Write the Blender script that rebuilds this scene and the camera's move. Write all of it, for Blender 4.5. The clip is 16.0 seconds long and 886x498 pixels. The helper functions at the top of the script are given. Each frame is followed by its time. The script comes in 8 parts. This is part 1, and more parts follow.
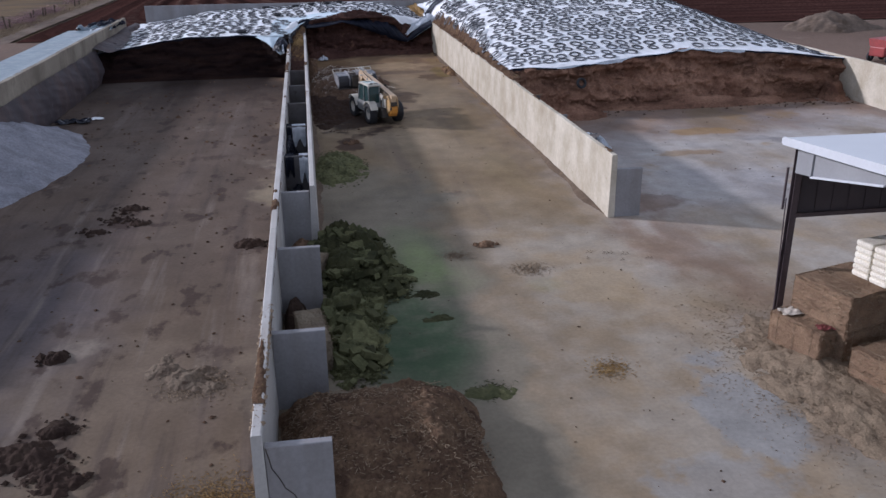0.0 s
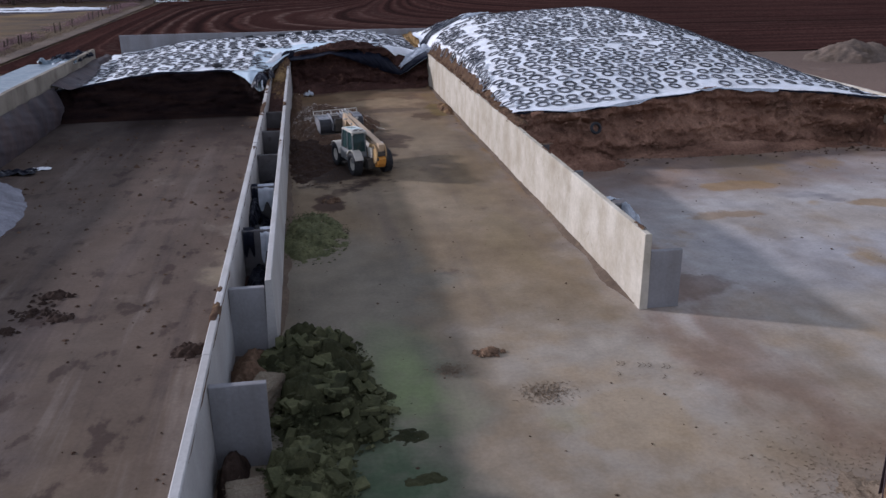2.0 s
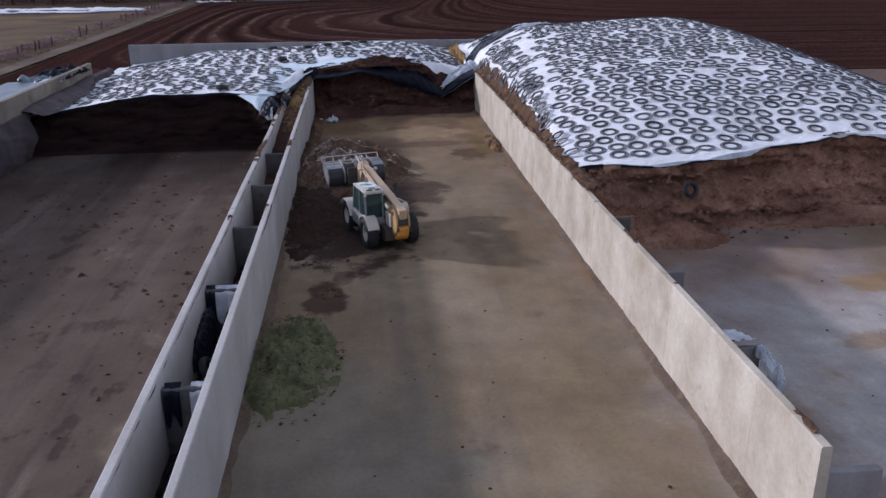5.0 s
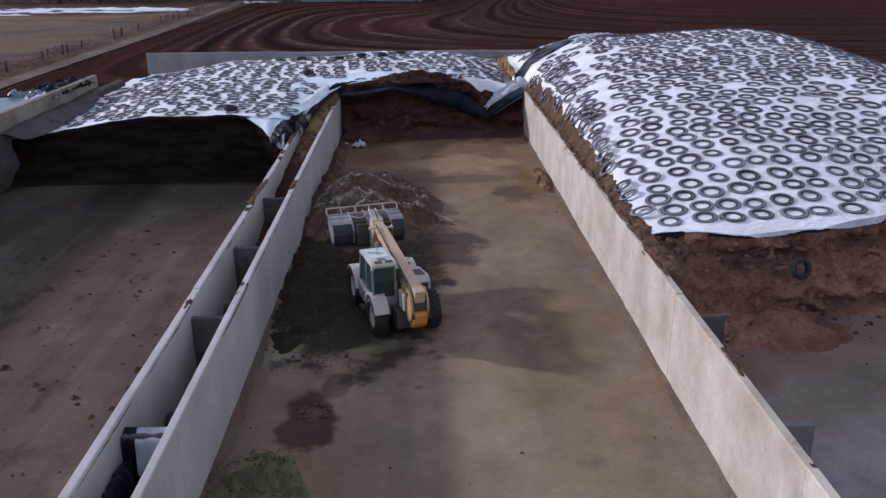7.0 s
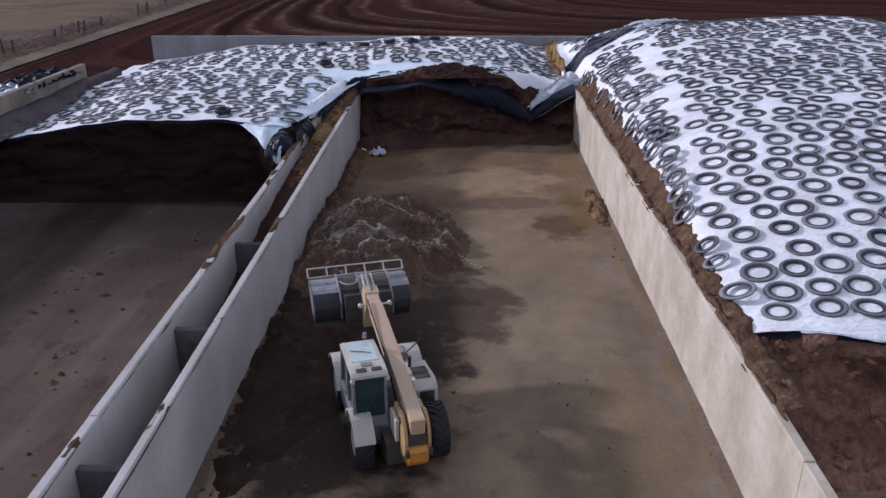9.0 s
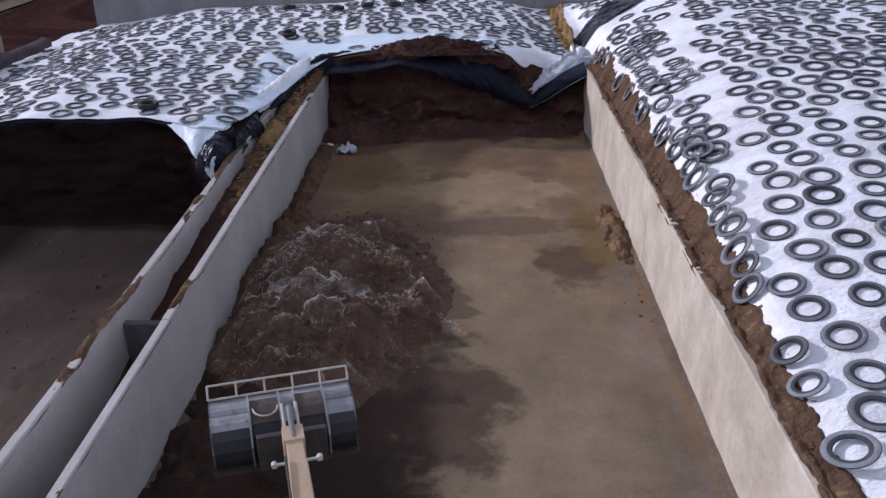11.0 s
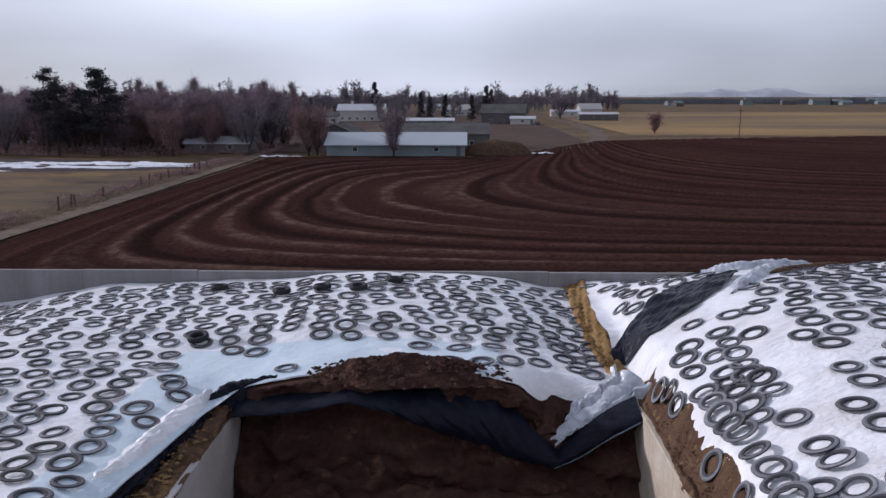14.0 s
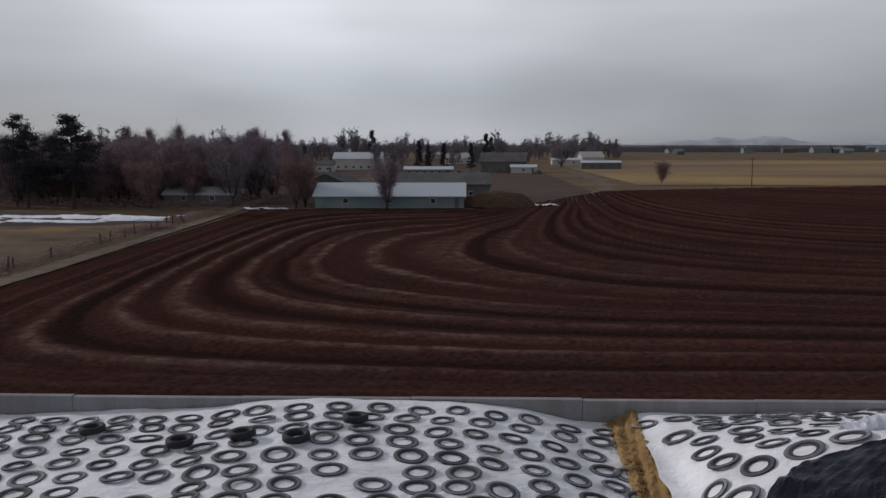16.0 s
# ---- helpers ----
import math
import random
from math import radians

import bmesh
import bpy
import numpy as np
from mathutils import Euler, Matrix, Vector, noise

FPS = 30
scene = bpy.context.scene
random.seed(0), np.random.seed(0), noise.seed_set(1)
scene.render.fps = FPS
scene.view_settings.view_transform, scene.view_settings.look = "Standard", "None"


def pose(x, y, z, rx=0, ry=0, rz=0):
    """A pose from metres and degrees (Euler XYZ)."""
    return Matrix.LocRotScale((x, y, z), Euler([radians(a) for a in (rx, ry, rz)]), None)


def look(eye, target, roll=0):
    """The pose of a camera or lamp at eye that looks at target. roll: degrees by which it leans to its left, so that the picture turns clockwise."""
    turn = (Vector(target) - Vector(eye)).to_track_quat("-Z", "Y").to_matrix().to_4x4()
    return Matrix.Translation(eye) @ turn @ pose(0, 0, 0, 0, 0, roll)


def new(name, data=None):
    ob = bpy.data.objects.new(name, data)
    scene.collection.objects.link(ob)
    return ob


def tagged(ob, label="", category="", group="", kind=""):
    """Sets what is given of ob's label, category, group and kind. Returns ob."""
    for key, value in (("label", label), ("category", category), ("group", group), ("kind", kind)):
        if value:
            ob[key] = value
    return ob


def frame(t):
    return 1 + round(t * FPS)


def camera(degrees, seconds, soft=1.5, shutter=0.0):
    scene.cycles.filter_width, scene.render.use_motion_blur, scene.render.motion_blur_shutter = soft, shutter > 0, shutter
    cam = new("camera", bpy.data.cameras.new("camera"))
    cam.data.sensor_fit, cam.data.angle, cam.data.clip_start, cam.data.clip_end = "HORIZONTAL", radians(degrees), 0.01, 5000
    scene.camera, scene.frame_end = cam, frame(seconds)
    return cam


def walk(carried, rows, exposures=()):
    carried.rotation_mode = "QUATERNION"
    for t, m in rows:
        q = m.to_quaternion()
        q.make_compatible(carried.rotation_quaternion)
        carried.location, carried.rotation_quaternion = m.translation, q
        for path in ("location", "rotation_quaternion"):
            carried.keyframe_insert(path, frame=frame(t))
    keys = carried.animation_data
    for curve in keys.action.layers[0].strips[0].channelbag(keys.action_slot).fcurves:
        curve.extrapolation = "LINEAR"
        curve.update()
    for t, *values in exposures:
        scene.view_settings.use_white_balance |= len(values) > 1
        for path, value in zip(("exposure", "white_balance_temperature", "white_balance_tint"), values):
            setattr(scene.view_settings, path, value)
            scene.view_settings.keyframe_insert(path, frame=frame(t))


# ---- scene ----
cam = camera(55.7, 16.0)
METRES, EYE, TILT, LEAN, TURN = 80.0, 12.9, -21.2, 0.5, -9.1
ROWS = [
    (0.0, 0.0, 0.0, 0.0, -0.0, 0.0, 0.0),
    (0.5, 0.0007, 0.0219, 0.009, -0.0, 0.56, 0.02),
    (1.0, 0.0015, 0.0452, 0.0184, -0.02, 1.13, 0.03),
    (1.5, 0.0024, 0.069, 0.028, -0.02, 1.37, 0.05),
    (2.0, 0.0034, 0.0936, 0.0377, -0.03, 1.37, 0.06),
    (2.5, 0.0041, 0.1184, 0.0478, 0.34, 1.34, -0.1),
    (3.0, 0.0049, 0.1435, 0.0579, 0.69, 1.33, -0.22),
    (3.5, 0.006, 0.1693, 0.0678, 1.09, 1.33, -0.4),
    (3.7, 0.0063, 0.1797, 0.0718, 1.27, 1.33, -0.48),
    (5.8, 0.0091, 0.2921, 0.1157, 4.87, 1.18, -2.06),
    (6.0, 0.0093, 0.3029, 0.12, 5.23, 1.17, -2.22),
    (6.5, 0.0095, 0.3305, 0.1309, 6.1, 1.11, -2.58),
    (7.0, 0.0091, 0.3581, 0.1414, 6.73, 1.08, -2.85),
    (7.5, 0.0084, 0.3855, 0.1522, 8.1, 1.0, -3.47),
    (8.0, 0.0074, 0.4134, 0.1629, 9.45, 0.91, -4.07),
    (8.2, 0.0069, 0.4245, 0.1672, 9.75, 0.88, -4.2),
    (10.3, -0.0028, 0.5368, 0.2123, 9.87, -4.69, -4.08),
    (10.5, -0.0038, 0.5473, 0.2165, 9.87, -4.69, -4.08),
    (11.0, -0.007, 0.5735, 0.2265, 9.85, -4.67, -4.07),
    (11.5, -0.0102, 0.6002, 0.2371, 9.87, -4.71, -4.04),
    (12.0, -0.014, 0.6293, 0.2485, 9.88, -4.69, -4.0),
    (12.5, -0.0184, 0.6607, 0.2607, 9.88, -2.15, -4.03),
    (13.0, -0.0234, 0.6938, 0.2731, 9.84, 2.06, -4.1),
    (13.5, -0.0287, 0.7294, 0.2867, 9.85, 6.2, -4.17),
    (14.0, -0.0346, 0.7672, 0.3012, 9.86, 10.35, -4.27),
    (14.5, -0.0411, 0.8067, 0.3155, 9.85, 13.58, -4.39),
    (15.0, -0.0473, 0.8456, 0.3313, 9.85, 13.56, -4.36),
    (15.5, -0.0537, 0.8857, 0.3472, 9.85, 13.55, -4.33),
    (16.0, -0.0606, 0.9268, 0.3629, 9.84, 13.56, -4.26),
]
walk(cam, [(t, pose(0, 0, EYE, TILT, LEAN, TURN) @ pose(METRES * x, METRES * y, METRES * z, 90 + pitch, roll, yaw)) for t, x, y, z, yaw, pitch, roll in ROWS],
     exposures=[(0.0, 0.21, 5600, 18), (3.0, 0.06, 5530, 20), (6.0, 0.07, 5560, 23), (12.0, 0.08, 5680, 24), (13.5, -0.02, 5730, 23), (14.4, -0.18, 6000, 18), (15.0, -0.48, 6100, 14), (15.5, -0.6, 6200, 14), (16.0, -0.62, 6300, 15)])

# ---- world and light ----
SUN_DIR = Vector((0.912, -0.41, -0.375)).normalized()      # the way the light travels
world = bpy.data.worlds.new("sky")
scene.world = world
world.use_nodes = True
wt = world.node_tree
wn, wl = wt.nodes, wt.links
background = wn["Background"]
background.inputs["Strength"].default_value = 0.1
sky = wn.new("ShaderNodeTexSky")
sky.sky_type = "NISHITA"
sky.sun_disc = False
sky.sun_elevation = radians(20.5)
sky.sun_rotation = math.atan2(-SUN_DIR.x, -SUN_DIR.y)
coord = wn.new("ShaderNodeTexCoord")
split = wn.new("ShaderNodeSeparateXYZ")
wl.new(coord.outputs["Generated"], split.inputs[0])
height = wn.new("ShaderNodeValToRGB")
hr = height.color_ramp
hr.elements[0].position, hr.elements[0].color = 0.0, (0.57, 0.61, 0.63, 1)
hr.elements[1].position, hr.elements[1].color = 1.0, (0.46, 0.485, 0.51, 1)
for p, c in ((0.012, (0.64, 0.685, 0.71)), (0.03, (0.63, 0.68, 0.71)), (0.06, (0.63, 0.68, 0.715)), (0.10, (0.73, 0.77, 0.795)), (0.15, (0.92, 0.95, 0.96)), (0.3, (0.62, 0.65, 0.68))):
    e = hr.elements.new(p)
    e.color = (*c, 1)
wl.new(split.outputs["Z"], height.inputs[0])
stretch = wn.new("ShaderNodeMapping")
stretch.inputs["Scale"].default_value = (1.3, 1.3, 4.5)
wl.new(coord.outputs["Generated"], stretch.inputs[0])
cloud = wn.new("ShaderNodeTexNoise")
cloud.inputs["Scale"].default_value = 1.5
cloud.inputs["Detail"].default_value = 3
cloud.inputs["Roughness"].default_value = 0.42
wl.new(stretch.outputs[0], cloud.inputs["Vector"])
shade = wn.new("ShaderNodeMapRange")
shade.inputs[1].default_value, shade.inputs[2].default_value = 0.3, 0.72
shade.inputs[3].default_value, shade.inputs[4].default_value = 8.6, 15.0
wl.new(cloud.outputs["Fac"], shade.inputs[0])
half_x = wn.new("ShaderNodeMath")      # thicker cloud towards both sides of the horizon
half_x.operation = "MULTIPLY_ADD"
half_x.inputs[1].default_value, half_x.inputs[2].default_value = 0.5, 0.5
wl.new(split.outputs["X"], half_x.inputs[0])
side = wn.new("ShaderNodeValToRGB")
side.color_ramp.elements[0].color = (0.7, 0.7, 0.7, 1)
side.color_ramp.elements[1].color = (0.8, 0.8, 0.8, 1)
for p, q in ((0.2, 0.68), (0.3, 0.8), (0.42, 1.0), (0.5, 1.0), (0.6, 0.8), (0.72, 0.62)):
    side.color_ramp.elements.new(p).color = (q, q, q, 1)
wl.new(half_x.outputs[0], side.inputs[0])
thick = wn.new("ShaderNodeMath")
thick.operation = "MULTIPLY"
wl.new(shade.outputs[0], thick.inputs[0])
wl.new(side.outputs[0], thick.inputs[1])
lit = wn.new("ShaderNodeVectorMath")
lit.operation = "SCALE"   # cloud cover, thicker and thinner
wl.new(height.outputs[0], lit.inputs[0])
wl.new(thick.outputs[0], lit.inputs["Scale"])
cover = wn.new("ShaderNodeMix")
cover.data_type = "RGBA"
cover.inputs[0].default_value = 0.9
wl.new(sky.outputs[0], cover.inputs["A"])
wl.new(lit.outputs[0], cover.inputs["B"])
wl.new(cover.outputs["Result"], background.inputs["Color"])

sun = new("sun", bpy.data.lights.new("sun", "SUN"))
sun.data.energy, sun.data.angle, sun.data.color = 3.0, radians(2.8), (1.0, 0.93, 0.86)
sun.matrix_world = look((-60, 40, 60), Vector((-60, 40, 60)) + SUN_DIR)


# ---- materials ----
def mat(name, a, b, scale=1.0, c=None, spots=0.3, fine=14.0, rough=0.9, bump=0.02, metal=0.0, vary=0.0, stretch=(1, 1, 1), world_space=True, streak=None, cut=(0.3, 0.7), coat=0.0, grain=0.25, crease=0.0, spec=None):
    """Two colours mixed by a broad noise, a third in patches, fine grain, relief, and a shade of its own for each object."""
    m = bpy.data.materials.new(name)
    m.use_nodes = True
    n, l = m.node_tree.nodes, m.node_tree.links
    bsdf = n["Principled BSDF"]
    bsdf.inputs["Metallic"].default_value = metal
    bsdf.inputs["Coat Weight"].default_value = coat
    bsdf.inputs["Specular IOR Level"].default_value = spec if spec is not None else 0.05 if rough >= 0.85 else 0.3 if rough >= 0.6 else 0.5
    if world_space:
        src = n.new("ShaderNodeNewGeometry").outputs["Position"]
    else:
        src = n.new("ShaderNodeTexCoord").outputs["Object"]
    mp = n.new("ShaderNodeMapping")
    mp.inputs["Scale"].default_value = stretch
    l.new(src, mp.inputs[0])

    def tex(s, detail, vec=mp.outputs[0], r=0.55):
        t = n.new("ShaderNodeTexNoise")
        t.inputs["Scale"].default_value, t.inputs["Detail"].default_value, t.inputs["Roughness"].default_value = s, detail, r
        l.new(vec, t.inputs["Vector"])
        return t.outputs["Fac"]

    def ramp(v, lo, hi, x=0.0, y=1.0):
        r = n.new("ShaderNodeMapRange")
        for i, q in enumerate((lo, hi, x, y)):
            r.inputs[i + 1].default_value = q
        l.new(v, r.inputs[0])
        return r.outputs[0]

    def mix(f, p, q, blend="MIX"):
        x = n.new("ShaderNodeMix")
        x.data_type, x.blend_type = "RGBA", blend
        for sock, v in ((x.inputs[0], f), (x.inputs["A"], p), (x.inputs["B"], q)):
            if isinstance(v, tuple):
                sock.default_value = (*v, 1)
            elif isinstance(v, (int, float)):
                sock.default_value = v
            else:
                l.new(v, sock)
        return x.outputs["Result"]

    col = mix(ramp(tex(scale, 4), cut[0], cut[1]), a, b)
    if c:
        col = mix(ramp(tex(scale * 2.7 + 0.013, 5), 1 - spots - 0.12, 1 - spots + 0.1), col, c)
    if streak:
        sm = n.new("ShaderNodeMapping")
        sm.inputs["Scale"].default_value = streak[1]
        l.new(src, sm.inputs[0])
        col = mix(ramp(tex(1.0, 4, sm.outputs[0]), 0.42, 0.68, 0, streak[2]), col, streak[0])
    grain_v = tex(fine, 3, r=0.65)
    col = mix(1.0, col, mix(ramp(grain_v, 0.25, 0.75), (1 - grain,) * 3, (1 + grain,) * 3), "MULTIPLY")
    if vary:
        info = n.new("ShaderNodeObjectInfo")
        isl = n.new("ShaderNodeNewGeometry")
        add = n.new("ShaderNodeMath")
        add.operation = "ADD"
        l.new(info.outputs["Random"], add.inputs[0])
        l.new(isl.outputs["Random Per Island"], add.inputs[1])
        fr = n.new("ShaderNodeMath")
        fr.operation = "FRACT"
        l.new(add.outputs[0], fr.inputs[0])
        col = mix(1.0, col, mix(fr.outputs[0], (1 - vary,) * 3, (1 + vary,) * 3), "MULTIPLY")
    l.new(col, bsdf.inputs["Base Color"])
    l.new(ramp(grain_v, 0.3, 0.7, max(rough - 0.08, 0.03), min(rough + 0.08, 1)), bsdf.inputs["Roughness"])
    if bump:
        bp = n.new("ShaderNodeBump")
        bp.inputs["Distance"].default_value = bump
        bp.inputs["Strength"].default_value = 0.8
        both = n.new("ShaderNodeMath")
        both.operation = "ADD"
        l.new(grain_v, both.inputs[0])
        second = tex(fine * 0.22, 4)
        if crease:
            ridge = n.new("ShaderNodeTexNoise")
            ridge.noise_type = "RIDGED_MULTIFRACTAL"
            ridge.inputs["Scale"].default_value, ridge.inputs["Detail"].default_value, ridge.inputs["Distortion"].default_value = crease, 4, 0.6
            l.new(mp.outputs[0], ridge.inputs["Vector"])
            second = ridge.outputs["Fac"]
        l.new(second, both.inputs[1])
        l.new(both.outputs[0], bp.inputs["Height"])
        l.new(bp.outputs[0], bsdf.inputs["Normal"])
    return m


def floor_material():
    """Concrete floors under mud: brown in the bunkers, grey on the apron, darker towards the left face, residue near
    the other silage faces, the spine wall's shade painted in by the feed.
    """
    m = bpy.data.materials.new("yard_floor")
    m.use_nodes = True
    n, l = m.node_tree.nodes, m.node_tree.links
    bsdf = n["Principled BSDF"]
    pos = n.new("ShaderNodeNewGeometry").outputs["Position"]
    xyz = n.new("ShaderNodeSeparateXYZ")
    l.new(pos, xyz.inputs[0])

    def tex(s, detail=4, stretch=(1, 1, 1)):
        mp = n.new("ShaderNodeMapping")
        mp.inputs["Scale"].default_value = stretch
        l.new(pos, mp.inputs[0])
        t = n.new("ShaderNodeTexNoise")
        t.inputs["Scale"].default_value, t.inputs["Detail"].default_value, t.inputs["Roughness"].default_value = s, detail, 0.58
        l.new(mp.outputs[0], t.inputs["Vector"])
        return t.outputs["Fac"]

    def ramp(v, lo, hi, x=0.0, y=1.0):
        q = n.new("ShaderNodeMapRange")
        q.interpolation_type = "SMOOTHSTEP"
        for i, w in enumerate((lo, hi, x, y)):
            q.inputs[i + 1].default_value = w
        l.new(v, q.inputs[0])
        return q.outputs[0]

    def math_of(op, a, b):
        q = n.new("ShaderNodeMath")
        q.operation = op
        for sock, v in ((q.inputs[0], a), (q.inputs[1], b)):
            if isinstance(v, (int, float)):
                sock.default_value = v
            else:
                l.new(v, sock)
        return q.outputs[0]

    def mix(f, p, q, blend="MIX"):
        x = n.new("ShaderNodeMix")
        x.data_type, x.blend_type = "RGBA", blend
        for sock, v in ((x.inputs[0], f), (x.inputs["A"], p), (x.inputs["B"], q)):
            if isinstance(v, tuple):
                sock.default_value = (*v, 1)
            elif isinstance(v, (int, float)):
                sock.default_value = v
            else:
                l.new(v, sock)
        return x.outputs["Result"]

    wx = math_of("ADD", xyz.outputs["X"], math_of("MULTIPLY", math_of("SUBTRACT", tex(0.16, 5), 0.5), 9.0))
    wy = math_of("ADD", xyz.outputs["Y"], math_of("MULTIPLY", math_of("SUBTRACT", tex(0.12, 5), 0.5), 22.0))
    mud = mix(ramp(tex(0.11), 0.32, 0.68), (0.182, 0.135, 0.086), (0.25, 0.196, 0.134))
    mud = mix(math_of("MULTIPLY", ramp(wx, -1.0, -2.5), ramp(wy, 10, 40, 0.5, 0.88)), mud, (0.094, 0.07, 0.058))
    mud = mix(math_of("MULTIPLY", ramp(wx, -6.5, -10.5), ramp(wy, 40, 30, 0, 0.7)), mud, (0.082, 0.074, 0.086))
    lane = ramp(wx, -1.0, -2.5)
    mud = mix(math_of("MULTIPLY", lane, ramp(tex(1.2, 6, (1, 0.08, 1)), 0.5, 0.64, 0, 0.5)), mud, (0.066, 0.05, 0.045))
    mud = mix(math_of("MULTIPLY", lane, ramp(tex(0.8, 6, (1, 0.07, 1.3)), 0.55, 0.68, 0, 0.5)), mud, (0.2, 0.165, 0.14))
    mud = mix(math_of("MULTIPLY", lane, ramp(tex(0.75, 7, (1, 0.6, 1)), 0.55, 0.64, 0, 0.75)), mud, (0.05, 0.034, 0.029))
    mud = mix(ramp(tex(1.0, 4, (0.45, 0.03, 1)), 0.5, 0.68, 0, 0.42), mud, (0.135, 0.105, 0.088))
    mud = mix(ramp(tex(0.35, 5), 0.6, 0.74, 0, 0.8), mud, (0.10, 0.07, 0.052))
    mud = mix(ramp(tex(0.2, 5, (1, 0.7, 1)), 0.6, 0.75, 0, 0.7), mud, (0.295, 0.25, 0.2))
    grey = mix(ramp(tex(0.10, 5), 0.35, 0.65), (0.30, 0.285, 0.285), (0.40, 0.375, 0.355))
    grey = mix(ramp(tex(0.13, 5, (0.7, 1, 1)), 0.58, 0.68, 0, 0.8), grey, (0.20, 0.19, 0.20))
    grey = mix(ramp(tex(0.22, 5, (1, 0.8, 1)), 0.57, 0.70, 0, 0.8), grey, (0.30, 0.205, 0.105))
    grey = mix(ramp(tex(0.07, 5, (0.8, 1, 1)), 0.52, 0.66, 0, 0.6), grey, (0.27, 0.225, 0.18))
    col = mix(ramp(wx, 11.5, 16.0), mud, grey)
    # brown straw-stained approach in front of the bunker walls
    approach = math_of("MULTIPLY", ramp(wy, 40, 33, 0, 1), ramp(wx, 5, 9))
    col = mix(math_of("MULTIPLY", approach, 0.75), col, mix(ramp(tex(0.3, 5), 0.4, 0.65), (0.335, 0.295, 0.245), (0.29, 0.225, 0.155)))
    # left lane: floor colour darkens towards its silage face, darkest at the foot
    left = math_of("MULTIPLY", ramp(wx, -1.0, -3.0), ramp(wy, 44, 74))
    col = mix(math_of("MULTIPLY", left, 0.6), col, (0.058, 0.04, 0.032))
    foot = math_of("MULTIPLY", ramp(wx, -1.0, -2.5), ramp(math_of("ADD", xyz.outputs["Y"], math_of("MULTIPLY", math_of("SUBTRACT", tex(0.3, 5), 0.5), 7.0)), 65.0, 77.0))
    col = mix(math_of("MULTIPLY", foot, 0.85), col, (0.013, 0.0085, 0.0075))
    # silage residue trodden in before the other faces
    face = math_of("MULTIPLY", ramp(wx, 12.5, 15.0), ramp(wy, 46, 57))
    col = mix(math_of("MULTIPLY", face, 0.8), col, mix(ramp(tex(0.4, 5), 0.4, 0.6), (0.225, 0.14, 0.09), (0.12, 0.072, 0.05)))
    middle = math_of("MULTIPLY", math_of("MULTIPLY", ramp(wx, 9.0, 3.0), ramp(wx, -4, 0)), ramp(wy, 54, 62))
    col = mix(math_of("MULTIPLY", middle, 0.8), col, (0.07, 0.046, 0.034))
    back = math_of("MULTIPLY", math_of("MULTIPLY", ramp(wx, 16, 12), ramp(wx, -4, -1)), ramp(wy, 66, 86))
    col = mix(math_of("MULTIPLY", back, 0.85), col, mix(ramp(tex(0.3, 5), 0.4, 0.62), (0.225, 0.148, 0.084), (0.135, 0.083, 0.05)))
    # broad ochre and grey-brown washes with soft edges
    col = mix(math_of("MULTIPLY", ramp(tex(0.085, 5, (1.5, 0.7, 1)), 0.5, 0.62), math_of("MULTIPLY", ramp(wx, 0, 3), 0.5)), col, (0.20, 0.145, 0.085))
    col = mix(math_of("MULTIPLY", ramp(tex(0.06, 5, (1.7, 0.8, 1.3)), 0.52, 0.66), math_of("MULTIPLY", ramp(wy, 36, 46), 0.42)), col, (0.12, 0.098, 0.085))
    wash = math_of("MULTIPLY", ramp(wx, 12.5, 14.5), ramp(wx, 21, 15))
    col = mix(math_of("MULTIPLY", wash, ramp(tex(0.35, 5, (1, 0.5, 1)), 0.4, 0.62, 0.1, 0.7)), col, (0.18, 0.115, 0.08))
    # dark wet blots with ragged edges
    blot_n = math_of("MULTIPLY", math_of("SUBTRACT", tex(0.6, 6), 0.5), 2.3)
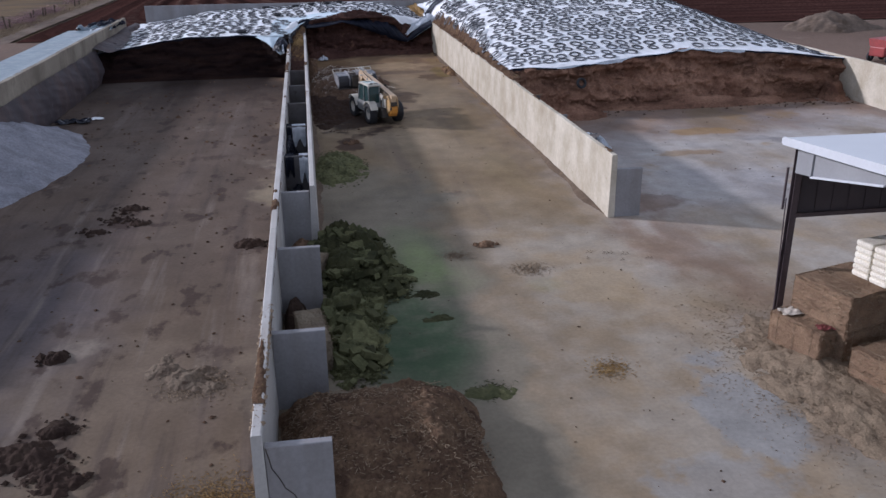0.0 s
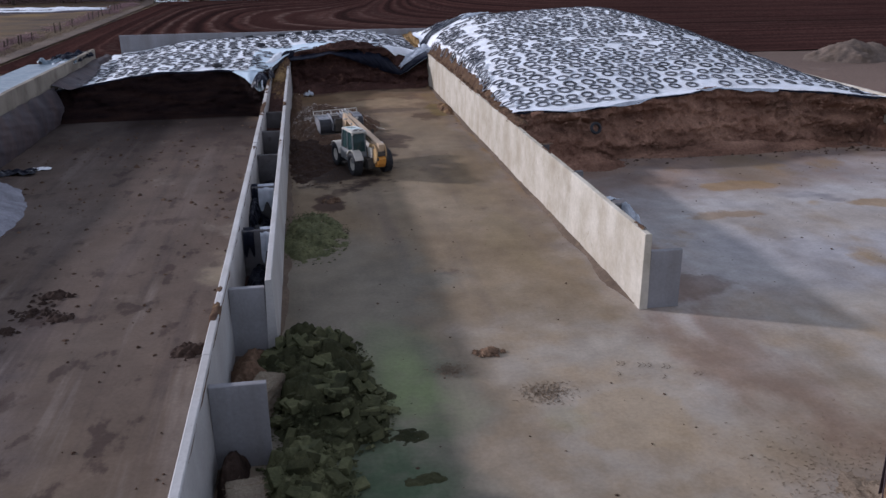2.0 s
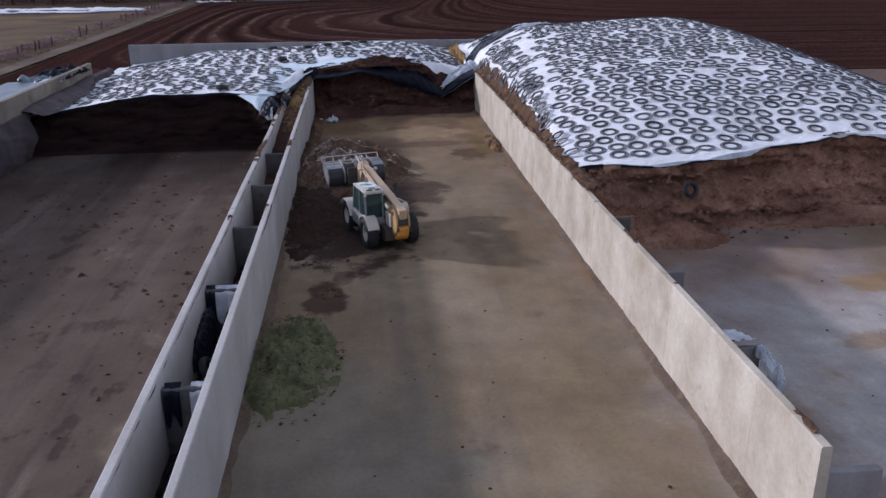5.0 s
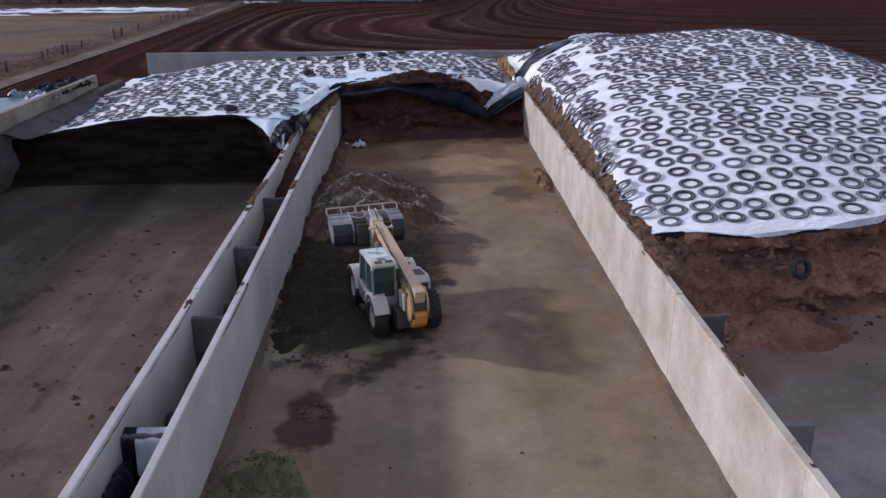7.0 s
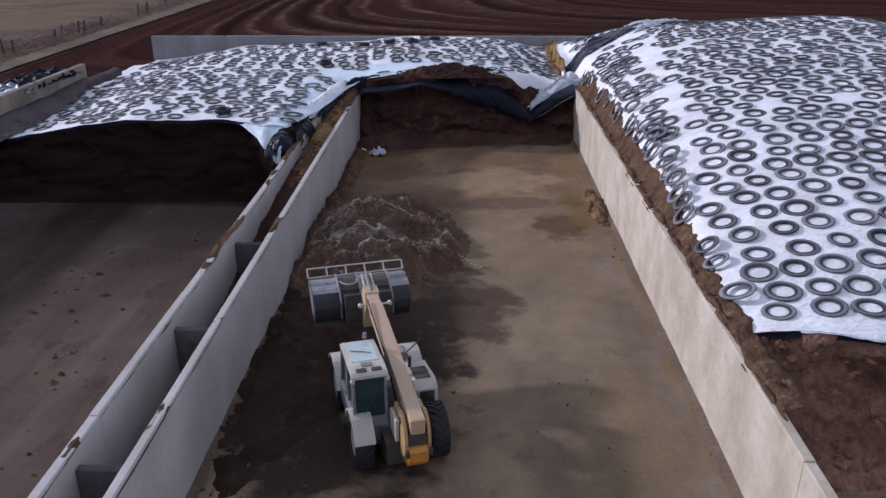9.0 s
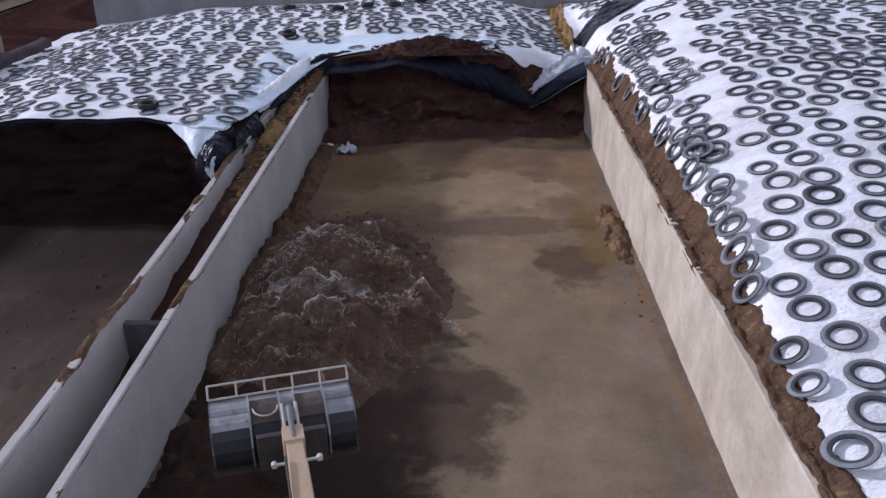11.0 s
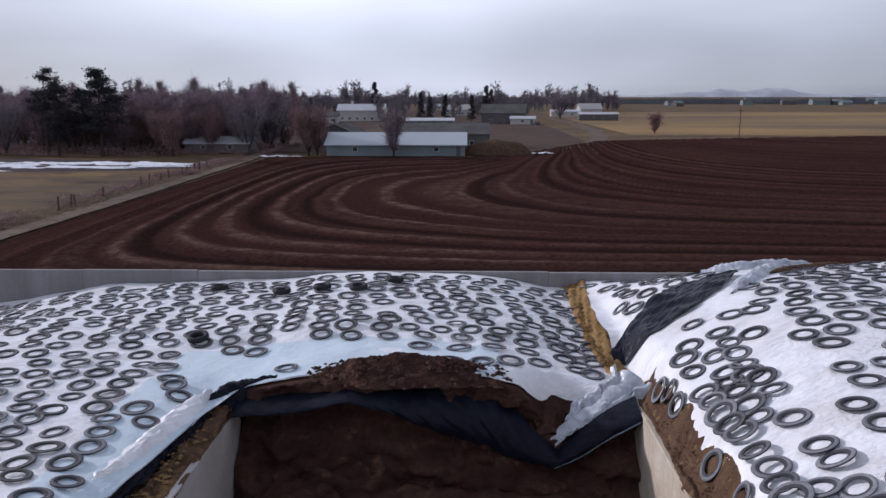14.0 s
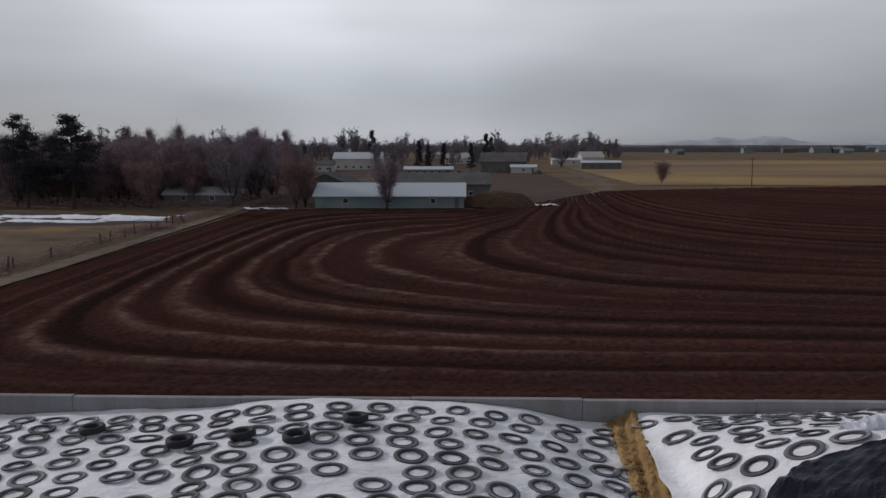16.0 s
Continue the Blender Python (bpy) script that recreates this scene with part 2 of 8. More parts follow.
    for bx, by, rx, ry, c, k in ((9.6, 68.0, 2.8, 5.0, (0.2, 0.152, 0.102), 0.5), (8.2, 82.4, 3.8, 2.4, (0.28, 0.205, 0.125), 0.6), (11.0, 75.6, 1.3, 2.2, (0.075, 0.046, 0.03), 0.75), (12.4, 78.2, 1.3, 3.2, (0.15, 0.105, 0.04), 0.8), (12.6, 84.5, 0.9, 3.4, (0.15, 0.10, 0.048), 0.6), (8.6, 78.6, 3.4, 1.0, (0.085, 0.058, 0.042), 0.6), (2.4, 85.5, 2.0, 3.6, (0.12, 0.076, 0.04), 0.75), (6.8, 90.3, 7.5, 1.5, (0.065, 0.038, 0.028), 0.85), (2.4, 88.8, 2.8, 2.2, (0.075, 0.046, 0.03), 0.8), (3.0, 62.5, 3.6, 8.6, (0.034, 0.0225, 0.018), 0.9), (4.4, 64.4, 2.6, 4.6, (0.034, 0.0225, 0.018), 0.8), (2.2, 51.7, 0.95, 1.9, (0.055, 0.034, 0.025), 0.9), (2.9, 53.8, 0.5, 1.0, (0.07, 0.048, 0.036), 0.55), (11.6, 19.0, 1.5, 3.6, (0.25, 0.25, 0.25), 0.75), (9.6, 15.8, 2.4, 1.3, (0.27, 0.265, 0.26), 0.6), (10.6, 28.0, 2.0, 2.2, (0.28, 0.205, 0.12), 0.55), (15.8, 37.5, 2.2, 1.6, (0.16, 0.11, 0.085), 0.6), (9.2, 60.0, 1.6, 4.0, (0.13, 0.10, 0.075), 0.4), (7.8, 86.5, 3.4, 1.6, (0.13, 0.085, 0.05), 0.6), (6.6, 67.0, 2.2, 3.6, (0.05, 0.033, 0.025), 0.75), (10.5, 45.0, 1.2, 4.0, (0.19, 0.145, 0.085), 0.5), (25.5, 51.0, 3.0, 1.1, (0.26, 0.165, 0.075), 0.7), (31.0, 46.5, 2.2, 0.8, (0.27, 0.175, 0.08), 0.7), (22.0, 46.0, 2.6, 0.7, (0.24, 0.155, 0.08), 0.6)):
        ux = math_of("POWER", math_of("ABSOLUTE", math_of("MULTIPLY", math_of("SUBTRACT", xyz.outputs["X"], bx), 1 / rx), 0.0), 2.0)
        uy = math_of("POWER", math_of("ABSOLUTE", math_of("MULTIPLY", math_of("SUBTRACT", xyz.outputs["Y"], by), 1 / ry), 0.0), 2.0)
        q = math_of("ADD", math_of("SQRT", math_of("ADD", ux, uy), 0), blot_n)
        col = mix(ramp(q, 1.05, 0.65, 0, k), col, c)
    # cast shadow of the spine wall, put into the floor colour
    spine_shade = math_of("MULTIPLY", math_of("MULTIPLY", ramp(wx, 6.6, 5.4), ramp(wx, -3, 1)), ramp(wy, 50, 40))
    col = mix(math_of("MULTIPLY", spine_shade, 0.55), col, (0.165, 0.16, 0.135))
    # juice and leaf dust run out from the green feed
    stain_n = math_of("MULTIPLY", math_of("SUBTRACT", tex(0.45, 6), 0.5), 1.8)
    for bx, by, rx, ry, c, k in ((4.0, 32.0, 2.3, 4.6, (0.155, 0.175, 0.098), 0.62), (4.2, 31.2, 1.1, 2.8, (0.2, 0.24, 0.11), 0.7), (3.0, 25.0, 2.4, 4.6, (0.052, 0.088, 0.046), 0.86), (2.4, 24.0, 1.6, 2.8, (0.04, 0.066, 0.036), 0.6), (8.3, 28.4, 0.9, 1.0, (0.19, 0.19, 0.10), 0.3)):
        ux = math_of("POWER", math_of("ABSOLUTE", math_of("MULTIPLY", math_of("SUBTRACT", xyz.outputs["X"], bx), 1 / rx), 0.0), 2.0)
        uy = math_of("POWER", math_of("ABSOLUTE", math_of("MULTIPLY", math_of("SUBTRACT", xyz.outputs["Y"], by), 1 / ry), 0.0), 2.0)
        q = math_of("ADD", math_of("SQRT", math_of("ADD", ux, uy), 0), stain_n)
        col = mix(math_of("MULTIPLY", ramp(q, 1.15, 0.4, 0, k), ramp(tex(0.9, 5), 0.28, 0.6, 0.55, 1.0)), col, c)
    # rusty seepage along the pale wall's foot
    seep = math_of("MULTIPLY", ramp(math_of("ADD", xyz.outputs["X"], math_of("MULTIPLY", math_of("SUBTRACT", tex(0.5, 5), 0.5), 1.6)), 12.75, 13.35), math_of("MULTIPLY", ramp(xyz.outputs["X"], 13.55, 13.5), ramp(wy, 42, 58)))
    col = mix(math_of("MULTIPLY", seep, 0.75), col, (0.20, 0.125, 0.055))
    col = mix(1.0, col, mix(ramp(tex(1.0, 5, (0.6, 0.05, 1)), 0.3, 0.7), (0.97,) * 3, (1.03,) * 3), "MULTIPLY")
    col = mix(1.0, col, mix(ramp(tex(0.28, 6, (1, 0.55, 1)), 0.34, 0.66), (0.91,) * 3, (1.09,) * 3), "MULTIPLY")
    g = tex(7.0, 5)
    col = mix(1.0, col, mix(ramp(g, 0.25, 0.75), (0.92,) * 3, (1.08,) * 3), "MULTIPLY")
    col = mix(1.0, col, mix(ramp(tex(0.8, 5), 0.3, 0.7), (0.9,) * 3, (1.09,) * 3), "MULTIPLY")
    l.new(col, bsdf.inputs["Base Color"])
    bsdf.inputs["Specular IOR Level"].default_value = 0.06
    l.new(ramp(tex(0.2), 0.3, 0.7, 0.75, 0.95), bsdf.inputs["Roughness"])
    bp = n.new("ShaderNodeBump")
    bp.inputs["Distance"].default_value = 0.012
    l.new(math_of("ADD", g, tex(0.9, 4)), bp.inputs["Height"])
    l.new(bp.outputs[0], bsdf.inputs["Normal"])
    return m


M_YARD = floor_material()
M_PASTURE = mat("dry_pasture", (0.2, 0.134, 0.064), (0.085, 0.061, 0.045), 0.07, c=(0.05, 0.04, 0.04), spots=0.38, fine=1.2, bump=0.12, stretch=(0.45, 1, 1), streak=((0.10, 0.078, 0.058), (0.02, 0.12, 1), 0.7))
M_TRACK = mat("dirt_track", (0.175, 0.135, 0.108), (0.10, 0.075, 0.06), 0.2, c=(0.085, 0.062, 0.045), spots=0.35, fine=2.2, bump=0.06)
M_WALL = mat("weathered_concrete", (0.50, 0.487, 0.475), (0.39, 0.375, 0.36), 0.4, c=(0.33, 0.285, 0.235), spots=0.2, fine=9, bump=0.012,
             streak=((0.33, 0.29, 0.25), (0.5, 0.35, 0.16), 0.4), vary=0.05, grain=0.09)
M_PALE = mat("pale_concrete", (0.54, 0.495, 0.415), (0.40, 0.355, 0.28), 0.7, c=(0.27, 0.222, 0.158), spots=0.24, fine=6, bump=0.015,
             streak=((0.29, 0.235, 0.16), (0.5, 0.55, 0.3), 0.5), vary=0.025, grain=0.1, cut=(0.34, 0.7))
M_GREY = mat("grey_concrete", (0.285, 0.28, 0.29), (0.215, 0.21, 0.215), 0.5, c=(0.16, 0.14, 0.13), spots=0.2, fine=9, bump=0.012,
             streak=((0.17, 0.15, 0.14), (1.2, 1.2, 0.12), 0.5), vary=0.1, grain=0.09)
# near-black because the left face's deep shade is held in this colour
M_SILAGE = mat("shaded_brown_silage", (0.013, 0.0072, 0.0068), (0.0055, 0.0032, 0.0036), 0.5, c=(0.028, 0.0165, 0.0125), spots=0.2, fine=7, bump=0.12, streak=((0.03, 0.016, 0.012), (0.25, 0.25, 2.2), 0.7))
M_SILAGE_DRY = mat("tan_silage", (0.35, 0.205, 0.14), (0.20, 0.105, 0.07), 0.32, c=(0.085, 0.042, 0.03), spots=0.32, fine=6, bump=0.14, streak=((0.065, 0.032, 0.022), (0.13, 0.13, 0.9), 0.75), grain=0.32)
M_SOIL = mat("spoiled_silage", (0.135, 0.085, 0.053), (0.07, 0.041, 0.028), 1.3, c=(0.27, 0.185, 0.09), spots=0.3, fine=12, bump=0.1)
M_SILAGE_MID = mat("reddish_silage", (0.085, 0.045, 0.035), (0.038, 0.019, 0.0165), 0.6, c=(0.17, 0.092, 0.062), spots=0.3, fine=6, bump=0.14, streak=((0.03, 0.015, 0.013), (0.25, 0.25, 2.2), 0.7))
M_SPOILED = mat("trodden_dark_silage", (0.05, 0.031, 0.023), (0.03, 0.0185, 0.0145), 0.6, c=(0.085, 0.057, 0.036), spots=0.3, fine=9, bump=0.08, grain=0.3)
M_SPILL = mat("brown_golden_silage", (0.13, 0.08, 0.05), (0.29, 0.185, 0.085), 0.55, c=(0.06, 0.036, 0.028), spots=0.36, fine=9, bump=0.06, cut=(0.48, 0.7))
M_SHEET_PALE = mat("pale_blue_sheet", (0.60, 0.70, 0.77), (0.50, 0.61, 0.69), 0.5, c=(0.70, 0.76, 0.81), spots=0.3, fine=3.5, rough=0.5, bump=0.05, grain=0.05, crease=0.8)
M_FILM = mat("crumpled_pale_film", (0.58, 0.615, 0.67), (0.30, 0.33, 0.38), 1.6, c=(0.10, 0.11, 0.13), spots=0.24, fine=5, rough=0.35, bump=0.02, grain=0.08)
M_GOLDEN = mat("golden_silage", (0.32, 0.21, 0.09), (0.20, 0.125, 0.06), 1.5, c=(0.12, 0.075, 0.045), spots=0.3, fine=16, bump=0.05)
M_STRAW = mat("loose_straw", (0.28, 0.215, 0.15), (0.19, 0.142, 0.1), 1.5, c=(0.14, 0.09, 0.055), spots=0.25, fine=16, bump=0.05)
M_SHEET = mat("white_plastic_sheet", (0.85, 0.865, 0.895), (0.76, 0.785, 0.83), 0.3, c=(0.59, 0.65, 0.725), spots=0.26, fine=3.5, rough=0.42, bump=0.11, grain=0.06, crease=0.75, streak=((0.50, 0.475, 0.45), (0.55, 0.8, 0.5), 0.45), stretch=(0.8, 1.5, 1))
# stained copy of the grey concrete with the gap's shadow in its colour
M_GREY_DARK = mat("shaded_stained_concrete", (0.13, 0.125, 0.13), (0.075, 0.068, 0.066), 0.8, c=(0.045, 0.036, 0.032), spots=0.3, fine=9, bump=0.012, grain=0.09)
M_OUTER = mat("beige_concrete", (0.34, 0.30, 0.24), (0.25, 0.215, 0.175), 0.3, c=(0.17, 0.14, 0.11), spots=0.28, fine=9, bump=0.012, streak=((0.12, 0.095, 0.075), (0.5, 0.5, 0.35), 0.6), grain=0.09)
M_SHEET_BLUE = mat("bluish_plastic_sheet", (0.13, 0.18, 0.215), (0.095, 0.13, 0.165), 0.3, fine=2.0, rough=0.4, bump=0.03, grain=0.06)
M_BLACK = mat("black_plastic_sheet", (0.006, 0.007, 0.014), (0.014, 0.016, 0.026), 0.7, c=(0.04, 0.034, 0.032), spots=0.12, fine=3.0, rough=0.34, bump=0.05, spec=0.08, crease=0.9)
M_RUBBER = mat("old_tyre_rubber", (0.026, 0.028, 0.036), (0.05, 0.053, 0.062), 1.6, c=(0.10, 0.102, 0.11), spots=0.2, fine=18, rough=0.8, bump=0.012, vary=0.38)
M_SIDEWALL = mat("dusty_tyre_sidewall", (0.105, 0.11, 0.124), (0.175, 0.18, 0.195), 1.8, c=(0.07, 0.073, 0.084), spots=0.3, fine=18, rough=0.7, bump=0.008, vary=0.5)
M_TREAD = mat("dark_tyre_rubber", (0.019, 0.02, 0.025), (0.034, 0.034, 0.037), 1.2, fine=18, rough=0.75, bump=0.01)
M_FEED = mat("brown_feed", (0.175, 0.112, 0.072), (0.098, 0.06, 0.04), 0.8, c=(0.22, 0.155, 0.105), spots=0.28, fine=9, bump=0.12, grain=0.35)
def feed_material():
    """Dark loose feed with pale dry fibre caught in thin broken ridges."""
    m = mat("fibrous_feed", (0.14, 0.09, 0.06), (0.075, 0.046, 0.032), 0.8, c=(0.2, 0.14, 0.095), spots=0.28, fine=9, bump=0.12, grain=0.35)
    n, l = m.node_tree.nodes, m.node_tree.links
    bsdf = n["Principled BSDF"]
    base = bsdf.inputs["Base Color"].links[0].from_socket
    pos = n.new("ShaderNodeNewGeometry").outputs["Position"]

    def noise_of(kind, scale, detail, stretch, distort=0.0):
        mp = n.new("ShaderNodeMapping")
        mp.inputs["Scale"].default_value = stretch
        l.new(pos, mp.inputs[0])
        t = n.new("ShaderNodeTexNoise")
        t.noise_type = kind
        t.inputs["Scale"].default_value, t.inputs["Detail"].default_value, t.inputs["Distortion"].default_value = scale, detail, distort
        l.new(mp.outputs[0], t.inputs["Vector"])
        return t.outputs["Fac"]

    def ramp(v, lo, hi):
        q = n.new("ShaderNodeMapRange")
        q.interpolation_type = "SMOOTHSTEP"
        q.inputs[1].default_value, q.inputs[2].default_value = lo, hi
        l.new(v, q.inputs[0])
        return q.outputs[0]

    def times(a, b):
        q = n.new("ShaderNodeMath")
        q.operation = "MULTIPLY"
        l.new(a, q.inputs[0])
        l.new(b, q.inputs[1])
        return q.outputs[0]

    def sums(op, a, b):
        q = n.new("ShaderNodeMath")
        q.operation = op
        for sock, v in ((q.inputs[0], a), (q.inputs[1], b)):
            if isinstance(v, (int, float)):
                sock.default_value = v
            else:
                l.new(v, sock)
        return q.outputs[0]

    # drifts that arch round the pile's far side, crisp along their upper edge and trailing off below
    xyz = n.new("ShaderNodeSeparateXYZ")
    l.new(pos, xyz.inputs[0])
    aside = sums("SUBTRACT", xyz.outputs["X"], 3.0)
    arch = sums("ADD", xyz.outputs["Y"], sums("MULTIPLY", sums("MULTIPLY", aside, aside), 0.26))
    arch = sums("ADD", arch, sums("MULTIPLY", noise_of("FBM", 0.5, 8, (0.9, 1.1, 0.5), 0.25), 7.5))
    saw = sums("FRACT", sums("MULTIPLY", arch, 0.62), 0.0)
    crisp = sums("MULTIPLY", times(ramp(saw, 0.88, 0.98), ramp(saw, 1.0, 0.99)), 0.8)
    trail = sums("MULTIPLY", ramp(saw, 0.2, 1.0), 0.22)
    lines = sums("ADD", crisp, trail)
    where = times(ramp(noise_of("FBM", 0.42, 4, (0.8, 1, 1)), 0.42, 0.58), sums("ADD", ramp(xyz.outputs["Z"], 0.1, 0.75), 0.12))
    frayed = ramp(noise_of("FBM", 6.0, 5, (1, 1, 1)), 0.32, 0.56)
    x = n.new("ShaderNodeMix")
    x.data_type = "RGBA"
    l.new(times(times(lines, where), frayed), x.inputs[0])
    l.new(base, x.inputs["A"])
    x.inputs["B"].default_value = (0.7, 0.65, 0.59, 1)
    l.new(x.outputs["Result"], bsdf.inputs["Base Color"])
    return m


M_FEED_PALE = feed_material()
M_FIBRE = mat("pale_fibre", (0.60, 0.54, 0.47), (0.44, 0.38, 0.32), 2.0, fine=14, bump=0.02, vary=0.25)
M_BROWN_PILE = mat("dry_brown_feed", (0.155, 0.10, 0.062), (0.072, 0.044, 0.03), 1.6, c=(0.215, 0.15, 0.095), spots=0.3, fine=9, bump=0.14, grain=0.4)
M_GREEN = mat("chopped_green_feed", (0.106, 0.104, 0.052), (0.047, 0.051, 0.026), 1.2, c=(0.175, 0.155, 0.095), spots=0.24, fine=9, bump=0.07, vary=0.55)
M_GREEN_PALE = mat("dry_green_stalks", (0.105, 0.105, 0.05), (0.056, 0.06, 0.03), 1.2, fine=10, bump=0.03, vary=0.3)
M_DUNG = mat("dark_dung", (0.028, 0.018, 0.015), (0.05, 0.034, 0.026), 2.0, fine=12, bump=0.05, vary=0.2)
M_CLOD = mat("dark_clod", (0.06, 0.037, 0.026), (0.10, 0.066, 0.045), 2.0, fine=12, bump=0.04, vary=0.35)
M_PALE_PILE = mat("pale_bulk_feed", (0.31, 0.31, 0.345), (0.20, 0.2, 0.225), 0.7, c=(0.13, 0.122, 0.132), spots=0.16, fine=7, bump=0.12, streak=((0.17, 0.165, 0.18), (0.25, 1.5, 0.8), 0.65))
# inside of the shed cladding: the shade there is put into the colour
M_SHED_DARK = mat("shaded_cladding", (0.045, 0.038, 0.045), (0.07, 0.056, 0.062), 0.5, fine=8, rough=0.6, bump=0.004, grain=0.1)
# pale teal is the sky's reflection, put into the glass colour
M_ROOF_GLASS = mat("sky_toned_dusty_glass", (0.34, 0.43, 0.41), (0.42, 0.50, 0.48), 1.2, c=(0.5, 0.5, 0.46), spots=0.2, rough=0.18, bump=0, spec=0.5, world_space=False)
M_ORANGE = mat("orange_yellow_paint", (0.66, 0.27, 0.03), (0.55, 0.24, 0.035), 1.4, c=(0.33, 0.19, 0.08), spots=0.2, fine=20, rough=0.5, bump=0.003, world_space=False)
M_BRACKET = mat("dusty_yellow_plate", (0.44, 0.27, 0.095), (0.33, 0.225, 0.12), 1.6, c=(0.36, 0.27, 0.18), spots=0.3, fine=16, rough=0.55, bump=0.003, world_space=False)
M_BOOM = mat("dusty_boom_paint", (0.50, 0.38, 0.28), (0.47, 0.33, 0.19), 0.8, c=(0.40, 0.29, 0.19), spots=0.2, fine=9, rough=0.6, bump=0.002, world_space=False, grain=0.07)
M_ROOF_WHITE = mat("dusty_white_paint", (0.52, 0.49, 0.425), (0.40, 0.37, 0.32), 1.6, c=(0.28, 0.24, 0.2), spots=0.2, fine=9, rough=0.55, bump=0.002, world_space=False, grain=0.07)
M_BODY = mat("dusty_grey_paint", (0.24, 0.25, 0.25), (0.15, 0.15, 0.145), 1.5, c=(0.18, 0.155, 0.13), spots=0.25, fine=9, rough=0.6, bump=0.002, world_space=False, grain=0.08)
M_CHASSIS = mat("dark_chassis", (0.035, 0.033, 0.032), (0.075, 0.062, 0.05), 1.8, fine=18, rough=0.75, bump=0.004, world_space=False)
M_STEEL = mat("worn_bucket_steel", (0.36, 0.36, 0.375), (0.19, 0.185, 0.19), 1.2, c=(0.10, 0.085, 0.075), spots=0.3, fine=9, rough=0.42, bump=0.002, metal=0.55, grain=0.08, world_space=False)
# bucket steel again, with the underside's shadow put into the colour
M_BUCKET_DARK = mat("shaded_bucket_steel", (0.016, 0.016, 0.022), (0.03, 0.029, 0.034), 1.5, c=(0.04, 0.03, 0.025), spots=0.25, fine=9, rough=0.55, bump=0.003, world_space=False)
M_RUST = mat("dark_dirty_steel", (0.10, 0.082, 0.072), (0.055, 0.043, 0.038), 2.2, c=(0.16, 0.115, 0.06), spots=0.3, fine=10, rough=0.8, bump=0.01, world_space=False)
M_GALV = mat("white_metal_roof", (0.60, 0.62, 0.66), (0.50, 0.52, 0.56), 0.15, fine=6, rough=0.45, bump=0.004, grain=0.05)
M_CLAD = mat("grey_metal_cladding", (0.27, 0.275, 0.29), (0.21, 0.212, 0.225), 0.4, fine=8, rough=0.6, bump=0.004, grain=0.08)
M_POST = mat("dark_steel_post", (0.055, 0.042, 0.05), (0.09, 0.066, 0.068), 1.2, fine=14, rough=0.65, bump=0.004)
M_BALE = mat("weathered_bale", (0.26, 0.175, 0.115), (0.16, 0.104, 0.072), 1.6, c=(0.085, 0.054, 0.042), spots=0.25, fine=22, bump=0.06, streak=((0.27, 0.19, 0.125), (0.8, 9, 9), 0.4))
M_BALE_PALE = mat("greyed_bale", (0.235, 0.195, 0.14), (0.165, 0.13, 0.095), 1.4, c=(0.12, 0.066, 0.045), spots=0.26, fine=22, bump=0.06, streak=((0.25, 0.215, 0.16), (0.8, 9, 9), 0.4))
M_STRAW_DIRTY = mat("dirty_straw", (0.19, 0.152, 0.115), (0.115, 0.086, 0.065), 1.5, c=(0.075, 0.05, 0.038), spots=0.35, fine=14, bump=0.08)
M_BAG = mat("white_woven_bag", (0.78, 0.74, 0.64), (0.66, 0.60, 0.50), 1.5, fine=20, rough=0.7, bump=0.02, vary=0.08)
M_TWINE = mat("red_net_wrap", (0.20, 0.06, 0.06), (0.15, 0.055, 0.05), 2.0, fine=20, bump=0.03)
M_WOOD = mat("old_fence_wood", (0.11, 0.085, 0.065), (0.07, 0.055, 0.045), 2.0, fine=12, bump=0.01, vary=0.2)
M_TRUNK = mat("dark_bark", (0.07, 0.052, 0.042), (0.045, 0.034, 0.03), 1.0, fine=6, bump=0.03)
# the next twig and needle colours have purple-blue distance haze mixed in
M_TWIG = mat("bare_twigs", (0.27, 0.205, 0.228), (0.19, 0.146, 0.168), 0.12, fine=3, bump=0, vary=0.3)
M_TWIG_GREY = mat("grey_twigs", (0.25, 0.215, 0.238), (0.18, 0.156, 0.178), 0.12, fine=3, bump=0, vary=0.3)
M_TWIG_RED = mat("reddish_twigs", (0.27, 0.172, 0.166), (0.185, 0.122, 0.124), 0.12, fine=3, bump=0, vary=0.3)
M_NEEDLE = mat("pine_needles", (0.034, 0.035, 0.041), (0.054, 0.052, 0.056), 0.3, fine=3, bump=0, vary=0.35)
M_SNOW = mat("old_snow", (0.78, 0.80, 0.85), (0.62, 0.64, 0.68), 0.08, fine=1.5, bump=0.05)
M_HOUSE_A = mat("pale_siding", (0.50, 0.49, 0.47), (0.42, 0.41, 0.39), 0.3, fine=4, bump=0.004)
M_HOUSE_B = mat("dark_siding", (0.10, 0.098, 0.10), (0.14, 0.13, 0.13), 0.3, fine=4, bump=0.004)
M_HOUSE_C = mat("blue_green_siding", (0.27, 0.33, 0.34), (0.33, 0.38, 0.385), 0.2, fine=4, bump=0.004)
# darker copy of the blue siding; its shade sits in the colour
M_HOUSE_D = mat("shaded_blue_grey_siding", (0.16, 0.195, 0.205), (0.21, 0.245, 0.255), 0.2, fine=4, bump=0.004)
M_ROOF_DARK = mat("dark_shingles", (0.09, 0.085, 0.085), (0.13, 0.125, 0.125), 0.3, fine=3, bump=0.01)
M_ROOF_GREY = mat("dull_metal_roof", (0.40, 0.42, 0.45), (0.48, 0.50, 0.53), 0.06, fine=2.0, rough=0.6, bump=0.004, grain=0.06)
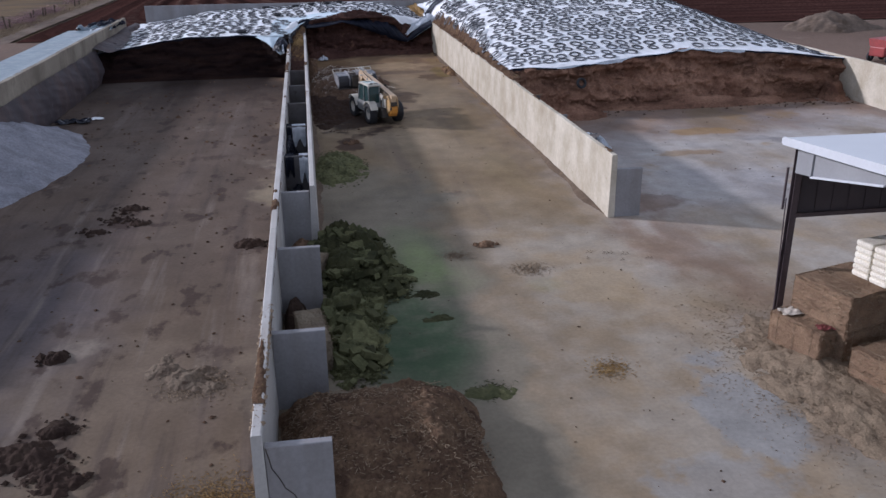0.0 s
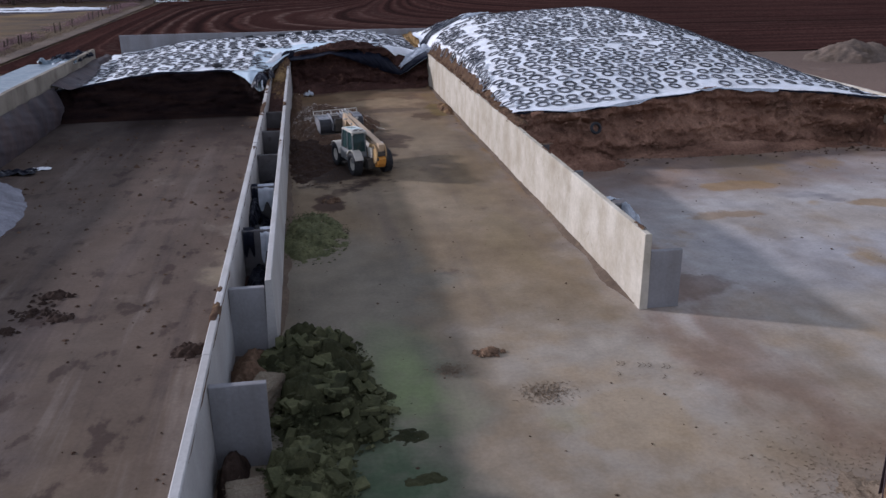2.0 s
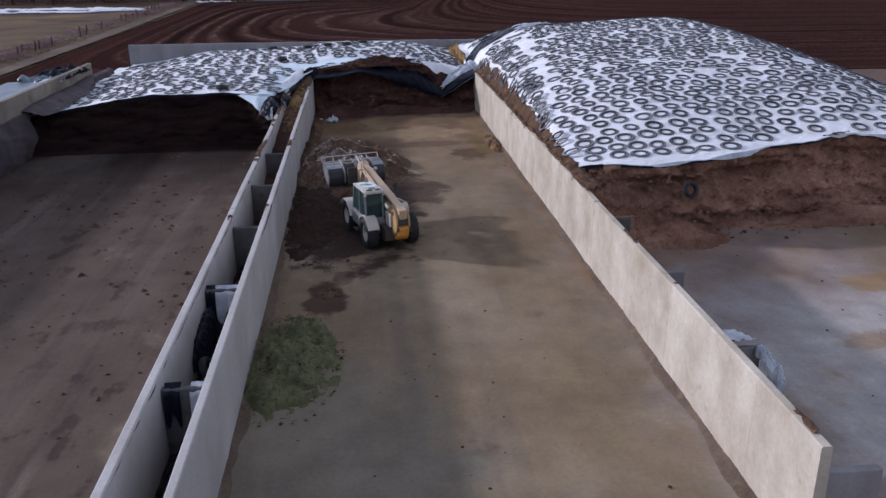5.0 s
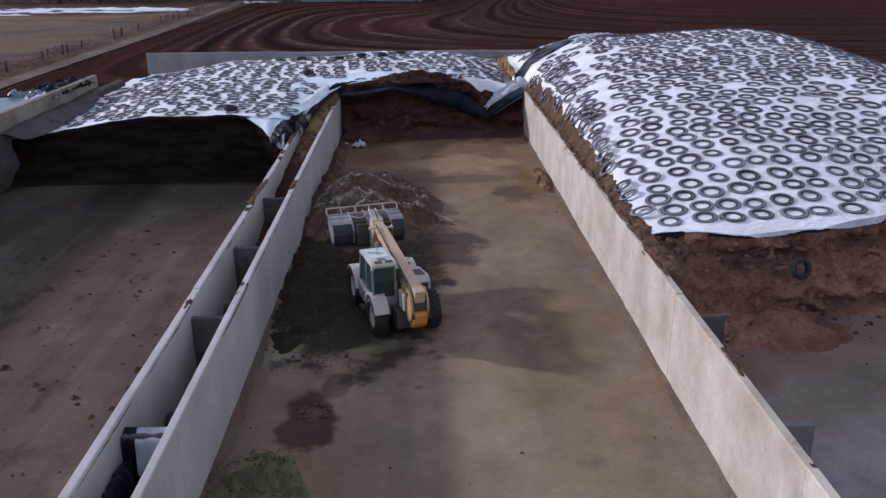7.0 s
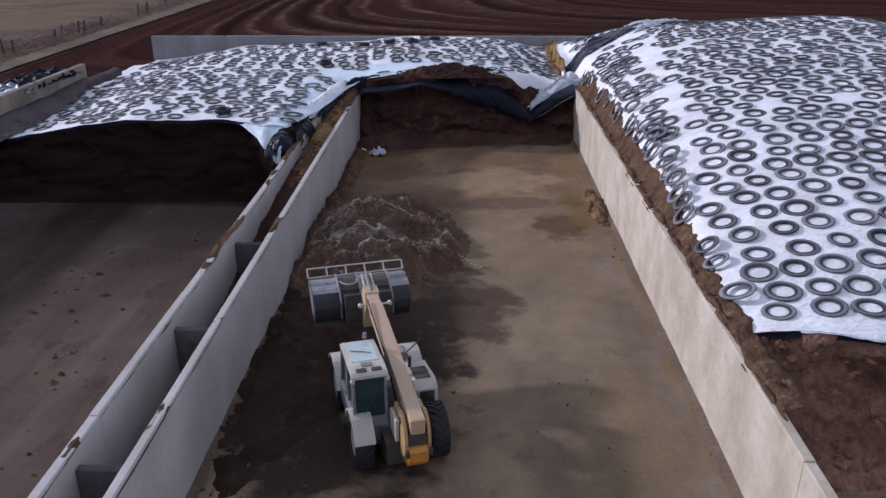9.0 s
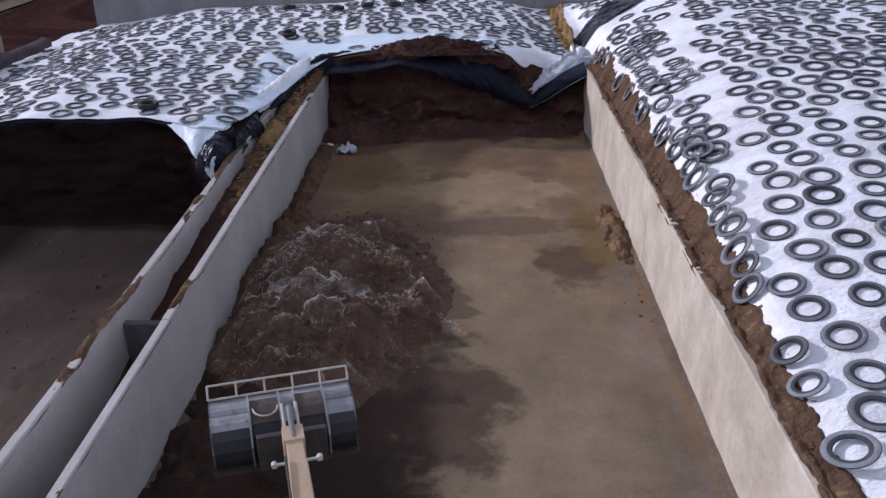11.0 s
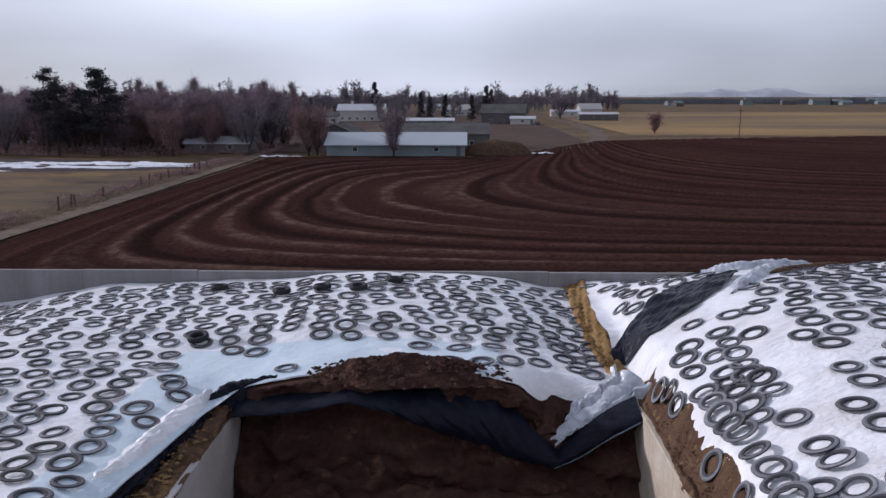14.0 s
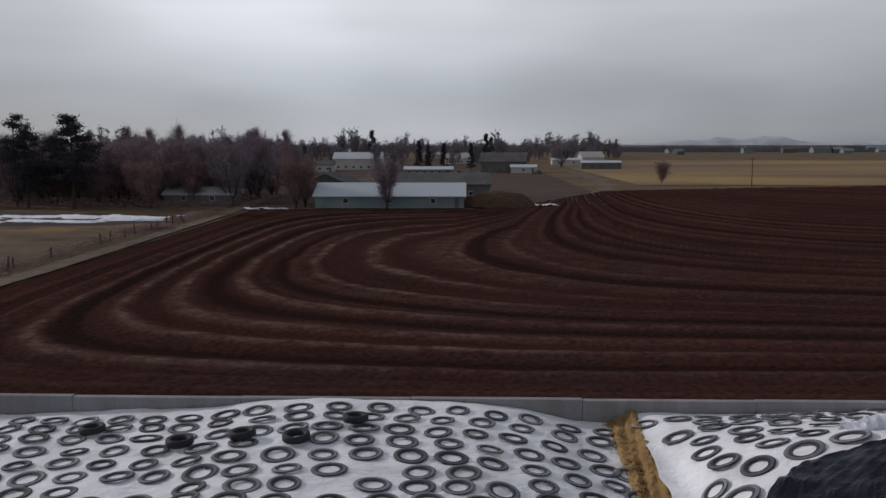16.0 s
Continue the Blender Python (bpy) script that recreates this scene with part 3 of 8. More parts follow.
M_ROOF_PALE = mat("pale_metal_roof", (0.36, 0.42, 0.455), (0.43, 0.48, 0.51), 0.06, fine=2.0, rough=0.5, bump=0.004, grain=0.06)
M_GLASS = mat("window_glass", (0.03, 0.035, 0.04), (0.05, 0.055, 0.06), 0.5, rough=0.08, bump=0, coat=0.3)
M_CAB_GLASS = mat("cab_glass", (0.012, 0.032, 0.033), (0.02, 0.048, 0.047), 1.0, rough=0.15, bump=0, spec=0.3, world_space=False)
M_RED = mat("faded_red_paint", (0.32, 0.04, 0.04), (0.22, 0.035, 0.035), 1.2, fine=10, rough=0.5, bump=0.004)
# haze over the far hills is painted as this pale blue
M_HILL = mat("hazed_hill", (0.40, 0.43, 0.475), (0.45, 0.475, 0.515), 0.001, fine=0.01, bump=0)
M_DIRT = mat("bare_brown_dirt", (0.17, 0.12, 0.095), (0.115, 0.082, 0.066), 0.045, c=(0.23, 0.18, 0.15), spots=0.25, fine=2.5, bump=0.06)


# ---- building blocks ----
def mesh_of(name, verts, faces, material, smooth=False):
    me = bpy.data.meshes.new(name)
    me.from_pydata([tuple(map(float, v)) for v in verts], [], faces)
    me.materials.append(material)
    if smooth:
        me.polygons.foreach_set("use_smooth", [True] * len(me.polygons))
    me.update()
    return me


def part(name, bm, material, parent=None, label="", smooth=False):
    """Links a bmesh (or a mesh) as one mesh object under a thing."""
    if isinstance(bm, bpy.types.Mesh):
        me = bm
    else:
        me = bpy.data.meshes.new(name)
        bm.to_mesh(me)
        bm.free()
        me.materials.append(material)
        if smooth:
            me.polygons.foreach_set("use_smooth", [True] * len(me.polygons))
    ob = new(name, me)
    ob.parent = parent
    if label:
        ob["label"] = label
    return ob


def empty(name, m, label, category, group="", kind=""):
    ob = new(name)
    ob.matrix_basis = m
    ob.empty_display_size = 0.3
    return tagged(ob, label, category, group, kind)


def box(bm, x0, x1, y0, y1, z0, z1, bevel=0.0, m=None):
    g = bmesh.ops.create_cube(bm, size=1)
    vs = g["verts"]
    bmesh.ops.transform(bm, matrix=Matrix.Translation(((x0 + x1) / 2, (y0 + y1) / 2, (z0 + z1) / 2)) @ Matrix.Diagonal((x1 - x0, y1 - y0, z1 - z0, 1)), verts=vs)
    if bevel:
        es = list({e for v in vs for e in v.link_edges})
        r = bmesh.ops.bevel(bm, geom=es, offset=bevel, segments=2, affect="EDGES", profile=0.6)
        vs = list({v for f in r["faces"] for v in f.verts} | {v for v in vs if v.is_valid})
    if m is not None:
        bmesh.ops.transform(bm, matrix=m, verts=vs)
    return bm


def tube(bm, a, b, r0, r1=None, seg=10):
    a, b = Vector(a), Vector(b)
    r1 = r0 if r1 is None else r1
    g = bmesh.ops.create_cone(bm, cap_ends=True, segments=seg, radius1=r0, radius2=r1, depth=(b - a).length)
    q = (b - a).to_track_quat("Z", "Y").to_matrix().to_4x4()
    bmesh.ops.transform(bm, matrix=Matrix.Translation((a + b) / 2) @ q, verts=g["verts"])
    return bm


def prism(bm, profile, x0, x1):
    """A profile of (y, z) points swept along x from x0 to x1."""
    lo = [bm.verts.new((x0, y, z)) for y, z in profile]
    hi = [bm.verts.new((x1, y, z)) for y, z in profile]
    n = len(profile)
    for i in range(n):
        bm.faces.new((lo[i], lo[(i + 1) % n], hi[(i + 1) % n], hi[i]))
    bm.faces.new(lo[::-1])
    bm.faces.new(hi)
    bmesh.ops.recalc_face_normals(bm, faces=bm.faces)
    return bm


def lathe(profile, seg, material, name, axis="Z"):
    """A closed profile of (radius, height) turned round the axis."""
    n = len(profile)
    verts, faces = [], []
    for i in range(seg):
        a = 2 * math.pi * i / seg
        for r, z in profile:
            verts.append((r * math.cos(a), r * math.sin(a), z) if axis == "Z" else (z, r * math.cos(a), r * math.sin(a)))
    for i in range(seg):
        for j in range(n):
            k, q = (i + 1) % seg, (j + 1) % n
            faces.append((i * n + j, k * n + j, k * n + q, i * n + q))
    return mesh_of(name, verts, faces, material, True)


_rng = np.random.default_rng(5)
_W = [(_rng.normal(size=2), _rng.uniform(0, 6.28)) for _ in range(28)]


def wob(x, y, scale=1.0, seed=0):
    """Smooth irregular waves, about -1 to 1; scale: waves per metre."""
    out = 0.0
    for k in range(7):
        (dx, dy), ph = _W[(k + 7 * seed) % 28]
        out = out + np.sin((dx * x + dy * y) * scale * (2.2 + 0.9 * k) + ph + seed) / (1 + 0.45 * k)
    return out / 2.6


def grit(x, y, scale=1.0, seed=0):
    """Irregular lumps from a hashed lattice, about -1 to 1; scale: lumps per metre."""
    out, amp, total = 0.0, 1.0, 0.0
    for octave in range(3):
        u, v = x * scale * 2 ** octave + 17.3 * octave, y * scale * 2 ** octave - 9.1 * octave
        i, j = np.floor(u).astype(np.int64), np.floor(v).astype(np.int64)
        f, g = u - i, v - j
        f, g = f * f * (3 - 2 * f), g * g * (3 - 2 * g)

        def corner(a, b):
            n = (a * 374761393 + b * 668265263 + (seed + octave) * 974711) & 0xFFFFFFFF
            n = ((n ^ (n >> 13)) * 1274126177) & 0xFFFFFFFF
            return ((n ^ (n >> 16)) & 0xFFFF) / 32767.5 - 1.0

        out = out + amp * ((corner(i, j) * (1 - f) + corner(i + 1, j) * f) * (1 - g) + (corner(i, j + 1) * (1 - f) + corner(i + 1, j + 1) * f) * g)
        total += amp
        amp *= 0.6
    return out / total * 1.7


def sheet_grid(name, X, Y, Z, material, smooth=True):
    """A grid of points (rows by columns) as one surface."""
    r, c = X.shape
    verts = np.stack([X, Y, Z], -1).reshape(-1, 3)
    i = np.arange(r * c).reshape(r, c)
    faces = np.stack([i[:-1, :-1], i[:-1, 1:], i[1:, 1:], i[1:, :-1]], -1).reshape(-1, 4)
    me = bpy.data.meshes.new(name)
    me.from_pydata(verts.tolist(), [], faces.tolist())
    me.materials.append(material)
    if smooth:
        me.polygons.foreach_set("use_smooth", [True] * len(me.polygons))
    me.update()
    return me


def sstep(a, b, x):
    t = np.clip((x - a) / (b - a), 0, 1)
    return t * t * (3 - 2 * t)


def mound_height(X, Y, cx, cy, rx, ry, h, rough=0.12, seed=0, power=1.4, lump=1.2, square=2.0, ragged=1.0):
    U, V = (X - cx) / rx, (Y - cy) / ry
    q = (np.abs(U) ** square + np.abs(V) ** square) ** (1 / square)
    q = q * (1 + ragged * (0.15 * wob(U + seed, V - seed, 0.55, seed % 4) + 0.1 * grit(U + 9, V + 9, 1.6, seed) + 0.05 * grit(U + 5, V + 7, 5.0, seed + 3)))
    body = np.where(q < 1, 1 - np.minimum(q, 1) ** power, (1 - q) * 1.5)
    return h * body + h * rough * (grit(X, Y, lump * 0.9, seed) + 0.35 * grit(X, Y, lump * 3.7, seed + 5)) * np.clip(0.35 + 2.5 * body, 0, 1)


def mound(name, cx, cy, rx, ry, h, material, rough=0.12, n=48, seed=0, power=1.4, lump=1.2, square=2.0, ragged=1.0):
    """A loose heap lying on the floor, with an uneven foot and a lumpy surface."""
    k = int(n * 1.7)
    X, Y = np.meshgrid(np.linspace(cx - 1.35 * rx, cx + 1.35 * rx, k), np.linspace(cy - 1.35 * ry, cy + 1.35 * ry, k))
    Z = mound_height(X, Y, cx, cy, rx, ry, h, rough, seed, power, lump, square, ragged)
    Z = np.maximum(Z, -0.03)
    verts = np.stack([X, Y, Z], -1).reshape(-1, 3)
    ids = np.arange(k * k).reshape(k, k)
    quads = np.stack([ids[:-1, :-1], ids[:-1, 1:], ids[1:, 1:], ids[1:, :-1]], -1).reshape(-1, 4)
    quads = quads[(verts[quads][:, :, 2].max(1) > -0.02)]
    used, back = np.unique(quads, return_inverse=True)
    me = bpy.data.meshes.new(name)
    me.from_pydata(verts[used].tolist(), [], back.reshape(-1, 4).tolist())
    me.materials.append(material)
    me.polygons.foreach_set("use_smooth", [True] * len(me.polygons))
    me.update()
    return me


def clods(name, spots, material, seed=0):
    """Many small broken lumps (x, y, z, size), one mesh."""
    rnd = random.Random(seed)
    verts, faces = [], []
    for x, y, z, s in spots:
        k = len(verts)
        pts = [(1, 0, 0), (-1, 0, 0), (0, 1, 0), (0, -1, 0), (0, 0, 1), (0, 0, -0.4)]
        t = rnd.uniform(0, 6.28)
        ca, sa = math.cos(t), math.sin(t)
        for px_, py_, pz_ in pts:
            q = s * rnd.uniform(0.6, 1.25)
            verts.append((x + q * (px_ * ca - py_ * sa * 0.8), y + q * (px_ * sa + py_ * ca * 0.8), z + 0.55 * q * pz_))
        faces += [(k, k + 2, k + 4), (k + 2, k + 1, k + 4), (k + 1, k + 3, k + 4), (k + 3, k, k + 4), (k + 2, k, k + 5), (k + 1, k + 2, k + 5), (k + 3, k + 1, k + 5), (k, k + 3, k + 5)]
    return mesh_of(name, verts, faces, material)


def threads(name, lines, material, width):
    """Thin cords lying along lines of (x, y, z) points, one mesh of narrow three-sided runs."""
    verts, faces = [], []
    for pts in lines:
        for i, p in enumerate(pts):
            q = pts[min(i + 1, len(pts) - 1)]
            o = pts[max(i - 1, 0)]
            d = Vector((q[0] - o[0], q[1] - o[1], 0))
            d = d.normalized() if d.length > 1e-6 else Vector((1, 0, 0))
            w = width * (0.35 + 0.65 * math.sin(math.pi * (i + 0.5) / len(pts))) * (0.7 + 0.6 * ((i * 7919) % 13) / 12)
            s = Vector((-d.y, d.x, 0)) * w
            verts += [(p[0] - s.x, p[1] - s.y, p[2]), (p[0] + s.x, p[1] + s.y, p[2]), (p[0], p[1], p[2] + w * 1.2)]
            k = len(verts) - 3
            if i:
                faces += [(k - 3, k, k + 2, k - 1), (k - 2, k - 1, k + 2, k + 1), (k - 3, k - 2, k + 1, k)]
    return mesh_of(name, verts, faces, material)


def strands(name, spots, material, length=0.5, width=0.02, lift=0.05, seed=0):
    """Many thin stalks lying about (x, y, z), one mesh of narrow three-sided slips."""
    rnd = random.Random(seed)
    verts, faces = [], []
    for x, y, z in spots:
        k = len(verts)
        t = rnd.uniform(0, 6.28)
        L = length * rnd.uniform(0.5, 1.5)
        d = Vector((math.cos(t), math.sin(t), rnd.uniform(-0.2, 0.4)))
        s = Vector((-d.y, d.x, 0)) * width * rnd.uniform(0.6, 1.5)
        o = Vector((x, y, z + lift))
        for p in (o - s, o + s, o + Vector((0, 0, width * 1.5)), o + d * L - s * 0.5, o + d * L + s * 0.5, o + d * L + Vector((0, 0, width))):
            verts.append(tuple(p))
        faces += [(k, k + 3, k + 5, k + 2), (k + 1, k + 2, k + 5, k + 4), (k, k + 1, k + 4, k + 3)]
    return mesh_of(name, verts, faces, material)


# ---- ground ----
def graded(lo, hi, fine_lo, fine_hi, step):
    """Coordinates that are dense between fine_lo and fine_hi and spread out beyond."""
    mid = np.arange(fine_lo, fine_hi + step, step)
    left = fine_lo - np.geomspace(step, fine_lo - lo, 16)
    right = mid[-1] + np.geomspace(step, hi - mid[-1], 16)
    return np.concatenate([left[::-1], mid, right])


gx, gy = np.meshgrid(graded(-4000, 4000, -140, 200, 10.0), graded(-3000, 4800, -60, 420, 10.0))
ground = tagged(new("ground", sheet_grid("ground", gx, gy, -0.22 + 0.0 * gx, M_PASTURE)), "flat dry winter pasture reaching to the horizon", "ground", kind="structure")


def floor_grid(name, x0, x1, y0, y1, step, material, z=0.0, amp=0.02):
    X, Y = np.meshgrid(np.arange(x0, x1 + step / 2, step), np.arange(y0, y1 + step / 2, step))
    return sheet_grid(name, X, Y, z + amp * wob(X, Y, 0.35, 1), material)


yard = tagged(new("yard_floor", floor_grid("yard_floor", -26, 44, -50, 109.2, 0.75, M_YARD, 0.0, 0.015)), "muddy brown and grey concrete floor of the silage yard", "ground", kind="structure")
bare = tagged(new("bare_ground", floor_grid("bare_ground", 44, 260, -50, 109.2, 2.0, M_DIRT, -0.02, 0.05)), "bare brown dirt beside the silage bunkers", "ground", kind="structure")
tagged(new("lot_ground", floor_grid("lot_ground", -36, -26, -50, 109.2, 2.0, M_DIRT, -0.02, 0.05)), "bare brown dirt strip outside the bunker wall", "ground", kind="structure")

# the ploughed field: furrows follow the headlands and bend round at the end of the field
FX = np.concatenate([np.arange(-34.5, 14, 0.32), np.arange(14, 70, 0.6), np.arange(70, 150, 1.2), np.geomspace(150, 420, 50)])
FV = np.linspace(0, 1, 330) ** 1.35
FXX, FVV = np.meshgrid(FX, FV)
far_edge = np.interp(FX, [-34, 10, 22, 36, 46, 90, 160, 420], [246, 247, 262, 292, 312, 327, 345, 400])
FYY = 109.3 + FVV * (far_edge[None, :] - 109.3)
da = np.maximum(FXX + 37.0, 1.0)
db = (FYY - 108.2) * 0.57 + 0.0 * FXX
dc = (np.interp(FX, [-34, 6, 16, 30, 50, 80], [254, 256, 272, 330, 480, 900])[None, :] - FYY) * 0.5 + 3.0
dd = (da ** -1.7 + db ** -1.7 + np.maximum(dc, 1.0) ** -1.7) ** (-1 / 1.7)
dd = dd + 0.25 * wob(FXX, FYY, 0.03, 2) + 0.1 * wob(FXX, FYY, 0.16, 1) + 0.04 * wob(FXX, FYY, 0.6, 3)
row = np.sin(dd * 2 * math.pi / 1.9)
jog = dd + 0.7 * grit(dd, 0.0 * dd + 4.0, 0.2, 5)
pair = 2.2 * np.exp(-((np.mod(jog, 2.1) - 1.05) / 0.25) ** 2) + 1.2 * np.exp(-((np.mod(jog + 0.45, 4.2) - 1.05) / 0.22) ** 2) - 0.9 + 0.35 * grit(dd, 0.0 * dd + 2.0, 0.9, 6)   # the bare bands between the passes
fine_pass = grit(dd, 0.002 * FXX, 1.3, 8)
broken = 0.5 + 0.5 * grit(FXX * 0.35, FYY, 0.35, 9)        # clods break the lines up
FZ = 0.06 + 0.07 * row + 0.05 * np.clip(pair, -1, 1) + 0.05 * fine_pass + 0.05 * (broken - 0.5) + 0.03 * wob(FXX, FYY, 1.3, 3)
field_mesh = sheet_grid("ploughed_field", FXX, FYY, FZ, M_DIRT)
crest = field_mesh.attributes.new("crest", "FLOAT", "POINT")
turn = np.exp(-((FXX + 8) / 26) ** 2) * sstep(121, 131, FYY) * (1 - sstep(205, 250, FYY))     # the headland turns lie bare and pale
track_line = np.clip(sstep(0.0, 1.0, pair) * (0.22 + 0.78 * turn) + 0.3 * sstep(0.3, 0.9, fine_pass) + 0.12 * np.clip(row, 0, 1), 0, 1) * np.clip(0.25 + 1.1 * broken, 0, 1) * sstep(4.5, 9.0, dd) * (0.35 + 0.65 * np.clip(turn + 0.3 * sstep(120, 140, FYY), 0, 1))
crest.data.foreach_set("value", np.clip(track_line, 0, 1).ravel().astype(np.float32))

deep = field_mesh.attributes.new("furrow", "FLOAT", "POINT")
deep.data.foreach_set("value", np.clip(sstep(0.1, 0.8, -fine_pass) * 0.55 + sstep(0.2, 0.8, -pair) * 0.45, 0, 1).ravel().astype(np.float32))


def field_material():
    m = bpy.data.materials.new("ploughed_soil")
    m.use_nodes = True
    n, l = m.node_tree.nodes, m.node_tree.links
    bsdf = n["Principled BSDF"]
    at = n.new("ShaderNodeAttribute")
    at.attribute_name = "crest"
    pos = n.new("ShaderNodeNewGeometry")

    def noise_of(s, d):
        t = n.new("ShaderNodeTexNoise")
        t.inputs["Scale"].default_value, t.inputs["Detail"].default_value = s, d
        l.new(pos.outputs["Position"], t.inputs["Vector"])
        return t.outputs["Fac"]

    def mixer(f, a, b, blend="MIX"):
        x = n.new("ShaderNodeMix")
        x.data_type, x.blend_type = "RGBA", blend
        for sock, v in ((x.inputs[0], f), (x.inputs["A"], a), (x.inputs["B"], b)):
            if isinstance(v, tuple):
                sock.default_value = (*v, 1)
            elif isinstance(v, float):
                sock.default_value = v
            else:
                l.new(v, sock)
        return x.outputs["Result"]

    big = n.new("ShaderNodeMapRange")
    big.inputs[1].default_value, big.inputs[2].default_value = 0.35, 0.65
    l.new(noise_of(0.03, 4), big.inputs[0])
    soil = mixer(big.outputs[0], (0.057, 0.027, 0.0225), (0.042, 0.02, 0.0172))
    patch = n.new("ShaderNodeMath")
    patch.operation = "MULTIPLY"
    l.new(at.outputs["Fac"], patch.inputs[0])
    rough_n = n.new("ShaderNodeMapRange")
    rough_n.inputs[1].default_value, rough_n.inputs[2].default_value = 0.3, 0.62
    l.new(noise_of(0.5, 6), rough_n.inputs[0])
    l.new(rough_n.outputs[0], patch.inputs[1])
    furrow = n.new("ShaderNodeAttribute")
    furrow.attribute_name = "furrow"
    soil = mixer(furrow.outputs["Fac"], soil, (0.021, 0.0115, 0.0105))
    soil = mixer(patch.outputs[0], soil, (0.118, 0.077, 0.063))
    fine = noise_of(2.2, 4)
    fr = n.new("ShaderNodeMapRange")
    fr.inputs[1].default_value, fr.inputs[2].default_value, fr.inputs[3].default_value, fr.inputs[4].default_value = 0.3, 0.7, 0.7, 1.3
    l.new(fine, fr.inputs[0])
    soil = mixer(1.0, soil, fr.outputs[0], "MULTIPLY")
    l.new(soil, bsdf.inputs["Base Color"])
    bsdf.inputs["Roughness"].default_value = 0.95
    bsdf.inputs["Specular IOR Level"].default_value = 0.0
    bp = n.new("ShaderNodeBump")
    bp.inputs["Distance"].default_value = 0.1
    l.new(fine, bp.inputs["Height"])
    l.new(bp.outputs[0], bsdf.inputs["Normal"])
    return m


M_FIELD = field_material()
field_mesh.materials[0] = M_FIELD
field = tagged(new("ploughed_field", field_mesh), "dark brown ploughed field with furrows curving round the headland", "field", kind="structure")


def strip(name, pts, width, z, material, amp=0.03, step=2.0):
    """A path laid along a line of (x, y) points."""
    rows = []
    for (ax, ay), (bx, by) in zip(pts[:-1], pts[1:]):
        k = max(1, int(math.hypot(bx - ax, by - ay) / step))
        rows += [(ax + (bx - ax) * i / k, ay + (by - ay) * i / k) for i in range(k)]
    rows.append(pts[-1])
    rows = np.array(rows)
    d = np.gradient(rows, axis=0)
    nrm = np.stack([d[:, 1], -d[:, 0]], 1) / np.linalg.norm(d, axis=1)[:, None]
    w = np.linspace(-0.5, 0.5, 7)
    off = w[None, :] * width * (1 + 0.18 * wob(rows[:, :1], rows[:, 1:], 0.1, 2))
    X, Y = rows[:, :1] + nrm[:, :1] * off, rows[:, 1:] + nrm[:, 1:] * off
    return sheet_grid(name, X, Y, z + amp * wob(X, Y, 0.5, 1) - 0.25 * np.abs(w[None, :]) ** 3, material)


tagged(new("dirt_track", strip("dirt_track", [(-36.5, 60), (-36.8, 120), (-37, 180), (-37.6, 236), (-40, 262), (-41, 300), (-30, 380), (-5, 520)], 2.7, 0.0, M_TRACK)), "pale dirt track along the field edge", "track", kind="structure")
tagged(new("farm_road", strip("farm_road", [(30, 268), (47, 315), (55, 380), (57, 480), (52, 640), (40, 900)], 5.5, -0.03, M_TRACK)), "pale gravel farm road leading to the houses", "road", kind="structure")
M_GOLD = mat("golden_stubble", (0.33, 0.22, 0.085), (0.24, 0.165, 0.085), 0.012, c=(0.17, 0.135, 0.115), spots=0.4, fine=0.6, bump=0.05, stretch=(0.3, 1, 1), streak=((0.115, 0.085, 0.068), (0.003, 0.014, 1), 0.9))
tagged(new("stubble_field", floor_grid("stubble_field", 62, 700, 345, 720, 12, M_GOLD, -0.06, 0.03)), "golden dry stubble field beyond the ploughed land", "field", kind="structure")
M_SCRUB = mat("brown_rough_grass", (0.108, 0.074, 0.056), (0.066, 0.047, 0.04), 0.03, c=(0.15, 0.112, 0.07), spots=0.3, fine=1.2, bump=0.08, streak=((0.055, 0.04, 0.038), (0.01, 0.06, 1), 0.7))
tagged(new("village_ground", floor_grid("village_ground", -420, 44, 262, 760, 14, M_SCRUB, -0.05, 0.04)), "rough brown winter grass round the distant houses", "ground", kind="structure")
M_WET = mat("wet_dark_paddock", (0.075, 0.058, 0.062), (0.042, 0.034, 0.04), 0.08, c=(0.12, 0.09, 0.07), spots=0.3, fine=1.0, bump=0.08, stretch=(0.4, 1, 1))
tagged(new("wet_paddock", mound("wet_paddock", -112, 224, 62, 15, 0.08, M_WET, rough=0.3, n=70, seed=3, power=6, lump=0.15)), "dark wet ground round the snow", "ground", kind="structure").location.z = -0.2
for sx, sy, rx, ry, k in ((-60, 219, 4, 0.5, 8), (-77, 231, 9, 0.9, 9), (-107, 232, 12, 1.0, 10), (-93, 218, 6, 0.5, 11), (-57, 231, 5, 0.8, 12), (-150, 226, 42, 3.2, 1), (-98, 225, 22, 3.8, 2), (-72, 221, 15, 1.9, 3), (-66, 229, 18, 2.6, 4), (-120, 217, 14, 1.4, 5), (-52, 224, 7, 1.2, 6), (-84, 213, 8, 0.8, 7)):
    tagged(new("snow_patch", mound("snow_patch", sx, sy, rx * 1.15, ry * 1.3, 0.16, M_SNOW, rough=1.5, n=46, seed=k, lump=0.32)), "thin patch of old snow in the paddock", "snow", group="snow patches").location.z = -0.14


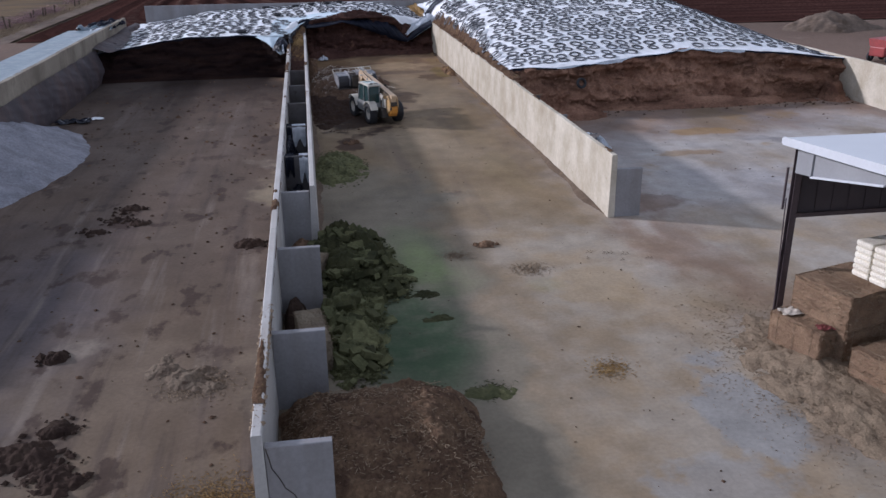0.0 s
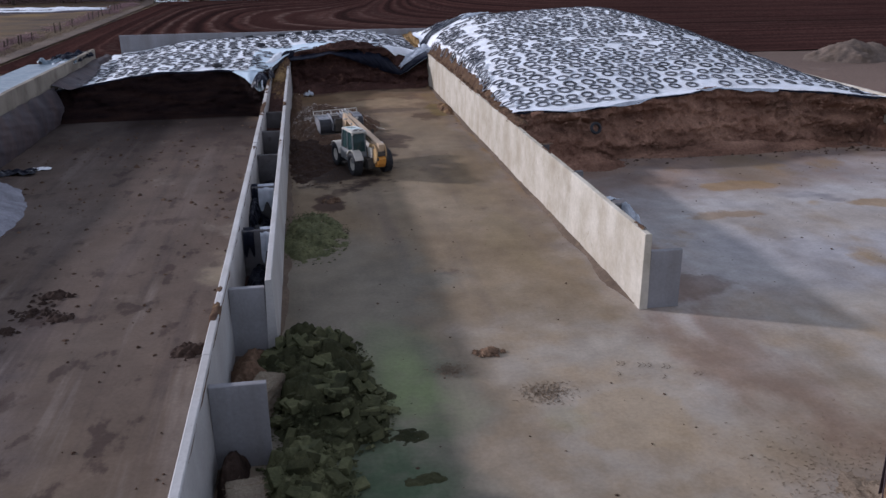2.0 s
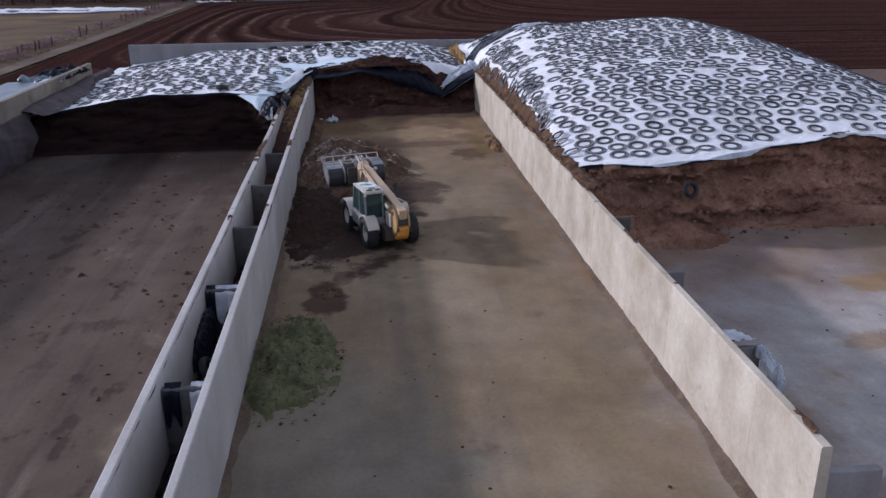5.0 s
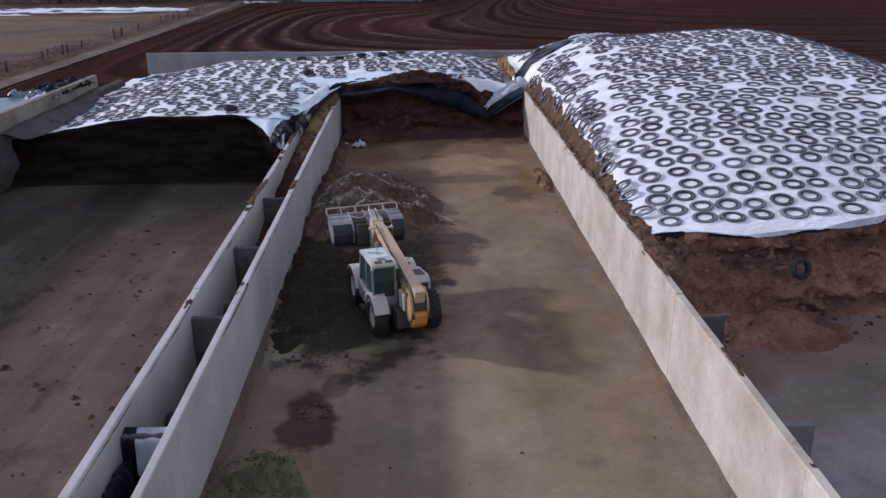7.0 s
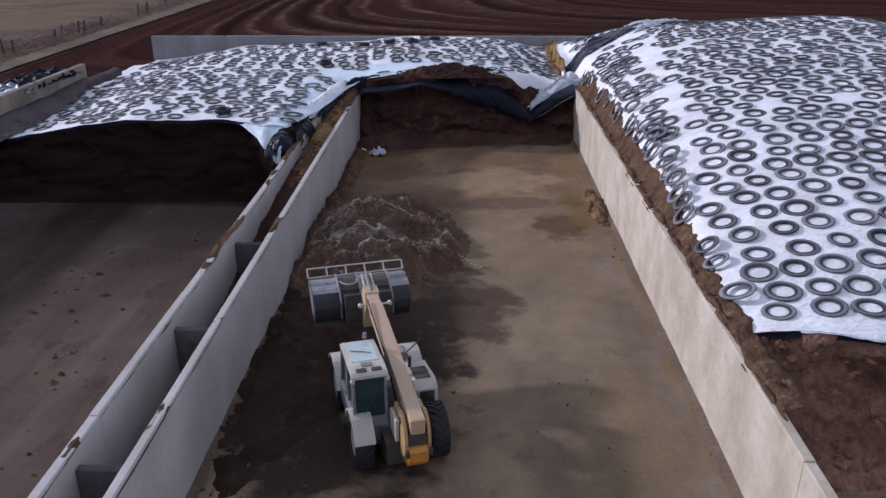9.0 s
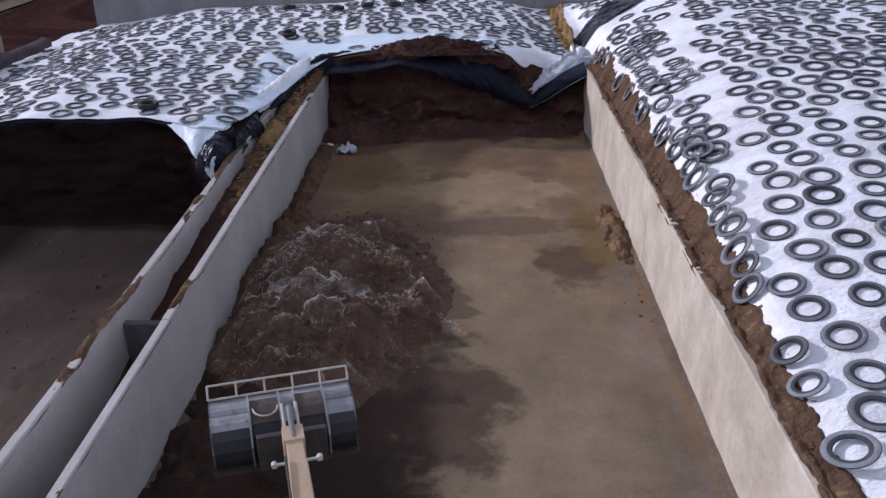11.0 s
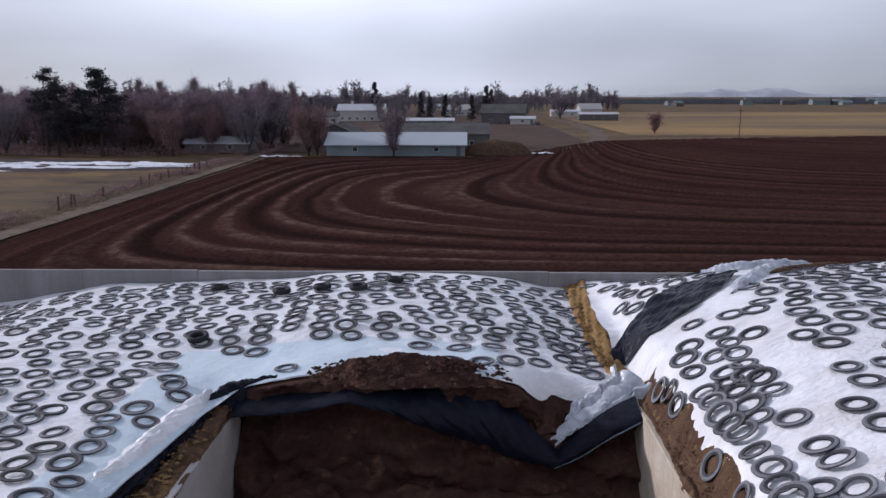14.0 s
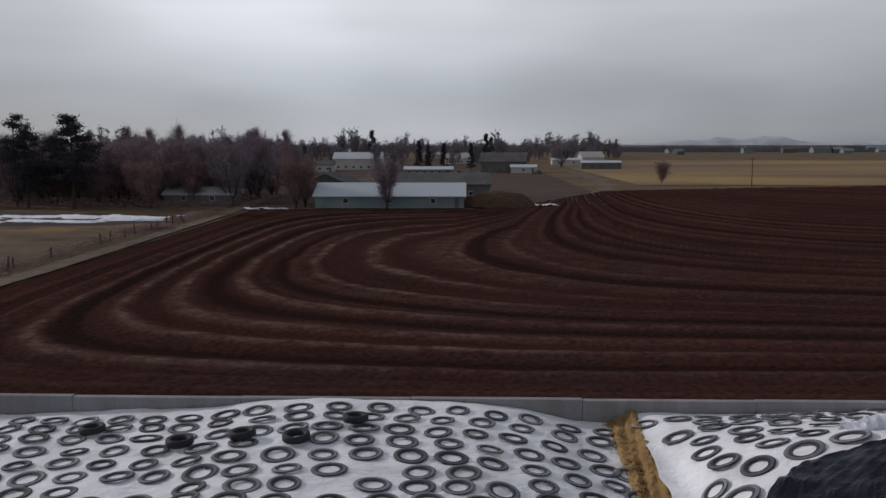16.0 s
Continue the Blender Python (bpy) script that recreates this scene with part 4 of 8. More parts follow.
# ---- bunker walls ----
def wall_of_panels(name, x0, x1, y0, y1, z, length, material, label, taper=0.0, drop=0.0):
    """A precast wall along y: upright panels with narrow joints, each a piece of its own."""
    w = empty(name, pose((x0 + x1) / 2, y0, 0), label, "wall", kind="structure")
    n = max(1, round((y1 - y0) / length))
    step = (y1 - y0) / n
    rnd = random.Random(len(name))
    half = (x1 - x0) / 2
    for i in range(n):
        bm = bmesh.new()
        dz, dx = rnd.uniform(-0.02, 0.02), rnd.uniform(-0.004, 0.004)
        a, b = i * step + 0.002, (i + 1) * step - 0.002
        prof = [(-half - taper, -0.05), (half + taper, -0.05), (half, z + dz - drop * i / n - 0.03), (half - 0.03, z + dz - drop * i / n), (-half + 0.03, z + dz - drop * i / n), (-half, z + dz - drop * i / n - 0.03)]
        lo = [bm.verts.new((p + dx, a, q)) for p, q in prof]
        hi = [bm.verts.new((p + dx, b, q)) for p, q in prof]
        for k in range(6):
            bm.faces.new((lo[k], lo[(k + 1) % 6], hi[(k + 1) % 6], hi[k]))
        bm.faces.new(lo[::-1])
        bm.faces.new(hi)
        bmesh.ops.recalc_face_normals(bm, faces=bm.faces)
        part("panel", bm, material, w)
    return w


wall_right = wall_of_panels("wall_right", 13.42, 13.68, 35.5, 108.6, 3.0, 3.05, M_PALE, "pale weathered precast concrete bunker wall", taper=0.03)
wall_spine_left = wall_of_panels("wall_spine_left", -1.74, -1.5, 15.7, 108.6, 2.72, 6.45, M_WALL, "grey concrete wall with soil lumps along its top", taper=0.04)
wall_spine_right = wall_of_panels("wall_spine_right", -0.28, -0.06, 34.2, 92.6, 2.72, 6.45, M_WALL, "grey concrete bunker wall with stained face", taper=0.07)
wall_far_right = wall_of_panels("wall_far_right", 41.15, 41.45, 48.0, 108.6, 3.05, 3.05, M_PALE, "pale concrete outer wall of the bunker", taper=0.03)
wall_left = wall_of_panels("wall_left", -19.1, -18.75, 30.0, 95.5, 3.95, 6.5, M_OUTER, "beige concrete outer wall of the bunker", taper=0.02)
rear = empty("wall_rear", pose(-19.0, 108.9, 0), "long grey concrete wall behind the covered heaps", "wall", kind="structure")
for i in range(10):
    part("panel", box(bmesh.new(), i * 6.2 + 0.006, i * 6.2 + 6.194, -0.15, 0.15, -0.1, 4.0 + 0.02 * math.sin(i * 2.1), 0.02), M_GREY, rear)


def wing(x0, x1, y, z, label):
    """A low cross panel standing on the floor."""
    t = empty("wing_panel", pose((x0 + x1) / 2, y, 0), label, "panel", group="cross panels")
    h = (x1 - x0) / 2
    b = bmesh.new()
    prism(b, [(-0.11, 0.0), (0.11, 0.0), (0.11, z - 0.02), (0.09, z), (-0.09, z), (-0.11, z - 0.02)], -h, h)
    # gap panels, and the outer one past y 50, take the shade-darkened colour
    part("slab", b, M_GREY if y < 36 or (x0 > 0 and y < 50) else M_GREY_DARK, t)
    return t


wing(13.72, 14.95, 35.66, 2.3, "grey concrete wing panel at the wall's end")
for y in (41.55, 47.45, 53.6):
    wing(13.72, 14.95, y, 2.3, "grey concrete wing panel against the wall's outer side")
for y, z in ((15.84, 2.4), (21.25, 2.42), (27.7, 2.45), (34.35, 2.45), (40.9, 2.3), (47.6, 2.3), (54.2, 2.3), (60.6, 2.3), (67.2, 2.3)):
    wing(-1.47, -0.02 if y < 34 else -0.32, y, z, "grey concrete cross panel between the two walls" if y > 34 else "grey concrete cross panel standing by the wall")


# ---- silage heaps ----
def h_left(X, Y):
    z = 3.42 - 1.05 * (1 - sstep(-18.5, -10, X)) + 0.35 * sstep(-2, 3, X) * (1 - sstep(8, 12.5, X)) - 0.3 * sstep(9, 13.3, X)
    z = z - 0.2 * (1 - sstep(78, 81, Y)) - 0.25 * sstep(103, 108, Y) * (1 - sstep(-14, -4, X))
    z = z - 0.35 * np.exp(-((X + 0.9) / 0.9) ** 2) * (1 - sstep(91, 95, Y))
    z = z + 0.36 * np.exp(-((X - 1) / 7) ** 2) * sstep(96, 99, Y) * (1 - 0.3 * sstep(104, 108, Y))
    z = z - 1.6 * np.exp(-((X - 10.8) / np.where(X > 10.8, 1.35, 0.95)) ** 2) * (1 - sstep(92.5, 94.3, Y))   # the sag where the sheet has slipped
    return z + 0.09 * wob(X, Y, 0.22, 0) + 0.035 * wob(X, Y, 0.8, 1)


def h_right(X, Y):
    top = np.interp(Y, [58, 60, 62, 66, 72, 82, 92, 97, 101, 105, 108.6], [3.3, 3.6, 3.95, 4.7, 5.55, 6.35, 6.62, 6.5, 6.1, 5.0, 3.85])
    top = top + 0.3 * np.clip((X - 25) / 6, -1, 1) * sstep(64, 84, Y)
    zl = np.interp(Y, [55, 60, 66, 73, 80, 92, 99, 104, 108.6], [3.0, 3.1, 3.5, 4.0, 4.2, 4.1, 4.15, 3.9, 3.5])
    u = np.clip((X - 13.9) / 7.0, 0, 1)
    a = zl + (top - zl) * (1 - (1 - u) ** (2.0 + 0.9 * sstep(96, 101, Y)))
    v = np.clip((41.2 - X) / 10.3, 0, 1)
    zr = np.minimum(2.9, top)
    b = zr + (top - zr) * (1 - (1 - v) ** 1.7)
    a = a - (zl - 2.96) * np.clip(1 - (X - 13.68) / 0.8, 0, 1) ** 1.3 * (1 - 0.8 * sstep(95, 98, Y))
    z = np.minimum(a, b)
    return z + 0.08 * wob(X, Y, 0.2, 2) + 0.03 * wob(X, Y, 0.8, 3)


def heap(name, x0, x1, front, foot, hfun, back, material, label, rough=0.16, nx=150, undercut=0.0):
    """A solid of packed silage: a broken upright face, and a top that the sheet covers."""
    xs = np.linspace(x0, x1, nx)
    w = np.linspace(0, 1, 30)
    yf, yb = front(xs), foot(xs)
    rows_x, rows_y, rows_z = [], [], []
    ztop = hfun(xs, yf + 0.3) - 0.06
    for t in w:
        y = yb + (yf - yb) * (t ** 0.8)
        z = ztop * t
        dent = rough * (wob(xs, z * 2.6, 0.55, 0) + 1.1 * grit(xs, z * 1.8, 1.1, 3) + 0.6 * grit(xs, z * 1.5, 3.3, 4)) * min(1, 6 * t)
        dent = dent + undercut * math.exp(-((t - 0.66) / 0.13) ** 2) * np.clip(0.35 + 0.9 * wob(xs, 0 * xs, 0.09, 3), 0, 1.3)
        rows_x.append(xs); rows_y.append(y + dent); rows_z.append(z - 0.05 * (t == 0))
    for y_add in np.linspace(0.15, 1, 44):
        y = yf + (back - yf) * (y_add - 0.14)
        rows_x.append(xs); rows_y.append(y); rows_z.append(hfun(xs, y) - 0.06)
    me = sheet_grid(name, np.array(rows_x), np.array(rows_y), np.array(rows_z), material)
    return tagged(new(name, me), label, "silage")


def front_right(x):
    return np.interp(x, [13.7, 16, 20, 25, 29, 36, 42.4], [59.5, 59.0, 58.9, 60.6, 61.7, 60.7, 60.2]) + 0.15 * wob(x, 0 * x, 0.4, 1)


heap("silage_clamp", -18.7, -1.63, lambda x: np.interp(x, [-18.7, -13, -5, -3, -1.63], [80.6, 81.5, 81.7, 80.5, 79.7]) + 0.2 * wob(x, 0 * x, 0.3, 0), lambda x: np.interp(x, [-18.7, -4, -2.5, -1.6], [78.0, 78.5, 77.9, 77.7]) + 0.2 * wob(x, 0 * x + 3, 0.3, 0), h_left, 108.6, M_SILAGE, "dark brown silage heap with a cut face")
heap("silage_clamp", 0.05, 13.4, lambda x: 92.3 + 0.2 * wob(x, 0 * x, 0.3, 0), lambda x: 91.0 + 0.3 * wob(x, 0 * x + 3, 0.3, 0), h_left, 108.6, M_SILAGE_MID, "dark brown silage heap at the end of the bunker", rough=0.22, nx=200, undercut=0.5)
heap_right = heap("silage_clamp", 13.7, 41.12, front_right, lambda x: np.interp(x, [13.7, 15, 17, 20, 26, 33, 42.4], [54.8, 55.0, 56.6, 58.2, 59.2, 59.6, 60.0]) + 0.2 * wob(x, 0 * x + 3, 0.35, 0), h_right, 108.6, M_SILAGE_DRY,
                  "tan and brown silage heap with a broken face", rough=0.26, nx=320, undercut=0.9)
rl = random.Random(78)
lumps = []
for _ in range(1500):
    x, t = rl.uniform(14, 40.8), rl.random() ** 1.6 * 0.9
    yb_ = float(np.interp(x, [13.7, 15, 17, 20, 26, 33, 42.4], [54.8, 55.0, 56.6, 58.2, 59.2, 59.6, 60.0]))
    yf_ = float(np.interp(x, [13.7, 16, 20, 25, 29, 36, 42.4], [59.5, 59.0, 58.9, 60.6, 61.7, 60.7, 60.2]))
    lumps.append((x, yb_ + (yf_ - yb_) * t ** 0.8 - 0.1, 3.4 * t, abs(rl.gauss(0, 0.09)) + 0.04))
lump_ob = new("broken_silage", clods("broken_silage", lumps, M_SILAGE_DRY, 7))
lump_ob.parent = heap_right
lump_ob["kind"] = "stuff"
lump_ob["label"] = "broken lumps on the silage face"

# packed fill between the two spine walls
X, Y = np.meshgrid(np.linspace(-1.49, -0.29, 12), np.linspace(36, 92.5, 230))
Z = np.interp(Y, [36, 58, 64, 70, 76, 84, 92.5], [0.3, 0.5, 0.9, 1.5, 1.95, 2.2, 2.3]) + 0.1 * wob(X, Y, 1.0, 1) + 0.08 * wob(X, Y, 3.1, 2)
tagged(new("wall_fill", sheet_grid("wall_fill", X, Y, Z, M_SILAGE_MID)), "brown earth and old silage packed between the walls", "soil", kind="structure")
X, Y = np.meshgrid(np.linspace(-1.49, -0.1, 18), np.linspace(75, 92.6, 190))
Z = np.interp(Y, [75, 79, 82, 86, 90, 92.6], [1.8, 2.15, 2.4, 2.6, 2.85, 3.15]) + 0.16 * wob(X, Y, 1.1, 1) + 0.1 * wob(X, Y, 2.9, 2) + 0.05 * wob(X, Y, 7.0, 3) - 0.12 * np.abs((X + 0.8) / 0.65) ** 2
tagged(new("spilled_silage", sheet_grid("spilled_silage", X, Y, Z, M_SPILL, False)), "brown and straw coloured spoiled silage between the walls", "silage", kind="stuff")
rl = random.Random(77)
lumps = []
for _ in range(420):
    x, y = rl.gauss(-0.8, 0.3), rl.uniform(76, 92)
    if -1.45 < x < -0.2:
        lumps.append((x, y, float(np.interp(y, [75, 79, 82, 86, 90, 92.6], [1.8, 2.15, 2.4, 2.6, 2.85, 3.15])) + 0.05, rl.uniform(0.04, 0.13)))
tagged(new("silage_lumps", clods("silage_lumps", lumps[::2], M_GOLDEN, 5)), "straw coloured lumps of old silage between the walls", "silage", kind="stuff")
tagged(new("silage_lumps", clods("silage_lumps", lumps[1::2], M_SOIL, 6)), "brown lumps of old silage between the walls", "silage", kind="stuff")

ob = tagged(new("spilled_silage", mound("spilled_silage", -0.75, 82.6, 0.62, 1.5, 0.55, M_GOLDEN, rough=0.3, n=34, seed=9, lump=2.2)), "straw coloured clump of old silage between the walls", "silage", kind="stuff")
ob.location.z = 2.35

# ---- plastic sheets ----
def edge_left(x):
    return np.interp(x, [-18.7, -13, -6, -4.5, -3.2, -2.2, -1.7, -1.3, -0.6, 0.1, 3, 7.6, 9.0, 9.8, 10.7, 11.8, 12.6, 13.4], [80.4, 81.35, 81.5, 80.9, 80.1, 80.0, 82, 86, 90.2, 92.2, 93.0, 92.8, 92.45, 92.8, 93.6, 93.4, 92.9, 92.7]) + 0.12 * wob(x, 0 * x, 0.6, 3)


xs = np.concatenate([np.linspace(-18.7, -2.4, 100), np.linspace(-2.35, 0.2, 40), np.linspace(0.3, 13.3, 80)])
v = np.linspace(0, 1, 150)
XX, VV = np.meshgrid(xs, v)
yf = edge_left(xs)[None, :]
YY = yf + VV * (108.7 - yf)
ZZ = h_left(XX, YY) + 0.02 + 0.015 * wob(XX, YY, 2.2, 3) + 0.02 * np.abs(wob(XX + 0.5 * YY, 0.4 * YY, 0.3, 2)) ** 2
sheet_l = tagged(new("cover_sheet", sheet_grid("cover_sheet", XX, YY, ZZ, M_SHEET)), "white plastic sheet spread over the silage and weighted with tyres", "plastic sheet")

# a second, pale blue layer bared above the centre face
UU, VV = np.meshgrid(np.linspace(0, 1, 90), np.linspace(0, 1, 40))
XX = -3.3 + 12.2 * UU + 0.3 * (1 - UU) * VV * wob(VV * 5, UU, 1.0, 1)
y0 = edge_left(XX) + 0.05
y1 = 97.2 - 0.12 * np.abs(XX - 3) + 0.35 * wob(XX, 0 * XX, 0.4, 2)
YY = y0 + VV * np.maximum(y1 - y0, 0.3)
ZZ = h_left(XX, YY) + 0.043 + 0.008 * np.abs(wob(XX + 0.5 * YY, YY, 0.5, 2)) - 0.03 * (VV > 0.98)
tagged(new("cover_sheet", sheet_grid("cover_sheet", XX, YY, ZZ, M_SHEET_PALE)), "pale blue inner sheet bared above the cut face", "plastic sheet")

xs = np.linspace(0, 1, 200)
v = np.linspace(0, 1, 200)
UU, VV = np.meshgrid(xs, v)
vy = np.maximum(VV, 0)
x_left = 14.08 + 0.2 * wob(60 + 48 * vy, 0 * vy, 0.25, 1) + 0.1 * grit(48 * vy, 0 * vy, 0.5, 2) - 0.5 * sstep(0.93, 1.0, 1 - vy) - 0.85 * sstep(0.66, 0.76, vy) + 0.5 * sstep(0.86, 0.98, vy)
XX = x_left + UU * (41.05 - x_left)
yf = front_right(XX) - 0.25 + 0.2 * wob(XX, 0 * XX, 0.35, 2)
YY = yf + vy * (108.7 - yf)
ZZ = h_right(XX, YY) + 0.02 + 0.015 * wob(XX, YY, 2.0, 3) + 0.02 * np.abs(wob(XX - 0.5 * YY, 0.4 * YY, 0.3, 1)) ** 2
sheet_r = tagged(new("cover_sheet", sheet_grid("cover_sheet", XX, YY, ZZ, M_SHEET)), "white plastic sheet over the large heap, weighted with tyres", "plastic sheet")



def underside(sheet, xs, yf, h):
    """The black inner face of the sheet, showing in a ragged strip along its front edge."""
    w = np.linspace(0, 1, 6)
    XX, WW = np.meshgrid(xs, w)
    drop = 0.07 + 0.1 * np.abs(wob(xs, 0 * xs, 0.7, 1)) + 0.06 * np.abs(wob(xs, 0 * xs, 2.3, 2))
    YY = yf[None, :] - 0.02 - 0.05 * WW + 0.03 * wob(XX, WW, 1.5, 1)
    q = new("black_underside", sheet_grid("black_underside", XX, YY, (h(xs, yf) + 0.005)[None, :] - drop[None, :] * WW, M_BLACK))
    q.parent = sheet
    q["label"] = "black inner face along the sheet's edge"


# a pale frilled hem hanging along the front of the large sheet
xs = np.linspace(15.2, 33.0, 240)
XX, WW = np.meshgrid(xs, np.linspace(0, 1, 9))
yh = front_right(xs) - 0.25 + 0.2 * wob(xs, 0 * xs, 0.35, 2)
drop = np.clip(0.14 + 0.26 * grit(xs, 0 * xs, 0.35, 2), 0.02, 0.5)
YY = yh[None, :] - 0.05 - 0.05 * WW - 0.09 * WW * np.abs(wob(XX, 0 * XX, 1.6, 2))
ZZ = (h_right(xs, yh) + 0.045)[None, :] - drop[None, :] * WW
hem = new("frilled_hem", sheet_grid("frilled_hem", XX, YY, ZZ, M_FILM))
hem.parent = sheet_r
hem["label"] = "ragged pale hem hanging over the face"

xs = np.linspace(-18.7, -4.5, 120)
underside(sheet_l, xs, edge_left(xs), h_left)
xs = np.linspace(13.9, 41.0, 240)
underside(sheet_r, xs, front_right(xs) - 0.25 + 0.2 * wob(xs, 0 * xs, 0.35, 2), h_right)

# black plastic hanging over the centre face: a shallow peak, then a deep belly down to the slipped corner
def hung_sheet(name, x, hem, top, out, material, label, seed, folds=1.0, nw=26):
    """Film hanging between a lower and an upper line of (x, z) knots, bellied and creased along its fall."""
    XX, WW = np.meshgrid(x, np.linspace(0, 1, nw))
    lo, hi = np.interp(x, *zip(*hem)), np.interp(x, *zip(*top))
    ZZ = lo + (hi - lo) * WW + 0.03 * wob(XX * 1.3, WW, 1.0, seed)
    fall = np.clip((hi - lo) / 1.2, 0.1, 1.2)
    YY = 91.35 + np.interp(x, *zip(*out)) * WW ** 1.6 - 0.42 * fall * np.sin(WW * 2.9) + folds * fall * (0.2 * np.abs(wob(XX + 1.5 * WW, 0.25 * XX, 0.75, seed)) + 0.1 * np.abs(wob(XX + 1.9 * WW, 0.5 * WW, 2.1, seed + 1)))
    return tagged(new(name, sheet_grid(name, XX, YY, ZZ, material)), label, "plastic sheet")


hung_sheet("black_sheet", np.linspace(0.0, 11.0, 170), [(0, 2.75), (1, 2.85), (2.4, 3.0), (3.8, 3.32), (5, 3.02), (6.5, 2.45), (8, 1.85), (9.4, 1.35), (10.5, 1.12), (11, 1.3)],
           [(0, 3.12), (1, 3.2), (2.5, 3.36), (3.8, 3.6), (6, 3.62), (7.6, 3.55), (8.7, 3.4), (9.4, 2.8), (10.2, 1.95), (10.8, 1.5), (11, 1.45)],
           [(0, 1.0), (5, 1.2), (8.5, 1.3), (10, 0.8), (11, 0.5)], M_BLACK, "torn black plastic sheet hanging over the silage face", 1)
hung_sheet("black_sheet", np.linspace(10.7, 13.38, 60), [(10.7, 1.2), (11.4, 1.55), (12.4, 2.25), (13.4, 2.8)], [(10.7, 1.5), (11.4, 2.15), (12.4, 2.85), (13.4, 3.25)],
           [(10.7, 0.5), (13.4, 1.2)], M_BLACK, "black plastic pulled up to the wall's corner", 2)
hung_sheet("white_sheet_edge", np.linspace(10.6, 13.36, 70), [(10.6, 1.12), (11.4, 1.5), (12.4, 2.2), (13.4, 2.76)], [(10.6, 1.15), (11.4, 1.54), (12.4, 2.24), (13.4, 2.81)],
           [(10.6, 0.0), (13.4, 0.0)], M_SHEET_BLUE, "thin pale hem along the black plastic", 0, nw=6)

# the sheet's pale edge, gathered at the wall and running down into the sag
SS, WW = np.meshgrid(np.linspace(0, 1, 90), np.linspace(-1, 1, 26), indexing="ij")
wide = (0.1 + 0.75 * SS ** 0.9) * (1 + 0.35 * wob(SS * 5, 0 * SS, 1.1, 2))
side = np.sign(WW) * np.abs(WW) ** 0.8 + 0.25 * wob(SS * 6, WW * 1.5, 1.2, 3)
XX = 10.6 + 2.75 * SS - 0.8 * side * wide + 0.2 * wob(SS * 5, WW * 1.2, 1.3, 1)
YY = 92.0 + 1.35 * SS ** 1.2 + 0.75 * wide * side + 0.07 * wob(SS * 7, WW * 2, 1.4, 2)
fold = np.abs(np.sin(WW * 5.5 + 2.2 * wob(SS * 3, WW, 0.9, 1)))
ZZ = 1.68 + 1.75 * SS ** 0.75 + 0.25 * wide * side + 0.34 * wide * fold + 0.12 * np.abs(wob(SS * 8, WW * 3, 1.3, 1)) - 0.3 * wide * np.abs(WW) ** 4
tagged(new("white_sheet_edge", sheet_grid("white_sheet_edge", XX, YY, ZZ, M_FILM)), "crumpled pale plastic edge gathered at the wall's corner", "plastic sheet")
ob = tagged(new("spilled_silage", mound("spilled_silage", 10.45, 93.0, 0.95, 0.7, 0.75, M_SILAGE_MID, rough=0.25, n=34, seed=6, lump=2.0)), "brown silage caught in the sag of the sheet", "silage", kind="stuff")
ob.location.z = 2.0
for x, y, rx, ry, h, mm, k in ((6.6, 91.0, 6.4, 1.3, 0.55, M_SILAGE_MID, 3), (2.2, 90.2, 2.3, 2.2, 0.75, M_SILAGE_MID, 4), (11.0, 90.8, 2.2, 1.0, 0.4, M_SILAGE_MID, 8), (17.8, 57.3, 3.4, 1.5, 0.7, M_SILAGE_DRY, 5), (30, 59.2, 9.5, 1.2, 0.6, M_SILAGE_DRY, 6), (39.9, 59.4, 1.2, 1.6, 1.3, M_SILAGE_DRY, 7)):
    tagged(new("fallen_silage", mound("fallen_silage", x, y, rx, ry, h, mm, rough=0.3, n=40, seed=k, lump=1.4)), "loose silage fallen at the foot of the face", "silage")

# black plastic bunched over the wall's end of the sheet, then a smooth white fold, then black again
def bundle(points, half, rise, z0, material, label, name, nu=46, nv=16, seed=1):
    """Film gathered along a line of (x, y, z) points: a crumpled ridge with creases."""
    pts = np.array(points)
    SS, WW = np.meshgrid(np.linspace(0, 1, nu), np.linspace(-1, 1, nv), indexing="ij")
    k = np.linspace(0, 1, len(pts))
    cx, cy, cz = (np.interp(SS, k, pts[:, i]) for i in range(3))
    dx, dy = np.gradient(cx, axis=0), np.gradient(cy, axis=0)
    ln = np.hypot(dx, dy) + 1e-6
    taper = np.clip(np.sin(np.clip(SS, 0.02, 0.98) * math.pi) * 1.7, 0.25, 1)
    wide = half * taper * (1 + 0.25 * wob(cx * 0.7, cy * 0.7, 0.8, seed))
    X = cx + dy / ln * WW * wide + 0.05 * wob(SS * 9, WW * 3, 1.6, seed)
    Y = cy - dx / ln * WW * wide + 0.05 * wob(SS * 8, WW * 3, 1.6, seed + 1)
    Z = cz + rise * taper * (1 - np.abs(WW) ** 1.7) - z0 * np.abs(WW) ** 3 + rise * 0.5 * np.abs(wob(X, Y, 1.0, seed)) + rise * 0.4 * np.abs(wob(X, Y, 2.9, seed + 1))
    return tagged(new(name, sheet_grid(name, X, Y, Z, material, False)), label, "plastic sheet")


